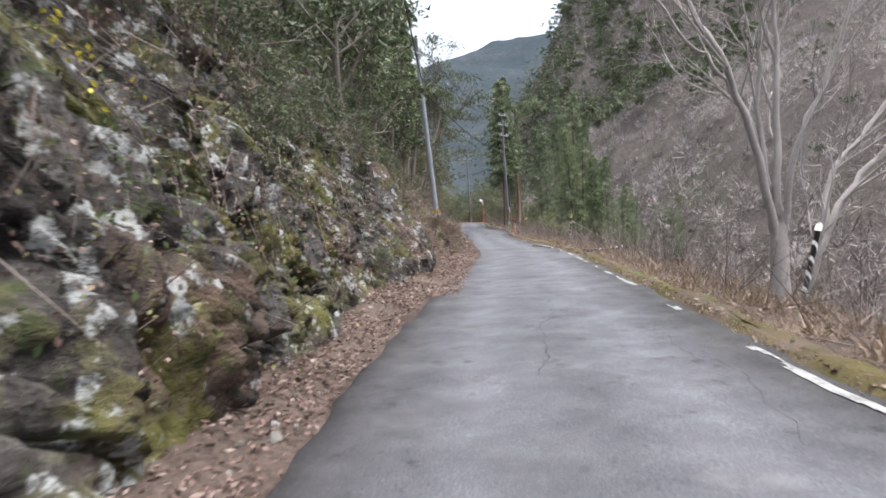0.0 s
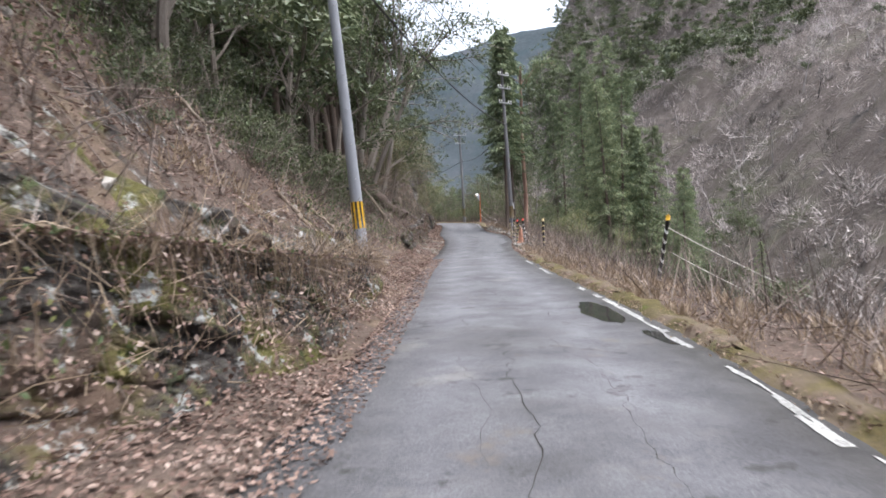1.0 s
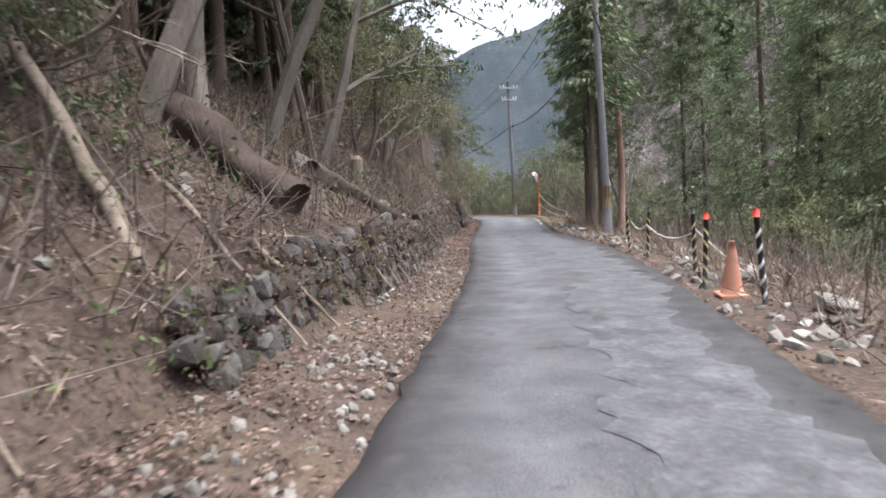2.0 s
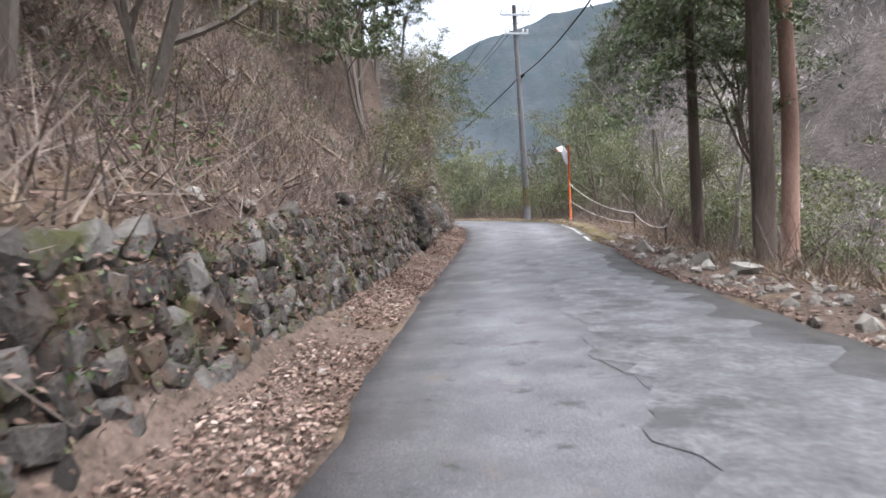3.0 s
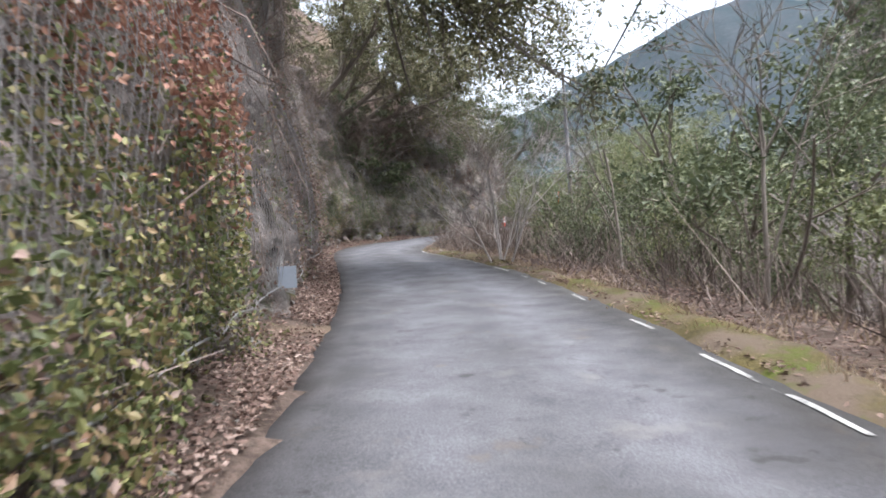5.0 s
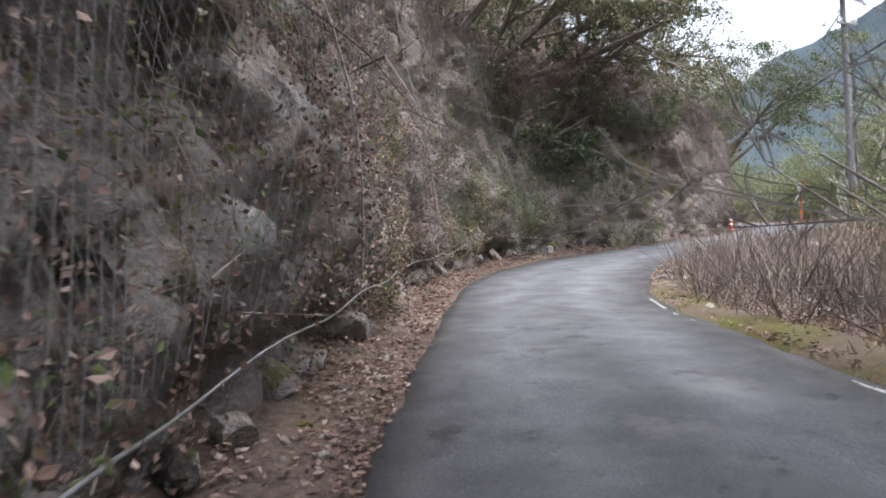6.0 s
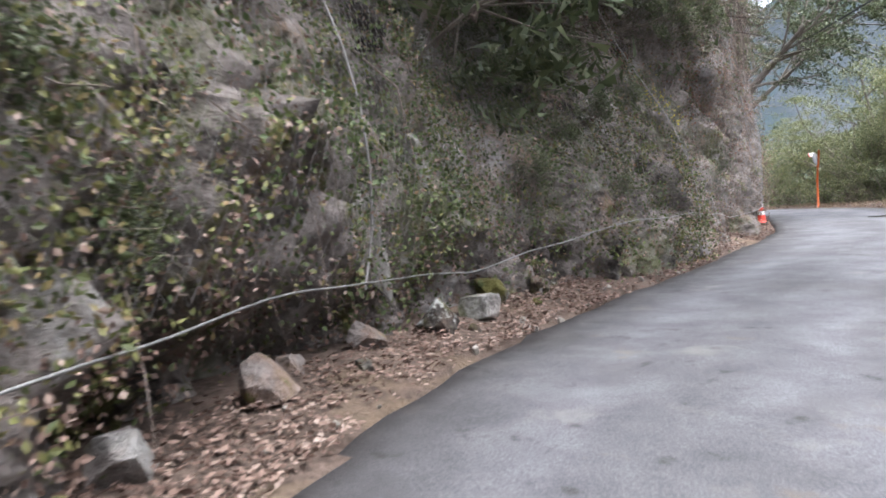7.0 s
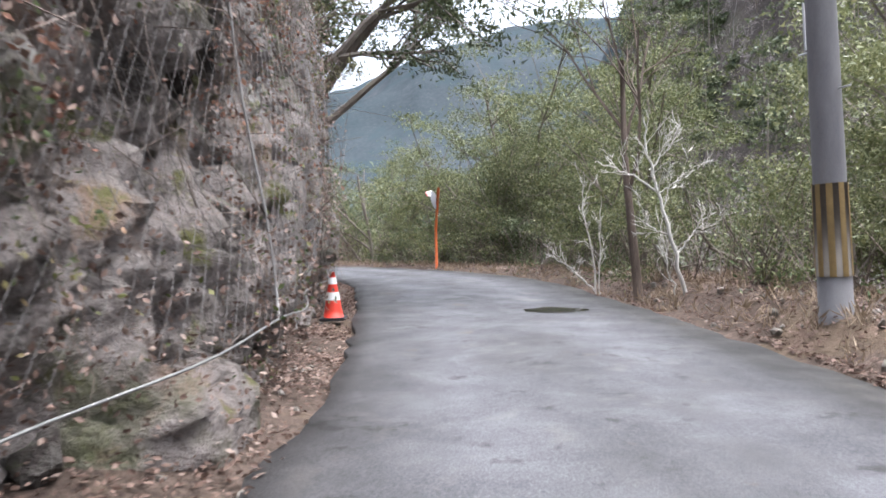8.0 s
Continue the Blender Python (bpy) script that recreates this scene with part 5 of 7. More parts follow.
scatter_trees(BUSH[:1], [(s + rng.uniform(-1, 1), -(lat + rng.uniform(-0.8, 0.8))) for s in np.arange(32, 50, 2.3) for lat in (4.0, 6.4)], rng, (0.7, 1.3), "dark evergreen bush in the growth above the bank")
for s, lat, sc, lean, proto in ((49.5, 3.8, 1.5, 20, 1), (57.5, 3.6, 1.55, 20, 0), (44.5, 4.2, 1.3, 8, 0), (54.5, 4.0, 1.3, 8, 1), (63.0, 3.4, 0.9, 16, 2), (66.0, 3.2, 0.95, 18, 3), (69.0, 3.4, 0.85, 16, 2)):
    x, y = side_point(s, -lat)
    plant_on_rock((EG[:2] + EGO)[proto], s, lat, gz(x, y) - float(np.interp(s, S, Z)) - 0.2, sc, lean, s, "%s evergreen tree leaning out over the bank" % ("olive" if proto > 1 else "dark"))
# thicket below the road past the bend
scatter_trees(EG[2:], [(s + rng.uniform(-1, 1), 3.8 + rng.uniform(-0.6, 0.6)) for s in np.arange(86, 95, 2.6)], rng, (0.65, 0.85))
scatter_trees(EG[2:] + EG[:1], [(s + rng.uniform(-1, 1), 3.8 + rng.uniform(-0.6, 0.6)) for s in np.arange(95, 112, 2.6)], rng, (0.5, 0.7))
scatter_trees(EGF[2:], [(s + rng.uniform(-1, 1), lat + rng.uniform(-0.6, 0.6)) for s in np.arange(80, 93, 3.0) for lat in (6.5, 10)], rng, (0.6, 0.85))
scatter_trees(EGF[2:], [(s + rng.uniform(-1, 1), lat + rng.uniform(-0.6, 0.6)) for s in np.arange(93, 112, 3.4) for lat in (6.5, 9.5)], rng, (0.65, 0.95))
scatter_trees(EG[:2], [(77.0, 4.6), (95.5, 6.5), (97.5, 7.0), (103.5, 4.4)], rng, (0.9, 1.1), "tall dark evergreen below the bend")
scatter_trees(EG[3:], [(89.5, 7.0), (92.0, 6.6), (86.5, 8.0), (94.5, 7.0)], rng, (0.75, 0.95), "broad light green tree below the bend")
scatter_trees(EG[3:], [(88.5, 8.2), (90.0, 10.5), (92, 9.0), (94, 10.5), (96.5, 11.5)], rng, (0.8, 1.0), "tall green tree below the bend")
scatter_trees(BUSH, [(s + rng.uniform(-0.7, 0.7), 2.0 + rng.uniform(0, 1.4)) for s in np.arange(89, 112, 1.7)], rng, (0.55, 1.0))
for x, y, sc in ((6.9, 90.9, 0.95), (8.8, 93.2, 1.0), (10.5, 90.6, 0.85)):
    plant(EG[3], x, y, sc, 70 * x, 0.2, label="tall light green tree behind the mirror post")
def clearing(s, lat):
    """A gap in the wood through which the hillside shows."""
    return abs(s - 150.3 - 0.5 * (lat - 6.6)) < 1.4


# light wood round the last bend
scatter_trees(EG[2:], [(s + rng.uniform(-1, 1), 4.4 + rng.uniform(-0.6, 0.8)) for s in np.arange(146, 170, 3.6) if not clearing(s, 4.4)], rng, (0.8, 1.1))
scatter_trees(CDL, [(s + rng.uniform(-1, 1), 6.6 + rng.uniform(-0.6, 0.8)) for s in np.arange(144.5, 158, 2.6) if not clearing(s, 6.6)], rng, (0.9, 1.2))
scatter_trees(CDL, [(s + rng.uniform(-1, 1), 6.6 + rng.uniform(-0.6, 0.8)) for s in np.arange(158, 174, 3.0)], rng, (0.6, 0.8))
scatter_trees(CDL, [(s + rng.uniform(-1, 1), 4.2) for s in np.arange(150, 172, 4.6)], rng, (0.6, 0.8))
scatter_trees(EG[2:], [(135.5, 6.5), (138.5, 5.4), (141.5, 6.2), (143, 8.5), (137, 9)], rng, (0.75, 1.0))
scatter_trees(CDL, [(s + rng.uniform(-1, 1), 9.8 + rng.uniform(-0.6, 0.6)) for s in np.arange(146, 158, 3.2) if not clearing(s, 9.8)], rng, (1.1, 1.5))
scatter_trees(CD[3:], [(s + rng.uniform(-1, 1), 13.0) for s in np.arange(146, 160, 4.0) if not clearing(s, 13.0)], rng, (0.7, 0.95), "tall dark conifer behind the light wood")
scatter_trees(BUSH[:1], [(s + rng.uniform(-0.7, 0.7), 2.6 + rng.uniform(0, 1.0)) for s in np.arange(150, 168, 2.2)], rng, (0.8, 1.2))
scatter_trees(BUSH[1:], [(s + rng.uniform(-0.7, 0.7), 1.4 + rng.uniform(0, 1.2)) for s in np.arange(142, 166, 2.0)], rng, (0.5, 0.9))
scatter_trees(EGF, [(s + rng.uniform(-1, 1), lat + rng.uniform(-0.6, 0.6)) for s in np.arange(113, 131, 3.2) for lat in (6.5, 10.5)], rng, (0.6, 0.9))
# trees on top of the cliff, some leaning out over the road
scatter_trees(EGF[:2], [(s + rng.uniform(-0.8, 0.8), -(lat + rng.uniform(-0.5, 0.5))) for s in np.arange(82, 156, 3.2) for lat in (3.4, 6.0)], rng, (0.75, 1.15), "dark evergreen tree rooted on the cliff top")
for s, sc, ly in ((123.4, 1.2, 58), (126.2, 1.3, 62), (128.4, 1.3, 64), (130.8, 1.15, 56), (146, 0.85, 30), (144.5, 1.0, 40), (147, 1.1, 42), (149, 1.0, 36), (104.6, 1.45, 76), (106.2, 1.55, 79), (107.8, 1.5, 78), (86.0, 0.6, 25), (89, 0.55, 25)):
    lat, h = face_top(s)
    over = 100 < s < 135
    plant_on_rock((EGO if over else EG)[int(s) % 2], s, lat + 0.45 + 1.2 * math.exp(-((s - 128.2) / 4) ** 2), h - 0.3, sc, ly, s, "%s evergreen tree leaning out from the cliff top" % ("olive" if over else "dark"))

for s, sc in ((105, 1.0), (108, 1.1), (111, 1.15), (114, 1.1), (127, 1.2)):
    lat, h = face_top(s)
    plant_on_rock(EGO[int(s) % 2], s, lat + 1.1 + 1.2 * math.exp(-((s - 128.2) / 4) ** 2), h - 0.2, sc, 18, s * 2, "olive evergreen tree standing on the cliff top")

# bushes on the rock edges and dark trees in the hollow
for s in np.arange(-4, 19, 2.2):
    lat, h = face_top(s)
    plant_on_rock(BUSH[0], s + rng.uniform(-0.8, 0.8), lat + rng.uniform(0.3, 0.9), h - 0.1, rng.uniform(0.45, 0.8), 20, rng.uniform(0, 6), "dark bush overhanging the rock edge")
for s, h, size in ((7.5, 2.3, 0.5), (8.6, 2.9, 0.55), (9.6, 2.5, 0.45), (4.6, 3.3, 0.4), (12.0, 3.0, 0.5), (6.0, 3.9, 0.6), (3.4, 2.3, 0.3), (10.8, 0.5, 0.22), (14.5, 2.8, 0.5), (17.0, 2.4, 0.5)):
    lat = float(np.interp(s, S, FOOT) + np.interp(s, S, LEAN) * h)
    plant_on_rock(BUSH[0], s, lat + 0.1, h, size, 50, s, "dark leafy bush rooted in the mossy rock")
for s in np.arange(77.5, 146, 2.6):
    lat, h = face_top(s)
    plant_on_rock(BUSHO[0], s + rng.uniform(-0.8, 0.8), lat + 0.5 + 1.5 * math.exp(-((s - 128.2) / 4) ** 2), h - 0.1, rng.uniform(0.7, 1.1), 30, rng.uniform(0, 6), "olive bush overhanging the cliff edge")
for k in range(14):
    s = rng.uniform(124, 132) if k % 2 else rng.uniform(129, 137.5)
    h = rng.uniform(3.8, 6.6)
    lat = float(np.interp(s, S, FOOT) + np.interp(s, S, LEAN) * h) + 1.9 * math.exp(-((s - 128.2) / 3.6) ** 2) * float(smooth(h, 2.0, 4.2))
    plant_on_rock(BUSH[0], s, lat + 0.12, h, rng.uniform(0.35, 0.7), 60, rng.uniform(0, 6), "dark bush rooted in the cliff face")
for s, h, size in ((127.2, 3.0, 0.4), (127.8, 2.2, 0.32), (128.6, 3.4, 0.45), (129.2, 2.5, 0.35), (128.2, 4.4, 0.5), (129.8, 3.9, 0.4), (130.6, 2.9, 0.3), (126.6, 1.6, 0.3), (128.8, 1.3, 0.25), (120.4, 1.9, 0.35), (121.0, 1.2, 0.3), (119.8, 1.5, 0.3)):
    lat = float(np.interp(s, S, FOOT) + np.interp(s, S, LEAN) * h) + 2.0 * math.exp(-((s - 128.2) / 3.6) ** 2) * float(smooth(h, 1.2, 5.6))
    plant_on_rock(BUSH[0], s, lat + 0.05, h, size, 65, s * 3, "dark leafy bush rooted in the netted cliff")
for k, (s, h, ln) in enumerate(((125.5, 4.2, 3.4), (126.8, 4.8, 3.8), (127.9, 4.4, 4.2), (129.0, 5.0, 3.8), (130.0, 4.4, 3.2))):
    x, y = side_point(s, -2.4)
    bare_tree("dark leafless shrub rooted in the rock hollow", pose(x, y, float(np.interp(s, S, Z)) + h, 15, 35, 40 * k), DARKBARK, 80 + k, ln, 0.045, 5, 3, 0.75, 0.15, (4, 5), 0.62, 0.02)
# bushes on the southern bank
for s, lat in ((22, 3.2), (24.5, 4.0), (27, 3.0), (29.5, 4.2), (31.5, 3.1), (33.5, 4.6), (35.5, 5.4), (37.5, 4.2), (39.5, 5.6), (41.5, 4.8), (43.5, 6.0), (34, 3.4), (40, 3.6)):
    x, y = side_point(s, -lat)
    plant(BUSH[0], x, y, rng.uniform(0.4, 0.75), rng.uniform(0, 360), 0.1, label="low evergreen bush on the leafy bank")

# single trees
bare_tree("thick grey trunk with lichen standing on the bank", pose(-2.2, 51.3, gz(-2.2, 51.3), 0, 0, 30), BARK, 63, 11.0, 0.2, 4, 1, 0.6, 0.45, (3, 4), 0.6, 0.05)
for seed, x, y, rx, ry in ((64, -2.9, 49.0, 60, 40), (65, -2.4, 50.2, 70, -10), (66, -1.9, 47.2, 75, 30), (67, -2.6, 57.0, 70, 20)):
    bare_tree("fallen dead branchwork lying on the bank", pose(x, y, gz(x, y) + 0.25, rx, ry, seed * 50), DEADWOOD, seed, 2.6, 0.045, 4, 1, 0.7, 0.2, (3, 4), 0.6, 0.02)
bare_tree("dark bare trunk at the wood edge", pose(-7.6, 140.3, gz(-7.6, 140.3), 0, 0, 30), DARKBARK, 68, 7.0, 0.095, 4, 1, 0.6, 0.4, (3, 4), 0.6, 0.05)


def forked_tree(label, x, y, seed, butt, limbs, bark, twig=1.0):
    """A short trunk that forks low; limbs: the points that each runs through, as (x, y, z) from the root, and its radius at the fork."""
    rng = np.random.default_rng(seed)
    t = thing("bare_tree", label, "tree", "bare trees by the road", at=Matrix.Translation((x, y, gz(x, y) - 0.1)))
    if butt:
        part("trunk", Shape().tube([(0, 0, -0.3), (0, 0, 0.08), (-0.01, 0, 0.4), (0.0, 0.02, 0.75), (0.0, 0.02, 1.05), (0.02, 0.02, 1.2)], [0.2, 0.14, 0.115, 0.11, 0.1, 0.05], 14), bark, t, smoothed=True)
    for pts, r0 in limbs:
        p = curve_through([(a, c) for a, b, c in pts], 6)
        q = np.stack([p[:, 0], np.interp(p[:, 1], [a[2] for a in pts], [a[1] for a in pts]), p[:, 1]], 1)
        q[1:-1] += rng.normal(size=(len(q) - 2, 3)) * 0.015
        sh = Shape().tube(q, np.linspace(r0 * 0.66, r0 * 0.2, len(q)), 9)
        front = []
        for k in range(7):
            u = rng.uniform(0.25, 0.98)
            i = int(u * (len(q) - 2))
            d = q[i + 1] - q[i]
            d = d / np.linalg.norm(d) + rand_dirs(1, rng)[0] * (0.75, 0.75, 0.5) + (0, 0, 0.25)
            front.append((q[i], d / np.linalg.norm(d), rng.uniform(0.9, 2.1) * twig, r0 * (1 - 0.7 * u) * 0.33, 1))
        while front:
            b, d, ln, r, lev = front.pop()
            line = stem_path(b, d, ln, 5, 0.13, rng, 0.05)
            sh.tube(line, np.linspace(r, r * 0.35, 6), 5 if lev == 1 else 3, False)
            if lev < 3:
                for k in range(3):
                    i = int(rng.integers(1, 5))
                    e = line[i + 1] - line[i]
                    e = e / np.linalg.norm(e) + rand_dirs(1, rng)[0] * 0.7
                    front.append((line[i], e / np.linalg.norm(e), ln * rng.uniform(0.35, 0.6), max(r * 0.5, 0.005), lev + 1))
        part("limb", sh, bark, t, smoothed=True)
    return t


forked_tree("bare pale-barked tree forking low on the verge", 4.2, 8.1, 33, True,
            [([(-0.02, 0, 0.8), (-0.35, -0.1, 2.1), (-0.7, -0.2, 3.0), (-1.3, -0.2, 4.2), (-1.7, -0.2, 5.6)], 0.085), ([(-0.02, 0.04, 0.8), (-0.1, 0.3, 2.2), (-0.5, 0.5, 3.1), (-0.95, 0.6, 3.7), (-1.5, 0.7, 4.6)], 0.06),
             ([(0.03, 0, 0.8), (0.05, 0.1, 2.4), (0.12, 0.2, 3.6), (0.1, 0.2, 5.6)], 0.085), ([(0.0, 0.05, 0.85), (-0.08, 0.3, 2.6), (0.05, 0.4, 4.0), (0.2, 0.5, 5.4)], 0.06),
             ([(0.04, 0, 0.8), (0.17, -0.1, 2.0), (0.55, -0.1, 2.8), (0.95, -0.1, 3.9), (1.3, 0, 5.2)], 0.07)], PALEBARK)
forked_tree("slanting bare pale-barked tree below the verge", 4.55, 8.4, 35, False,
            [([(0, 0, -0.2), (0.3, 0, 0.75), (0.85, 0.1, 1.6), (1.7, 0.2, 2.4), (2.6, 0.3, 3.4)], 0.1), ([(0.35, 0, 0.85), (0.7, 0.3, 1.8), (1.35, 0.4, 2.5), (2.2, 0.4, 3.6)], 0.075)], PALEBARK)
forked_tree("small bare white-stemmed sapling at the wood edge", -7.2, 139.1, 37, False,
            [([(0, 0, -0.1), (-0.28, 0, 1.05), (-0.46, 0.05, 1.8), (-0.58, 0.1, 2.3), (-0.66, 0.1, 3.0)], 0.055), ([(-0.46, 0.05, 1.75), (-0.8, 0.1, 2.0), (-1.15, 0.15, 2.17), (-1.42, 0.2, 2.25)], 0.032), ([(-0.44, 0.05, 1.7), (-0.2, 0, 1.88), (0.08, -0.05, 2.05)], 0.016),
             ([(-0.15, 0, 0.75), (0.02, 0, 0.98), (0.2, -0.05, 1.15), (0.34, -0.05, 1.4)], 0.028), ([(-0.26, 0, 1.0), (-0.5, 0.1, 1.15), (-0.85, 0.15, 1.4)], 0.018), ([(-0.14, 0.1, -0.1), (-0.3, 0.1, 0.55), (-0.36, 0.1, 1.05)], 0.022), ([(-0.56, 0.1, 2.1), (-0.3, 0.05, 2.4), (-0.05, 0, 2.6)], 0.022)], WHITEBARK, 0.28)
forked_tree("thin bare pale-stemmed shrub at the wood edge", -8.1, 141.4, 39, False,
            [([(0, 0, -0.1), (-0.06, 0, 1.0), (-0.25, 0, 1.8), (-0.2, 0, 2.5)], 0.03), ([(0.06, 0, -0.1), (0.08, 0, 1.1), (0.12, 0, 2.1)], 0.024), ([(-0.02, 0, 0.2), (-0.5, 0, 0.7), (-1.0, 0, 1.0)], 0.024)], WHITEBARK, 0.3)
for seed, x, y, hh, r, lab, bark in ((41, -3.3, 106.4, 3.6, 0.036, "small bare many-stemmed tree on the inner verge", PALEBARK), 
                                   (44, 9.5, 90.5, 10, 0.1, "tall bare tree with lichened limbs below the road", BARK), (45, 4.8, 92.6, 4.2, 0.045, "dark crooked bare tree below the verge", DARKBARK), (46, 3.8, 95.0, 4.2, 0.045, "dark crooked bare tree below the verge", DARKBARK),
                                   (47, 1.6, 100.5, 4.0, 0.04, "thin bare tree in the thicket", BARK), (48, -0.5, 104.5, 4.0, 0.04, "thin bare tree in the thicket", BARK), (49, -2.0, 131.0, 8.0, 0.12, "bare white-limbed tree across the gully", PALEBARK), (50, 10.5, 84, 9, 0.13, "bare tree with pale limbs below the road", PALEBARK)):
    bare_tree(lab, pose(x, y, gz(x, y), 0, 0, seed * 40), bark, seed, hh, r, 5, 5 if seed == 41 else 1 + (seed % 2), 0.7, 0.2, (3, 4), 0.62, 0.05)
pine = thing("red_pine", "tall red-barked pine behind the utility pole", "tree", at=pose(8.75, 75.0, gz(8.75, 75), 0, 0, 0))
part("trunk", Shape().tube([(0, 0, -0.4), (0.1, 0, 4), (0.0, 0.1, 9), (0.15, 0, 15)], [0.2, 0.17, 0.14, 0.08], 12), REDBARK, pine, smoothed=True)
trunk, limbs, tips = bare_tree_shape(71, 5.0, 0.08, 4, 1, 0.8, 0.2, (3, 5), 0.65, 0.02)
sh = join([trunk] + limbs)
for v in sh.v:
    v += (0.12, 0, 11.0)
for lev, t in tips:
    t += (0.12, 0, 11.0)
part("limb_work", sh, REDBARK, pine)
part("crown", leaf_clumps(tips, 3000, 0.16, 0.4, np.random.default_rng(5), 0.2), CEDAR, pine)


# stuff: what nobody could count
def stuff(name, shape, mat, label, category, smoothed=False):
    return tagged(part(name, shape, mat, smoothed=smoothed), label, category, kind="stuff")


def slope_scatter(n, s0, s1, lat0, lat1, rng, power=1.0):
    s = rng.uniform(s0, s1, n)
    lat = lat0 + (lat1 - lat0) * rng.random(n) ** power
    left = lat < 0
    x = np.where(left, np.interp(s, S, EL[:, 0]) + np.abs(lat) * np.interp(s, S, NL[:, 0]), np.interp(s, S, ER[:, 0]) - np.abs(lat) * np.interp(s, S, NL[:, 0]))
    y = np.where(left, np.interp(s, S, EL[:, 1]) + np.abs(lat) * np.interp(s, S, NL[:, 1]), np.interp(s, S, ER[:, 1]) - np.abs(lat) * np.interp(s, S, NL[:, 1]))
    return np.stack([x, y, ground(x, y)[0]], 1)


def litter(n, s0, s1, lat0, lat1, seed, size=0.055, power=1.0):
    r = np.random.default_rng(seed)
    p = slope_scatter(n, s0, s1, lat0, lat1, r, power)
    p[:, 2] += r.uniform(0.0, 0.07, n)
    a, b = leaf_axes(n, size, r)
    a[:, 2] *= 0.45
    b[:, 2] *= 0.45
    return p, a, b


sh = Shape()
for args in ((34000, -6, 45, -1.35, 0.12, 1, 0.034, 0.8), (7000, 45, 60, -1.1, 0.1, 12, 0.032, 0.8), (26000, 60, 84, -1.1, 0.14, 2, 0.034, 0.8), (66000, 84, 150, -1.0, 0.2, 3, 0.034, 0.8)):
    c, a, b = litter(*args)
    thick = fbm(c * (1.1, 1.1, 0), 3, 19) > -0.42 + 0.45 * np.random.default_rng(args[5]).normal(size=len(c)) * 0.6
    sh.cards(c[thick], a[thick], b[thick] * 1.3)
r = np.random.default_rng(40)
n = 9000
s, u = r.uniform(10, 40, n), r.random(n) ** 1.8 * 0.42
c = np.stack([np.interp(s, S, EL[:, k]) - u * np.interp(s, S, NL[:, k]) for k in (0, 1)], 1)
c = np.concatenate([c, (road_height(c[:, 0], c[:, 1])[0] + r.uniform(0.008, 0.03, n))[:, None]], 1)
a, b = leaf_axes(n, 0.034, r)
sh.cards(c, a * (1, 1, 0.3), b * (1.3, 1.3, 0.3))
for args in ((46000, 18, 48, -6, -0.9, 4, 0.046), (14000, 19, 38, -4.5, -0.5, 14, 0.05), (60000, 46, 84, -6, -1.0, 5, 0.046), (9000, -6, 20, -8, -3, 6, 0.055),
             (16000, -6, 60, 0.35, 3.5, 7, 0.042), (22000, 60, 118, 0.25, 3.6, 8, 0.042), (7000, 90, 112, 0.1, 1.9, 13, 0.04), (12000, 112, 131, 0.1, 3.2, 11, 0.042), (16000, 130, 160, 0.0, 2.6, 9, 0.045)):
    sh.blades(*litter(*args))
stuff("leaf_litter", sh, LITTER, "scattered brown and tan fallen leaves on bank and verge", "fallen leaves")


def tufts(n, s0, s1, lat0, lat1, seed, h=0.35, blades=14):
    r = np.random.default_rng(seed)
    p = slope_scatter(n, s0, s1, lat0, lat1, r)
    c = np.repeat(p, blades, 0) + r.normal(size=(n * blades, 3)) * (0.07, 0.07, 0.0)
    d = rand_dirs(n * blades, r, 1.6)
    ln = h * r.uniform(0.4, 1.0, (n * blades, 1)) * np.repeat(r.uniform(0.5, 1.2, (n, 1)), blades, 0)
    w = np.cross(d, rand_dirs(n * blades, r))
    w /= np.linalg.norm(w, axis=1)[:, None]
    return c + d * ln * 0.45, d * ln * 0.5, w * 0.009


sh = Shape()
for args in ((1100, -6, 45, 0.3, 2.2, 1, 0.32), (420, 45, 84, 0.9, 2.6, 2, 0.45), (400, 86, 118, 0.2, 2.2, 3, 0.22), (1500, 77, 118, 0.0, 0.7, 13, 0.07, 10), (1500, -6, 41, 0.0, 0.4, 14, 0.08, 10), (700, 128, 162, 0.2, 2.6, 4, 0.26), (110, 20, 84, -6, -1.2, 5, 0.4), (320, 16, 44, -5, -1.2, 7, 0.38), (380, 60, 84, -6, -1.5, 8, 0.32), (24, 50, 60, -5, -3.2, 6, 0.8, 30)):
    sh.cards(*tufts(*args))
stuff("dry_grass", sh, STRAW, "tufts of straw-coloured dry grass", "dry grass")


def twig_heap(n, s0, s1, lat0, lat1, seed, ln=0.9, thick=0.008, lift=0.35):
    """Thin bare stems rising from the ground, each bent once."""
    r = np.random.default_rng(seed)
    p = slope_scatter(n, s0, s1, lat0, lat1, r)
    sh = Shape()
    stems(sh, p, r, ln, thick, lift, False)
    return sh


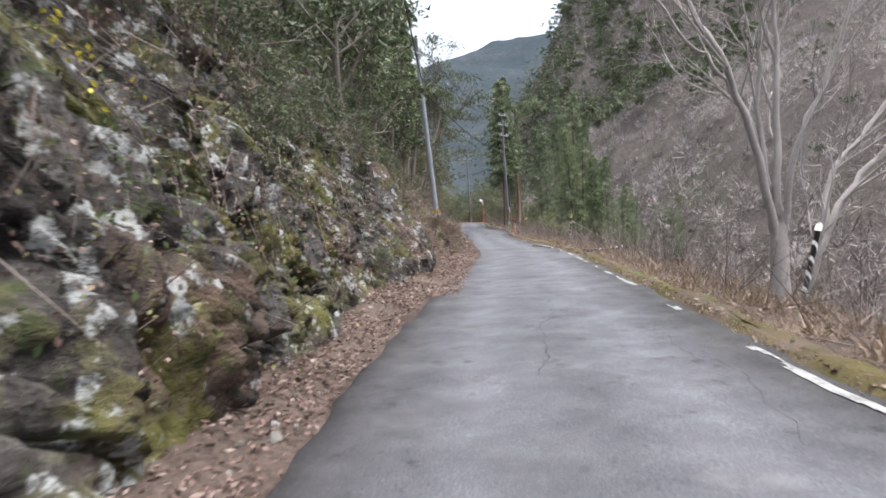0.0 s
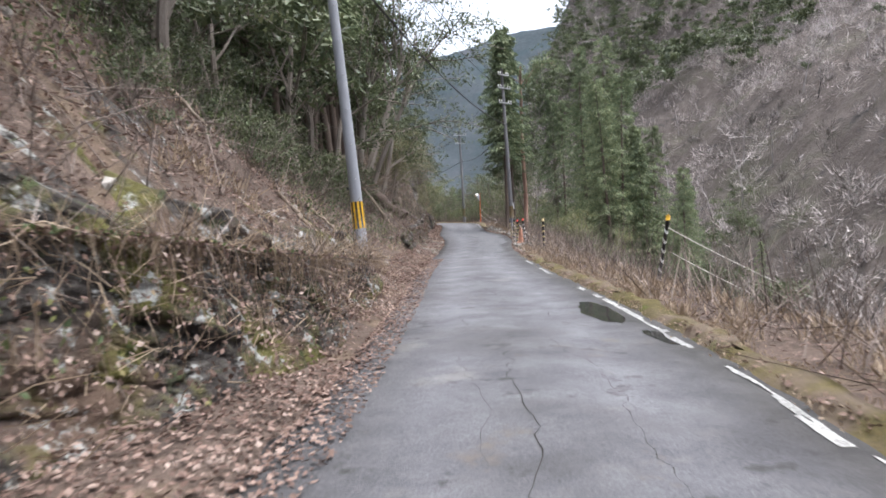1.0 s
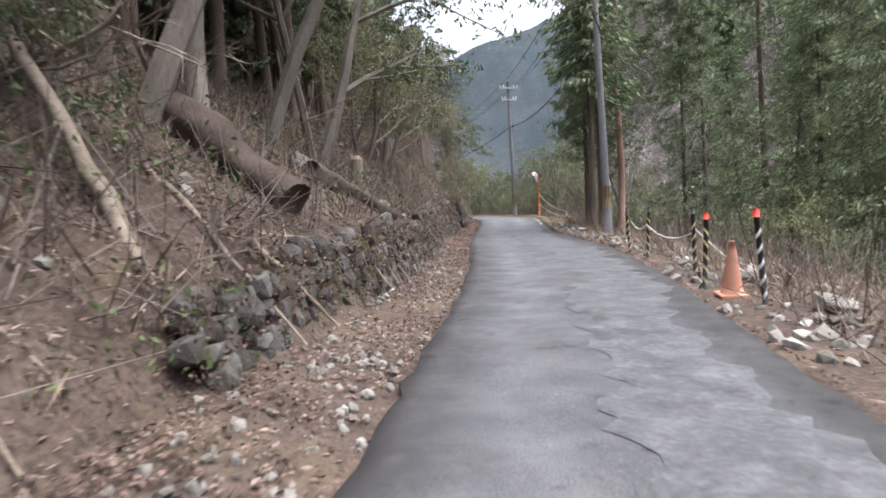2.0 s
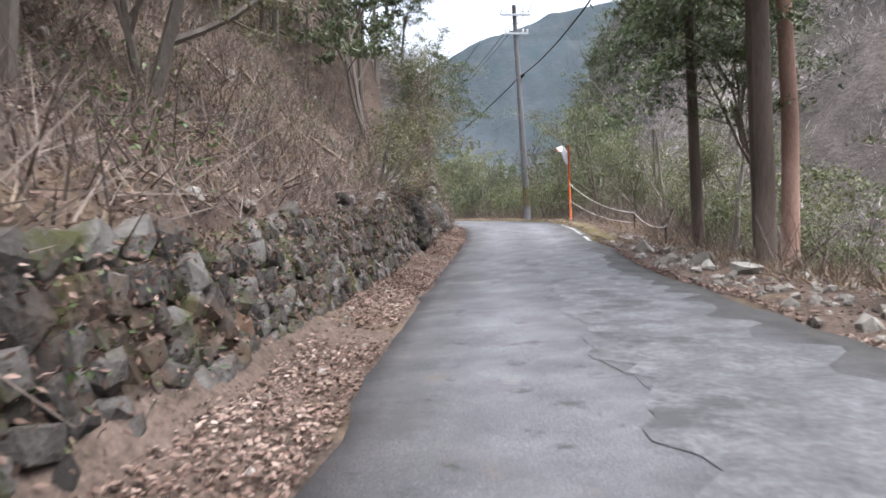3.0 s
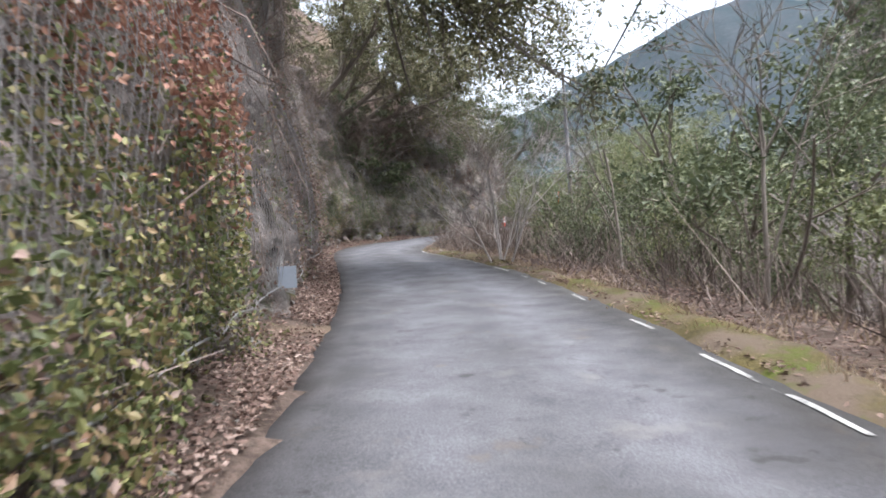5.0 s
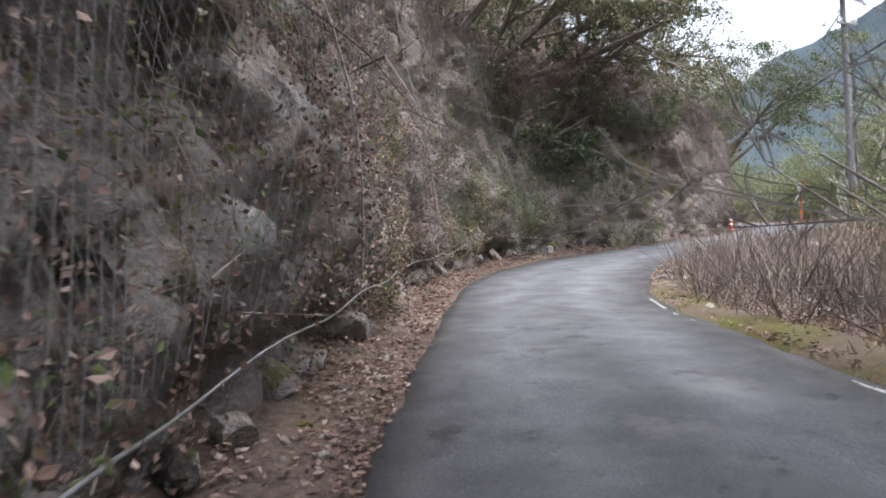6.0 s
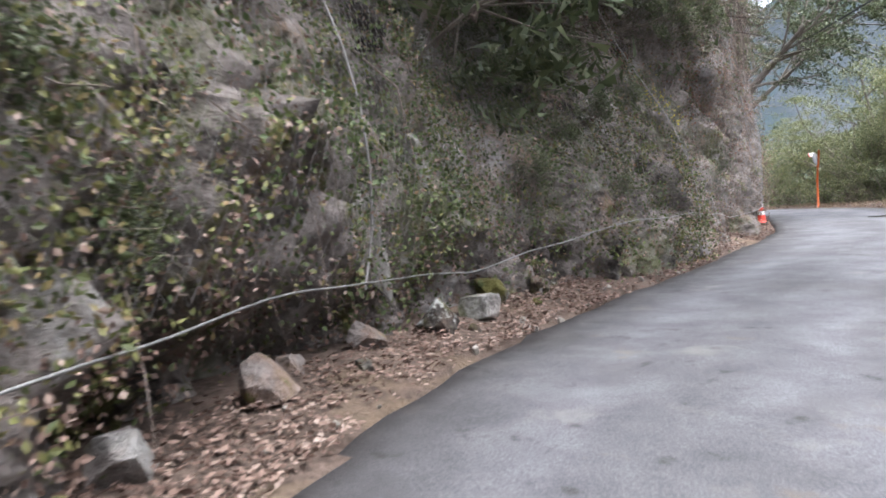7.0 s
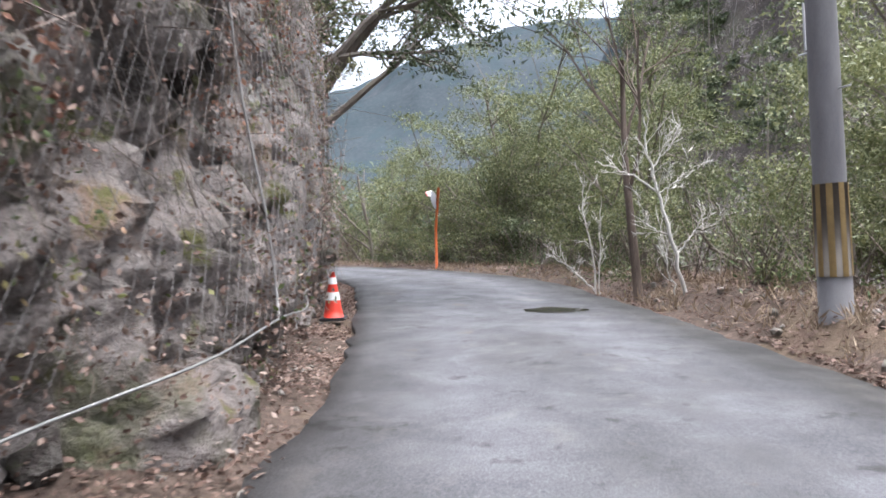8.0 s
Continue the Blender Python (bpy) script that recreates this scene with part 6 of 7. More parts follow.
def stems(sh, p, r, ln, thick, lift, bent=True):
    n = len(p)
    d = rand_dirs(n, r, lift * 3)
    k = ln * r.uniform(0.35, 1.2, (n, 1))
    mid = p + d * k * 0.5 + r.normal(size=(n, 3)) * k * 0.08
    end = p + d * k + r.normal(size=(n, 3)) * k * 0.2
    w = np.cross(d, rand_dirs(n, r))
    w /= np.linalg.norm(w, axis=1)[:, None]
    u = np.cross(d, w)
    rad = thick * r.uniform(0.5, 1.6, (n, 1))
    rings = []
    for q, f in ((p, 1.0), (mid, 0.75), (end, 0.3)) if bent else ((p, 1.0), (end, 0.3)):
        rings += [q + w * rad * f, q + (-0.5 * w + 0.87 * u) * rad * f, q + (-0.5 * w - 0.87 * u) * rad * f]
    v = np.stack(rings, 1).reshape(-1, 3)
    base = np.arange(n)[:, None] * len(rings)
    faces = []
    for s in (0, 3) if bent else (0,):
        for i in range(3):
            j = (i + 1) % 3
            faces.append(base + np.array([[s + i, s + j, s + 3 + j, s + 3 + i]]))
    sh.add(v, np.concatenate(faces))


sh = Shape()
for args in ((5500, -6, 48, -7, -1.6, 1, 1.0), (7500, 44, 84, -7, -1.3, 2, 0.8), (4500, 60, 82, -6, -1.3, 8, 0.5), (9500, -6, 60, 0.45, 5.0, 3, 1.0, 0.006, 0.45), (1800, 60, 84, 1.4, 6.0, 4, 1.2, 0.008, 0.6), (7000, 82, 118, 0.8, 6.0, 5, 1.2, 0.007, 0.6),
             (6500, 112, 131, 0.35, 4.0, 6, 0.7, 0.006, 0.4), (1600, 130, 162, 1.2, 5.0, 7, 1.3, 0.009, 0.6)):
    t = twig_heap(*args)
    sh.add(np.concatenate(t.v), np.array(t.f))
stuff("bare_brush", sh, TWIG, "tangle of thin bare brown stems on bank and slope", "brush")

# small stones over banks and verge
sh = Shape()
r = np.random.default_rng(15)
HULLS = [stone_mesh("pebble", 90 + k, PALE, 0, 0.8) for k in range(5)]
hull_data = [(np.array([p.co for p in me.vertices]), np.array([tuple(p.vertices) for p in me.polygons])) for me in HULLS]
for n, s0, s1, l0, l1, big in ((500, 20, 84, -6, -1.0, 0.26), (800, 43, 61, -1.3, -0.05, 0.13), (150, 60, 84, -1.3, -0.1, 0.11), (160, -6, 44, -1.3, -0.1, 0.1), (700, 42, 80, 0.1, 2.0, 0.25), (160, 84, 150, -0.6, 0.0, 0.12), (150, 112, 131, 0.2, 2.5, 0.3), (200, 130, 150, 0.1, 1.5, 0.15)):
    for p in slope_scatter(n, s0, s1, l0, l1, r):
        v, f = hull_data[int(r.integers(0, 5))]
        k = big * r.uniform(0.25, 1.0) ** 1.6
        rot = np.array(Euler(r.uniform(0, 6.28, 3)).to_matrix())
        sh.add((v * k * r.uniform(0.7, 1.2, 3)) @ rot.T + p, f)
stuff("scree", sh, PALE, "loose stones scattered over bank and verge", "loose stones")

# small green plants along the banks
sh = Shape()
r = np.random.default_rng(77)
for s0, s1, l0, l1, n in ((-4, 20, -4.5, -1.6, 60), (20, 46, -7, -1.4, 110), (46, 84, -6, -1.5, 110), (-4, 45, 2.0, 5.0, 20), (86, 118, 1.6, 4, 40), (130, 165, 0.8, 4.5, 90)):
    p = np.repeat(slope_scatter(n, s0, s1, l0, l1, r), 60, 0)
    p = p + r.normal(size=p.shape) * (0.28, 0.28, 0.16) + (0, 0, 0.2)
    a, b = leaf_axes(len(p), 0.042, r, 0.4)
    sh.cards(p, a, b)
stuff("undergrowth", sh, FERN, "small green leafy plants scattered on the banks", "undergrowth")


# plants on the rock faces
def on_face(n, s0, s1, h0, h1, r, clump=0, off=0.05):
    s = r.uniform(s0, s1, n)
    h = r.uniform(h0, h1, n)
    if clump:
        k = max(n // clump, 1)
        cs, ch = r.uniform(s0, s1, k), r.uniform(h0, h1, k)
        w = r.integers(0, k, n)
        s, h = cs[w] + r.normal(size=n) * 0.35, np.clip(ch[w] + r.normal(size=n) * 0.3, 0.05, None)
    h = np.minimum(h, np.interp(s, S, FACE))
    p, nl = face_points(s, h)
    p[:, :2] -= nl * (off + 0.3 * r.random((n, 1)) ** 2)
    return p


def face_leaves(name, rows, mat, label, category, seed):
    r = np.random.default_rng(seed)
    sh = Shape()
    for n, s0, s1, h0, h1, size, clump in rows:
        p = on_face(n, s0, s1, h0, h1, r, clump)
        a, b = leaf_axes(n, size * (0.7 if mat is LITTER else 0.78), r, 0.2, 0.6)
        sh.cards(p, a, b)
    return stuff(name, sh, mat, label, category)


face_leaves("ivy", ((9000, 92.5, 96.2, 0.1, 2.0, 0.034, 70), (4200, 95.8, 98.6, 0.05, 1.1, 0.034, 70), (1500, 89.5, 93, 0.2, 3.0, 0.034, 60), (3200, 86, 112, 0.5, 5, 0.034, 40), (3600, 111, 126, 0.3, 4.0, 0.034, 60), (5200, 92.5, 97.5, 0.1, 2.3, 0.034, 60), (4200, 118.8, 121.2, 0.7, 2.7, 0.036, 50), (4500, 122, 132, 0.1, 3.6, 0.04, 60), (3600, -6, 26, 0.4, 4.4, 0.034, 50), (3000, 126, 142, 0.3, 5.5, 0.036, 50)), IVY, "yellow and green ivy leaves clinging to the rock", "ivy", 1)
face_leaves("russet_shrub", ((9000, 94.9, 99.4, 1.9, 3.5, 0.036, 130), (1500, 98, 103, 3.0, 5.5, 0.036, 100), (1200, 86, 92, 3, 7, 0.036, 60), (2200, 131, 140, 2.0, 5.8, 0.036, 50)), RUSSET, "russet dead leaves hanging on twigs of the cliff", "shrub", 2)
face_leaves("rock_ferns", ((3000, 108, 128, 0.6, 6.5, 0.036, 60), (6500, -6, 31, 1.4, 4.5, 0.036, 70), (2600, 78, 110, 0.5, 6.5, 0.036, 60), (3500, 77, 88, 0.4, 4.2, 0.034, 60), (3500, 118, 128, 0.6, 6.5, 0.032, 50), (5000, 123, 134, 0.8, 4.0, 0.03, 30), (9000, 121.5, 131.5, 0.3, 5.0, 0.042, 70), (3000, 127, 139, 0.4, 6.8, 0.032, 60)), FERN, "green ferns growing from cracks in the rock", "fern", 3)
face_leaves("face_litter", ((46000, 78, 148, 0.1, 7.3, 0.036, 60), (9000, -6, 33, 0.1, 4.3, 0.036, 60), (14000, 16, 34, 0.1, 2.6, 0.038, 0), (7000, 109, 122, 0.2, 3.6, 0.036, 40), (1500, 111, 119, 0.3, 2.2, 0.05, 90), (6000, 78, 148, 0.0, 1.0, 0.04, 0), (9000, 124, 146, 0.2, 7.0, 0.036, 40), (9000, 77, 89, 0.2, 4.5, 0.034, 50), (6000, 104, 126, 0.2, 5.0, 0.04, 50)), LITTER, "dead brown leaves caught on ledges of the rock", "fallen leaves", 4)
face_leaves("yellow_plant", ((260, 132.0, 132.8, 2.6, 3.2, 0.04, 260), (160, 113.2, 113.6, 2.2, 2.6, 0.035, 160), (60, 3, 4.2, 2.6, 3.2, 0.04, 60)), YLEAF, "small bright yellow leafy plant on the rock", "plant", 5)


def hanging(sh, p, r, ln, thick):
    """Thin dead stems hanging down in front of the rock."""
    n = len(p)
    k = ln * r.uniform(0.3, 1.2, (n, 1))
    end = p + np.array([0, 0, -1.0]) * k + r.normal(size=(n, 3)) * k * 0.16
    mid = (p + end) / 2 + r.normal(size=(n, 3)) * k * 0.07
    t = Shape()
    w = rand_dirs(n, r) * thick
    w[:, 2] = 0
    u = np.cross(w, (0, 0, 1.0))
    rings = []
    for q, f in ((p, 1.0), (mid, 0.8), (end, 0.3)):
        rings += [q + w * f, q + (-0.5 * w + 0.87 * u) * f, q + (-0.5 * w - 0.87 * u) * f]
    base = np.arange(n)[:, None] * 9
    faces = [base + np.array([[a + i, a + (i + 1) % 3, a + 3 + (i + 1) % 3, a + 3 + i]]) for a in (0, 3) for i in range(3)]
    sh.add(np.stack(rings, 1).reshape(-1, 3), np.concatenate(faces))


r = np.random.default_rng(8)
sh = Shape()
stems(sh, on_face(3600, 78, 150, 0.4, 7.3, r), r, 0.6, 0.004, 0.1, False)
stems(sh, on_face(1500, -6, 33, 0.4, 4.3, r), r, 0.6, 0.005, 0.2, False)
stems(sh, on_face(700, 82, 140, 3.0, 7.3, r), r, 1.6, 0.011, 0.1)
stems(sh, on_face(1500, 84, 146, 6.6, 7.5, r), r, 1.5, 0.009, 0.15)
hanging(sh, on_face(1500, 84, 146, 6.6, 7.5, r, 0, 0.1), r, 2.0, 0.007)
hanging(sh, on_face(3200, 86, 145, 1.0, 7.4, r, 0, 0.06), r, 0.8, 0.004)
hanging(sh, on_face(900, 126, 145, 0.8, 7.0, r, 0, 0.06), r, 0.8, 0.004)
hanging(sh, on_face(700, -6, 30, 1.5, 4.4, r, 0, 0.06), r, 0.7, 0.005)
fronds = Shape()
stems(fronds, on_face(1900, 19, 34, 0.2, 3.2, r), r, 0.42, 0.0045, 0.1)
stems(fronds, on_face(500, 77, 90, 2.0, 5.0, r), r, 0.45, 0.0045, 0.1)
hanging(fronds, on_face(1200, 19, 34, 0.6, 3.2, r, 0, 0.06), r, 0.5, 0.005)
stuff("dry_fronds", fronds, STRAW, "dry brown grass and fronds hanging on the bank", "dry plants")
roots = Shape()
hanging(roots, on_face(22, 88.6, 91.2, 2.4, 4.6, r, 0, 0.1), r, 2.0, 0.01)
stuff("hanging_roots", roots, PALEBARK, "pale bare roots hanging down the netted rock", "roots")
stuff("dry_vines", sh, TWIG, "dry grey vines and twigs hanging over the rock", "vines")

# wire netting over the cliff, with its bottom cable: it rests on the most forward points of the rock
NS, NH = np.arange(84, 146, 0.25), np.arange(0.25, 8.0, 0.25)
gs, gh = np.meshgrid(NS, NH, indexing="ij")
pts, nl = face_points(gs.ravel(), gh.ravel())
edge = np.stack([np.interp(gs.ravel(), S, EL[:, 0]), np.interp(gs.ravel(), S, EL[:, 1])], 1)
depth = ((pts[:, :2] - edge) * nl).sum(1).reshape(gs.shape)
for _ in range(2):
    pad = np.pad(depth, 1, mode="edge")
    depth = np.min([pad[a:a + gs.shape[0], b:b + gs.shape[1]] for a in range(3) for b in range(3)], 0)
for _ in range(4):
    pad = np.pad(depth, 1, mode="edge")
    depth = np.mean([pad[a:a + gs.shape[0], b:b + gs.shape[1]] for a in range(3) for b in range(3)], 0)


def net_points(s, h, out=0.03):
    fs, fh = np.clip((s - NS[0]) / 0.25, 0, len(NS) - 1.001), np.clip((h - NH[0]) / 0.25, 0, len(NH) - 1.001)
    i, j = fs.astype(int), fh.astype(int)
    a, b = fs - i, fh - j
    d = depth[i, j] * (1 - a) * (1 - b) + depth[i + 1, j] * a * (1 - b) + depth[i, j + 1] * (1 - a) * b + depth[i + 1, j + 1] * a * b - out
    x = np.interp(s, S, EL[:, 0]) + d * np.interp(s, S, NL[:, 0])
    y = np.interp(s, S, EL[:, 1]) + d * np.interp(s, S, NL[:, 1])
    return np.stack([x, y, np.interp(s, S, Z) + h], 1)


def cable_height(s):
    """Height of the netting's lower edge: it sags between its pins."""
    return np.interp(s, [87, 101, 108, 113.5, 116, 118, 120.5, 123, 125, 127.5, 130, 134, 143], [0.65, 0.62, 0.72, 0.78, 0.76, 0.71, 0.9, 0.95, 0.86, 0.98, 0.86, 0.68, 0.62]) + 0.025 * np.sin(s * 2.9)


def net(s0, s1, h0, pitch, thick):
    sh = Shape()
    step = 0.3
    for way in (-1, 1):
        for k in np.arange(s0 - 4, s1 + 4, pitch):
            top = float(np.interp(k, S, FACE))
            hs = np.arange(float(cable_height(k)) + h0, top, step)
            ss = k + way * 0.55 * (hs - hs[0])
            ok = (ss > s0) & (ss < s1)
            if ok.sum() < 3:
                continue
            sh.tube(net_points(ss[ok], hs[ok]), thick, 3, False)
    return sh


net_thing = thing("rockfall_netting", "grey wire rockfall netting draped over the cliff with a bottom cable", "netting")
for s0, s1, pitch, thick in ((87.5, 106, 0.095, 0.0028), (106, 124.5, 0.13, 0.002), (124.5, 143, 0.13, 0.002)):
    part("wire_mesh", net(s0, s1, 0.0, pitch, thick), WIRE, net_thing, "diamond wire mesh")
for s0, s1 in ((87.5, 143),):
    ss = np.arange(s0, s1, 0.25)
    hang = cable_height(ss)
    inset = ((net_points(ss, hang)[:, :2] - np.stack([np.interp(ss, S, EL[:, k]) for k in (0, 1)], 1)) * np.stack([np.interp(ss, S, NL[:, k]) for k in (0, 1)], 1)).sum(1)
    hang = hang - 0.42 * np.clip(inset - 0.3, 0, 0.6)
    part("bottom_cable", Shape().tube(net_points(ss, hang, 0.06), 0.0085, 6), STEELROPE, net_thing, "taut steel cable", True)
for s in (88, 93, 99, 105, 111, 117, 123, 131, 137):
    hs = np.linspace(0.7, min(7.0, float(np.interp(s, S, FACE))), 14)
    part("hanging_cable", Shape().tube(net_points(np.full(14, float(s)), hs, 0.05), 0.011, 5), WIRE, net_thing, smoothed=True)
tag = thing("small_sign", "small blank grey plate wired to the rock netting", "sign")
q = net_points(np.array([100.6]), np.array([0.5]), 0.1)[0]
out = -np.array([np.interp(100.6, S, NL[:, 0]), np.interp(100.6, S, NL[:, 1]), 0])
v = [q + out * u + np.array([0, 0, w]) for u in (-0.1, 0.12) for w in (0, 0.26)]
n = np.cross(v[1] - v[0], v[2] - v[0])
n = n / np.linalg.norm(n) * 0.012
part("plate", Shape().add(np.array(v + [p + n for p in v]), [(0, 1, 3, 2), (4, 6, 7, 5), (0, 4, 5, 1), (2, 3, 7, 6), (0, 2, 6, 4), (1, 5, 7, 3)]), SIGNG, tag, "blank grey plate")

# stones and outcrops at the foot of the cliff
SMALLSTONES = [stone_mesh("boulder", 160 + k, (CLIFF, ROCK, CLIFF)[k % 3], 4, 0.95) for k in range(6)]
g = np.random.default_rng(61)
for k in range(110):
    s = 87.5 + 56 * (k + g.uniform(0, 0.8)) / 110
    low = k % 3 == 0
    x, y = side_point(s, -(g.uniform(0.4, 0.62) if low else g.uniform(0.68, 1.0)))
    size = g.uniform(0.12, 0.24) if low else g.uniform(0.32, 0.62)
    ob = new("boulder", SMALLSTONES[1 + 3 * int(g.integers(0, 2)) if low else int(g.integers(0, 6))])
    ob.matrix_basis = pose(x, y, gz(x, y) + size * (0.02 if low else 0.18), *g.uniform(-30, 30, 2), g.uniform(0, 360)) @ Matrix.Diagonal((size, size * g.uniform(0.7, 1.3), size, 1))
    tagged(ob, "mossy grey stone set in the foot of the cliff", "boulder", "stones at the cliff foot")
for s, h, size, tall, k in ((84.0, 1.0, 1.7, 3.0, 0), (85.4, 2.1, 1.2, 1.9, 2), (82.5, 0.6, 1.2, 1.5, 1), (82.0, 2.0, 0.8, 1.1, 10), (86.0, 1.1, 0.9, 1.5, 11), (86.6, 0.5, 0.9, 1.4, 3), (134.6, 1.7, 1.1, 2.3, 4), (133.4, 2.3, 0.8, 1.5, 5), (136.0, 1.0, 0.8, 1.3, 6), (115.6, 0.35, 0.5, 0.5, 7), (121.6, 1.6, 0.8, 1.4, 8), (112.6, 2.4, 0.9, 1.5, 9), (123.5, 1.15, 1.0, 1.7, 12), (124.6, 1.5, 0.8, 1.4, 13), (122.6, 0.15, 0.6, 0.5, 14), (123.15, 0.2, 0.5, 0.6, 15), (125.6, 1.6, 0.7, 1.5, 16), (116.6, 0.3, 0.6, 0.6, 17)):
    q, nl = face_points(np.array([s]), np.array([h]))
    ob = new("rock_outcrop", stone_mesh("rock_outcrop", 140 + k, OUTCROP, 5, 1.0))
    ob.matrix_basis = pose(q[0][0] + nl[0][0] * 0.22, q[0][1] + nl[0][1] * 0.22, q[0][2], 8, -12, 30 * k) @ Matrix.Diagonal((size * 0.8, size, tall, 1))
    tagged(ob, "big smooth pale grey rock standing out of the bank", "rock", "pale outcrops")

# far woods
r = np.random.default_rng(99)
sh = Shape()
N = 800
x, y = 14 + 140 * r.random(N) ** 1.2, r.uniform(-20, 330, N)
z, dl, dr, s = ground(x, y)
ok = (dr > 13) & (z > -4)
for px, py, pz in np.stack([x, y, z], 1)[ok]:
    hgt = r.uniform(3.0, 7.0)
    base = np.array([px, py, pz])
    lean = r.normal(size=3) * (1.0, 1.0, 0)
    mid = base + lean * 0.4 + (0, 0, hgt * 0.45) + r.normal(size=3) * 0.3
    top = base + lean + (0, 0, hgt)
    sh.tube([base - (0, 0, 0.4), mid, top], [0.085, 0.06, 0.015], 3, False)
    for k in range(6):
        f = r.uniform(0.3, 1.0)
        a = base + (mid - base) * f * 2 if f < 0.5 else mid + (top - mid) * (f * 2 - 1)
        b = a + rand_dirs(1, r, 0.5)[0] * hgt * r.uniform(0.2, 0.45)
        sh.tube([a, (a + b) / 2 + r.normal(size=3) * 0.15, b], [0.035, 0.025, 0.01], 3, False)
stuff("bare_hillside_wood", sh, GREYTWIG, "grey leafless trees covering the hillside across the valley", "wood")
sh = Shape()
x, y = 11 + 120 * r.random(6400) ** 1.3, r.uniform(-5, 275, 6400)
z, dl, dr, s = ground(x, y)
p = np.stack([x, y, z], 1)[dr > 9]
big = r.uniform(0.25, 1.0, (len(p), 1)) ** 1.4 * 2.6
p = p + np.concatenate([0 * big, 0 * big, 0.75 * big], 1)
per = 56
c = np.repeat(p, per, 0) + rand_dirs(len(p) * per, r, 0.35) * np.repeat(big, per, 0) * r.uniform(0.45, 1.0, (len(p) * per, 1)) * (1, 1, 0.9)
out = c - np.repeat(p, per, 0) + (0, 0, 0.6)
out = out / np.linalg.norm(out, axis=1)[:, None] + r.normal(size=(len(c), 3)) * 0.35
wide = np.cross(out, rand_dirs(len(c), r))
wide /= np.linalg.norm(wide, axis=1)[:, None]
ln = r.uniform(0.16, 0.42, (len(c), 1))
sh.blades(c, out * ln, wide * ln * 0.13)
stuff("hillside_brush", sh, BRUSH, "grey-brown brush covering the hillside across the valley", "brush")


def copy_shape(sh, proto, name, x, y, scale, turn):
    me = [o for o in proto.children if o.name.startswith(name)][0].data
    v = np.empty(len(me.vertices) * 3)
    me.vertices.foreach_get("co", v)
    v = v.reshape(-1, 3) * scale
    c, s = math.cos(turn), math.sin(turn)
    v = np.stack([v[:, 0] * c - v[:, 1] * s + x, v[:, 0] * s + v[:, 1] * c + y, v[:, 2] + gz(x, y) - 0.3], 1)
    sh.add(v, [tuple(q.vertices) for q in me.polygons])


far_green, far_trunks = Shape(), Shape()
for k in range(190):
    way, far = radians(r.uniform(6, 17.5)), r.uniform(150, 300)
    px, py = 2 + far * math.sin(way), 10 + far * math.cos(way)
    if float(ground([px], [py])[2][0]) > 14:
        copy_shape(far_green, EGL[0], "crown", px, py, r.uniform(0.8, 1.5), r.uniform(0, 6.28))
for k in range(240):
    way, far = radians(r.uniform(14, 27)), r.uniform(110, 240)
    px, py = 2 + far * math.sin(way), 10 + far * math.cos(way)
    if float(ground([px], [py])[2][0]) > 24:
        copy_shape(far_green, EGL[k % 2], "crown", px, py, r.uniform(0.6, 1.1), r.uniform(0, 6.28))
for k in range(180):
    px, py = r.uniform(18, 110), r.uniform(30, 300)
    if float(ground([px], [py])[2][0]) > 14 and (py > 120 or k % 2 == 0):
        k, size, turn = int(r.integers(0, 2)), r.uniform(0.7, 1.3) * (1.1 if py > 150 else 0.42), r.uniform(0, 6.28)
        copy_shape(far_green, EGL[k], "crown", px, py, size, turn)
        copy_shape(far_trunks, EGL[k], "trunk", px, py, size, turn)
# bushes added under the cedars, standing in for the shade between trunks
for k in range(100):
    px, py = side_point(r.uniform(42, 84), -r.uniform(6.5, 17.0))
    copy_shape(far_green, EGL[0], "crown", px, py, r.uniform(0.3, 0.7), r.uniform(0, 6.28))
stuff("hillside_evergreens", far_green, GREEN, "dark evergreen trees and bushes dotting the slopes", "wood")
stuff("hillside_trunks", far_trunks, BARK, "thin grey trunks on the slopes", "wood")
sh, limb = Shape(), Shape()
N = 260
x, y = r.uniform(-70, 45, N), r.uniform(160, 330, N)
z, dl, dr, s = ground(x, y)
for px, py, pz in np.stack([x, y, z], 1)[(dl > 6) | (dr > 9)]:
    hgt = r.uniform(8, 15)
    limb.tube([(px, py, pz - 0.5), (px + r.normal() * 0.3, py, pz + hgt * 0.8)], [0.16, 0.05], 4, False)
    k = 22
    c = np.array([px, py, pz + hgt * 0.62]) + r.normal(size=(k, 3)) * (hgt * 0.17, hgt * 0.17, hgt * 0.19)
    c = np.repeat(c, 13, 0) + r.normal(size=(k * 13, 3)) * (0.5, 0.5, 0.3)
    a, b = leaf_axes(len(c), 0.34, r, 0.2)
    sh.blades(c, a, b * 1.2)
wood = stuff("valley_wood", sh, GREEN, "green mixed wood filling the valley ahead", "wood")
stuff("valley_trunks", limb, BARK, "thin grey trunks in the valley wood", "wood")
place_protos(CDL + BUSHO + EGO + EG + EGL + EGF + BUSH + CD)

# ---- rubble retaining wall ----
wall = tagged(part("retaining_wall", Shape().add([(0, 0, -5), (0.01, 0, -5), (0, 0.01, -5)], [(0, 1, 2)]), SOIL), "dry rubble stone retaining wall topped by leaf litter", "retaining wall", kind="structure")
STONES = [stone_mesh("stone", 20 + k, STONE, 0, 0.9) for k in range(7)]


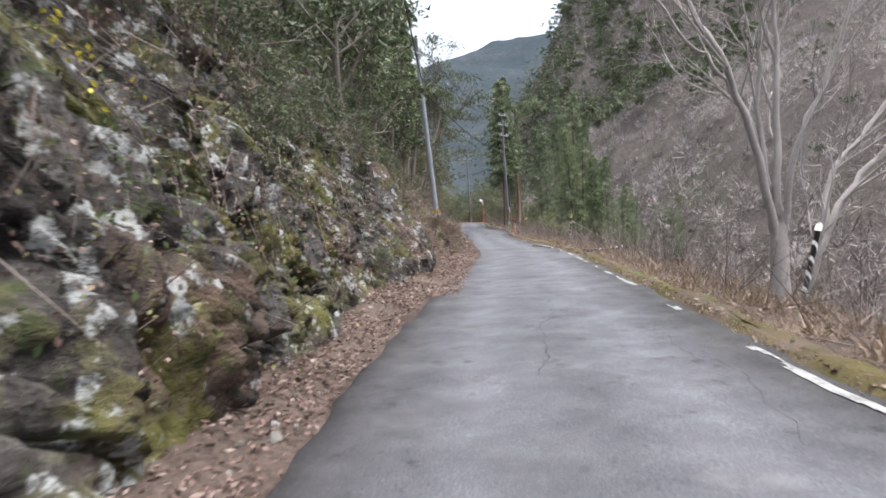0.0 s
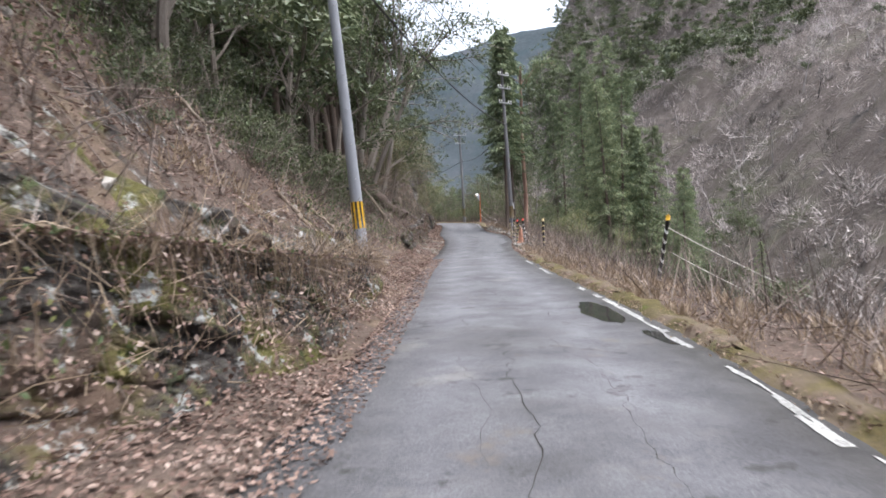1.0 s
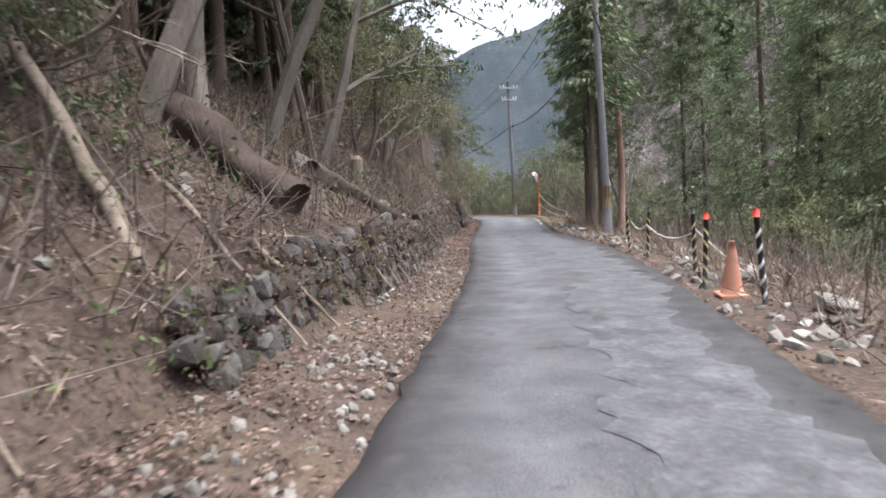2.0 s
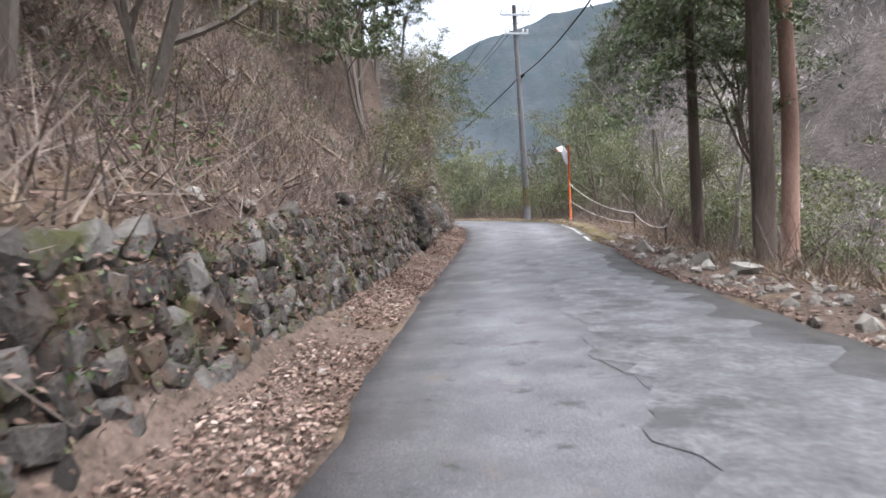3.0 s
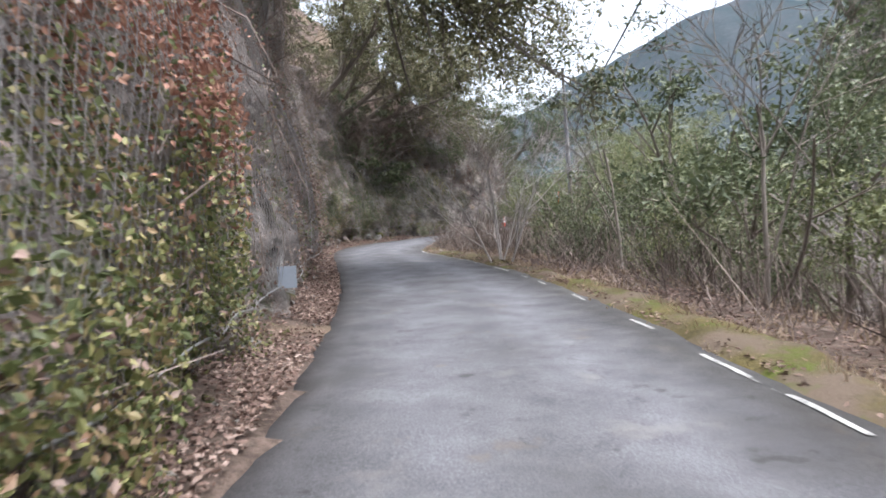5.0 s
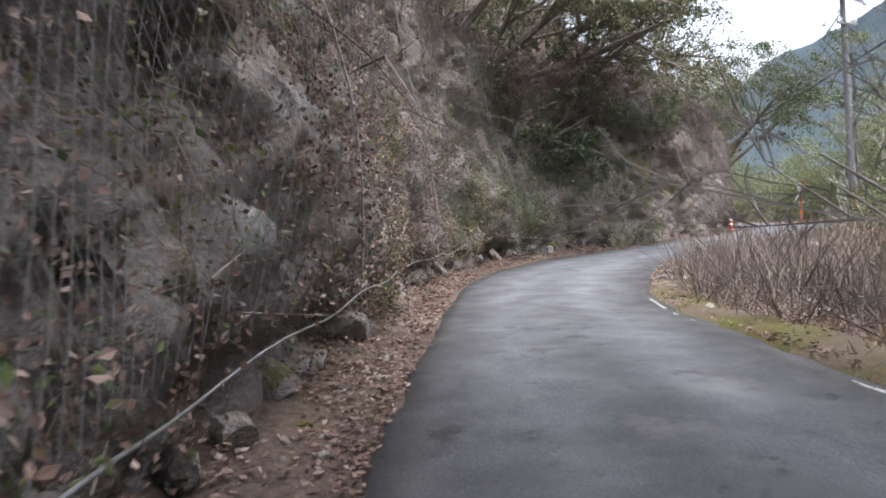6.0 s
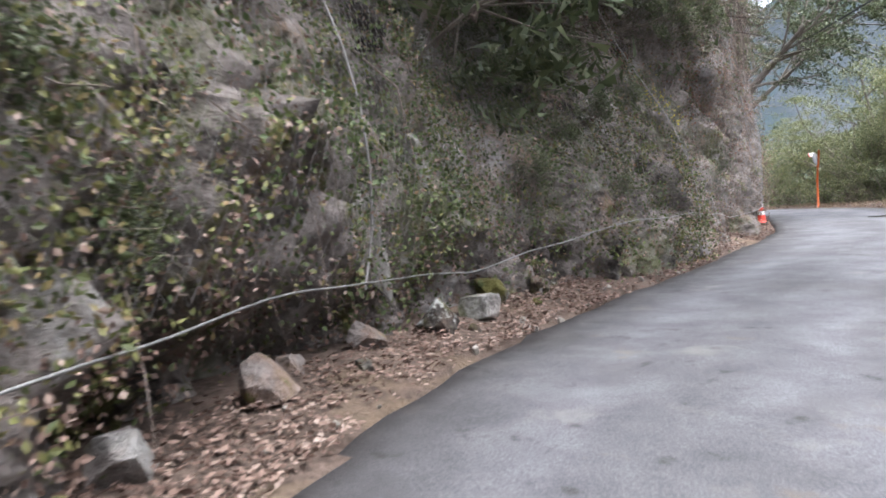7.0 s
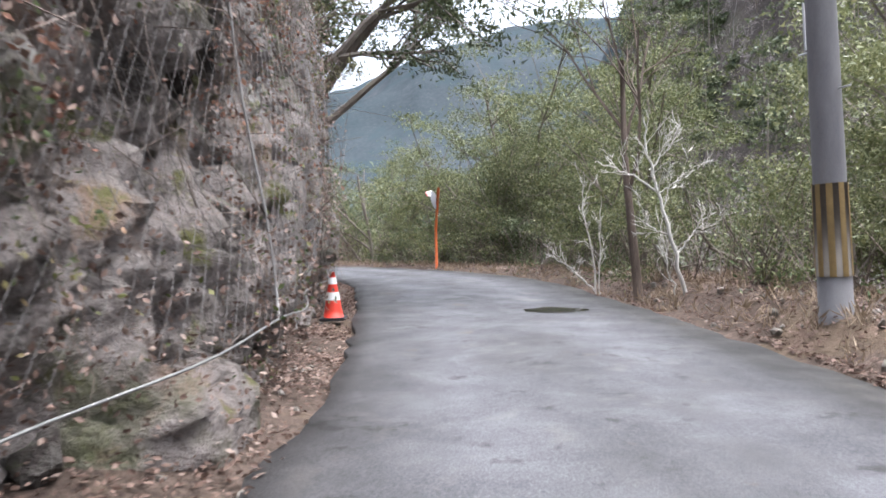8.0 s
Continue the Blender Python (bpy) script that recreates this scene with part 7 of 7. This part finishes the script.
def wall_stones(s0, s1):
    r = np.random.default_rng(5)
    rows = []
    h = 0.02
    while h < 2.6:
        s = s0 + r.uniform(0, 0.3)
        tall = r.uniform(0.15, 0.3)
        while s < s1:
            w = r.uniform(0.13, 0.36)
            top = float(np.interp(s, S, FACE)) + 0.12 * math.sin(s * 1.7) + 0.1 * math.sin(s * 4.1)
            if h + tall * 0.5 < top:
                rows.append((s + w / 2, h + tall / 2 + r.normal() * 0.03, w, tall * r.uniform(0.9, 1.2), int(r.integers(0, 7)), r.uniform(-32, 32), r.uniform(-0.03, 0.05)))
            s += w * 0.93
        h += tall * 0.86
    return rows


def stone_pose(s, h, w, tall, k, roll, out):
    foot, lean, zr = (float(np.interp(s, S, a)) for a in (FOOT, LEAN, Z))
    lat = -(foot + lean * h + 0.1 + out)
    x, y = side_point(s, lat)
    nx, ny = float(np.interp(s, S, NL[:, 0])), float(np.interp(s, S, NL[:, 1]))
    yaw = math.degrees(math.atan2(ny, nx))
    return pose(x, y, zr + 0.05 + h, 0, 0, yaw) @ pose(0, 0, 0, roll, 12, 0) @ Matrix.Diagonal((0.24, w * 1.34, tall * 1.4, 1))


ss, vv = np.arange(45.2, 79.8, 0.12), np.linspace(0, 1, 16)
hh = -0.1 + (np.interp(ss, S, FACE) + 0.2)[:, None] * vv[None]
gs = np.repeat(ss[:, None], 16, 1)
back = np.interp(gs, S, FOOT) + np.interp(gs, S, LEAN) * hh
q = np.stack([gs.ravel(), hh.ravel(), 0 * gs.ravel()], 1)
back = back + 0.075 + 1.0 * smooth(gs, 77.8, 79.8) + 1.2 * smooth(gs, 48.2, 45.6) + 0.06 * fbm(q * 2.2, 3, 8).reshape(back.shape) + 0.7 * smooth(vv, 0.9, 1.0)[None]
bx_, by_ = np.interp(gs, S, EL[:, 0]) + back * np.interp(gs, S, NL[:, 0]), np.interp(gs, S, EL[:, 1]) + back * np.interp(gs, S, NL[:, 1])
n, m = gs.shape
i = (np.arange(n - 1)[:, None] * m + np.arange(m - 1)[None]).reshape(-1, 1)
part("earth_filling", Shape().add(np.stack([bx_, by_, np.interp(gs, S, Z) + 0.05 + hh], -1), i + np.array([[0, 1, m + 1, m]])), EARTH, wall, "mossy earth between the stones")
rest = Shape()
count = 0
for row in wall_stones(45.5, 78.8):
    m = stone_pose(*row)
    if 47 < row[0] < 73 and count < 300 and row[1] < 1.15 and row[0] > 62 or (47 < row[0] < 52.5 and count < 300):
        ob = new("stone", STONES[row[4]])
        ob.parent = wall
        ob.matrix_basis = m
        count += 1
    else:
        me = STONES[row[4]]
        v = np.array([m @ p.co for p in me.vertices])
        rest.add(v, [tuple(p.vertices) for p in me.polygons])
ob = part("rubble", rest, STONE, wall)
ob["kind"] = "stuff"


boulder(*side_point(79.3, -1.05), 0.95, 1, True, 0.05)
boulder(*side_point(80.3, -0.9), 0.6, 3, True, 0.1)
bx = new("boulder", BOULDERS[2])
bx.matrix_basis = pose(-1.0, 53.4, gz(-1.0, 53.4) + 0.15, 20, 30, 40) @ Matrix.Diagonal((1.3, 1.5, 1.0, 1))
tagged(bx, "large pale broken boulder on the bank", "boulder", "boulders by the road")


# fallen logs and dead branches on the banks
def log(p, q, r0, r1, mat, label, name="fallen_log"):
    p, q = np.array(p, float), np.array(q, float)
    g = np.random.default_rng(int(abs(p[1] * 100)))
    u = np.linspace(0, 1, 9)[:, None]
    v = p + (q - p) * u + g.normal(size=(9, 3)) * (0.02 if r0 > 0.1 else 0.012)
    rad = (r0 + (r1 - r0) * u[:, 0]) * g.uniform(0.88, 1.1, 9)
    sh = Shape().tube(v, rad, 6)
    if r0 > 0.1:
        fine = curve_through(v.tolist(), 6)
        sh = Shape().tube(fine, np.interp(np.linspace(0, 1, len(fine)), u[:, 0], rad), 26)
        axis = np.repeat(fine, 26, 0)
        off = sh.v[0] - axis
        way = (q - p) / np.linalg.norm(q - p)
        c = sh.v[0] * 5.0 - (sh.v[0] @ way)[:, None] * way * 4.0
        sh.v[0] = axis + off * (1 + 0.16 * fbm(c, 3, 9) + 0.16 * vnoise(sh.v[0] * 1.6, 4))[:, None]
    return tagged(part(name, sh, mat, smoothed=True), label, "log" if r0 > 0.1 else "branch", "fallen timber on the bank")



def lie(s, lat, up):
    x, y = side_point(s, lat)
    return (x, y, gz(x, y) + up)


log((-2.15, 49.9, gz(-2.15, 49.9) + 0.2), (-0.1, 49.1, gz(-0.1, 49.1) + 0.2), 0.3, 0.26, ROTLOG, "thick dark rotten log lying down the bank")
log((-0.9, 52.6, gz(-0.9, 52.6) + 0.15), (0.25, 54.6, gz(0.25, 54.6) + 0.1), 0.2, 0.18, ROTLOG, "dark rotten log lying down the bank")
log(lie(58.5, -6.5, 0.2), lie(62.5, -4.2, 0.15), 0.2, 0.17, ROTLOG, "dark rotten log lying across the slope")
log((-0.35, 46.05, gz(-0.35, 46.05) - 0.05), (-1.8, 46.8, 2.75), 0.085, 0.055, DEADWOOD, "pale dead pole leaning on the bank", "dead_branch")
st = thing("tree_stump", "grey broken tree stump standing on the bank", "tree stump", at=Matrix.Translation((-0.85, 56.4, gz(-0.85, 56.4) - 0.15)))
part("stump_wood", Shape().tube([(0, 0, 0), (0.02, 0, 0.3), (0.05, 0, 0.75), (0.06, 0.02, 0.82)], [0.2, 0.15, 0.14, 0.1], 11), DEADWOOD, st)
g = np.random.default_rng(3)
for s0, s1, n in ((20, 46, 22), (42, 52, 22), (46, 66, 24), (64, 78, 14)):
    for k in range(n):
        s, lat = g.uniform(s0, s1), -g.uniform(1.5, 6.0)
        ds, dl = g.normal() * 0.6, g.uniform(0.5, 1.6)
        log(lie(s, lat, 0.06), lie(s + ds, min(lat + dl, -0.9), 0.08), g.uniform(0.02, 0.05), 0.012, DEADWOOD, "grey dead branch lying on the leafy bank", "dead_branch")


# leaves and moss caught in the joints of the wall
g = np.random.default_rng(12)
n = 13000
ws, wh = g.uniform(45.5, 79.5, n), g.uniform(0.05, 1.15, n) ** 0.55
wh = wh * np.interp(ws, S, FACE)
lat = np.interp(ws, S, FOOT) + np.interp(ws, S, LEAN) * wh + 0.0 + g.uniform(-0.04, 0.06, n)
px = np.interp(ws, S, EL[:, 0]) + lat * np.interp(ws, S, NL[:, 0])
py = np.interp(ws, S, EL[:, 1]) + lat * np.interp(ws, S, NL[:, 1])
p = np.stack([px, py, np.interp(ws, S, Z) + 0.05 + wh], 1)
for name, mat, lab, cat, sel in (("wall_litter", LITTER, "dead leaves caught between the wall stones", "fallen leaves", slice(0, 11000)), ("wall_moss", FERN, "small green plants in the wall joints", "plants", slice(11000, n))):
    a, b = leaf_axes(len(p[sel]), 0.03, g)
    stuff(name, Shape().cards(p[sel], a, b), mat, lab, cat)
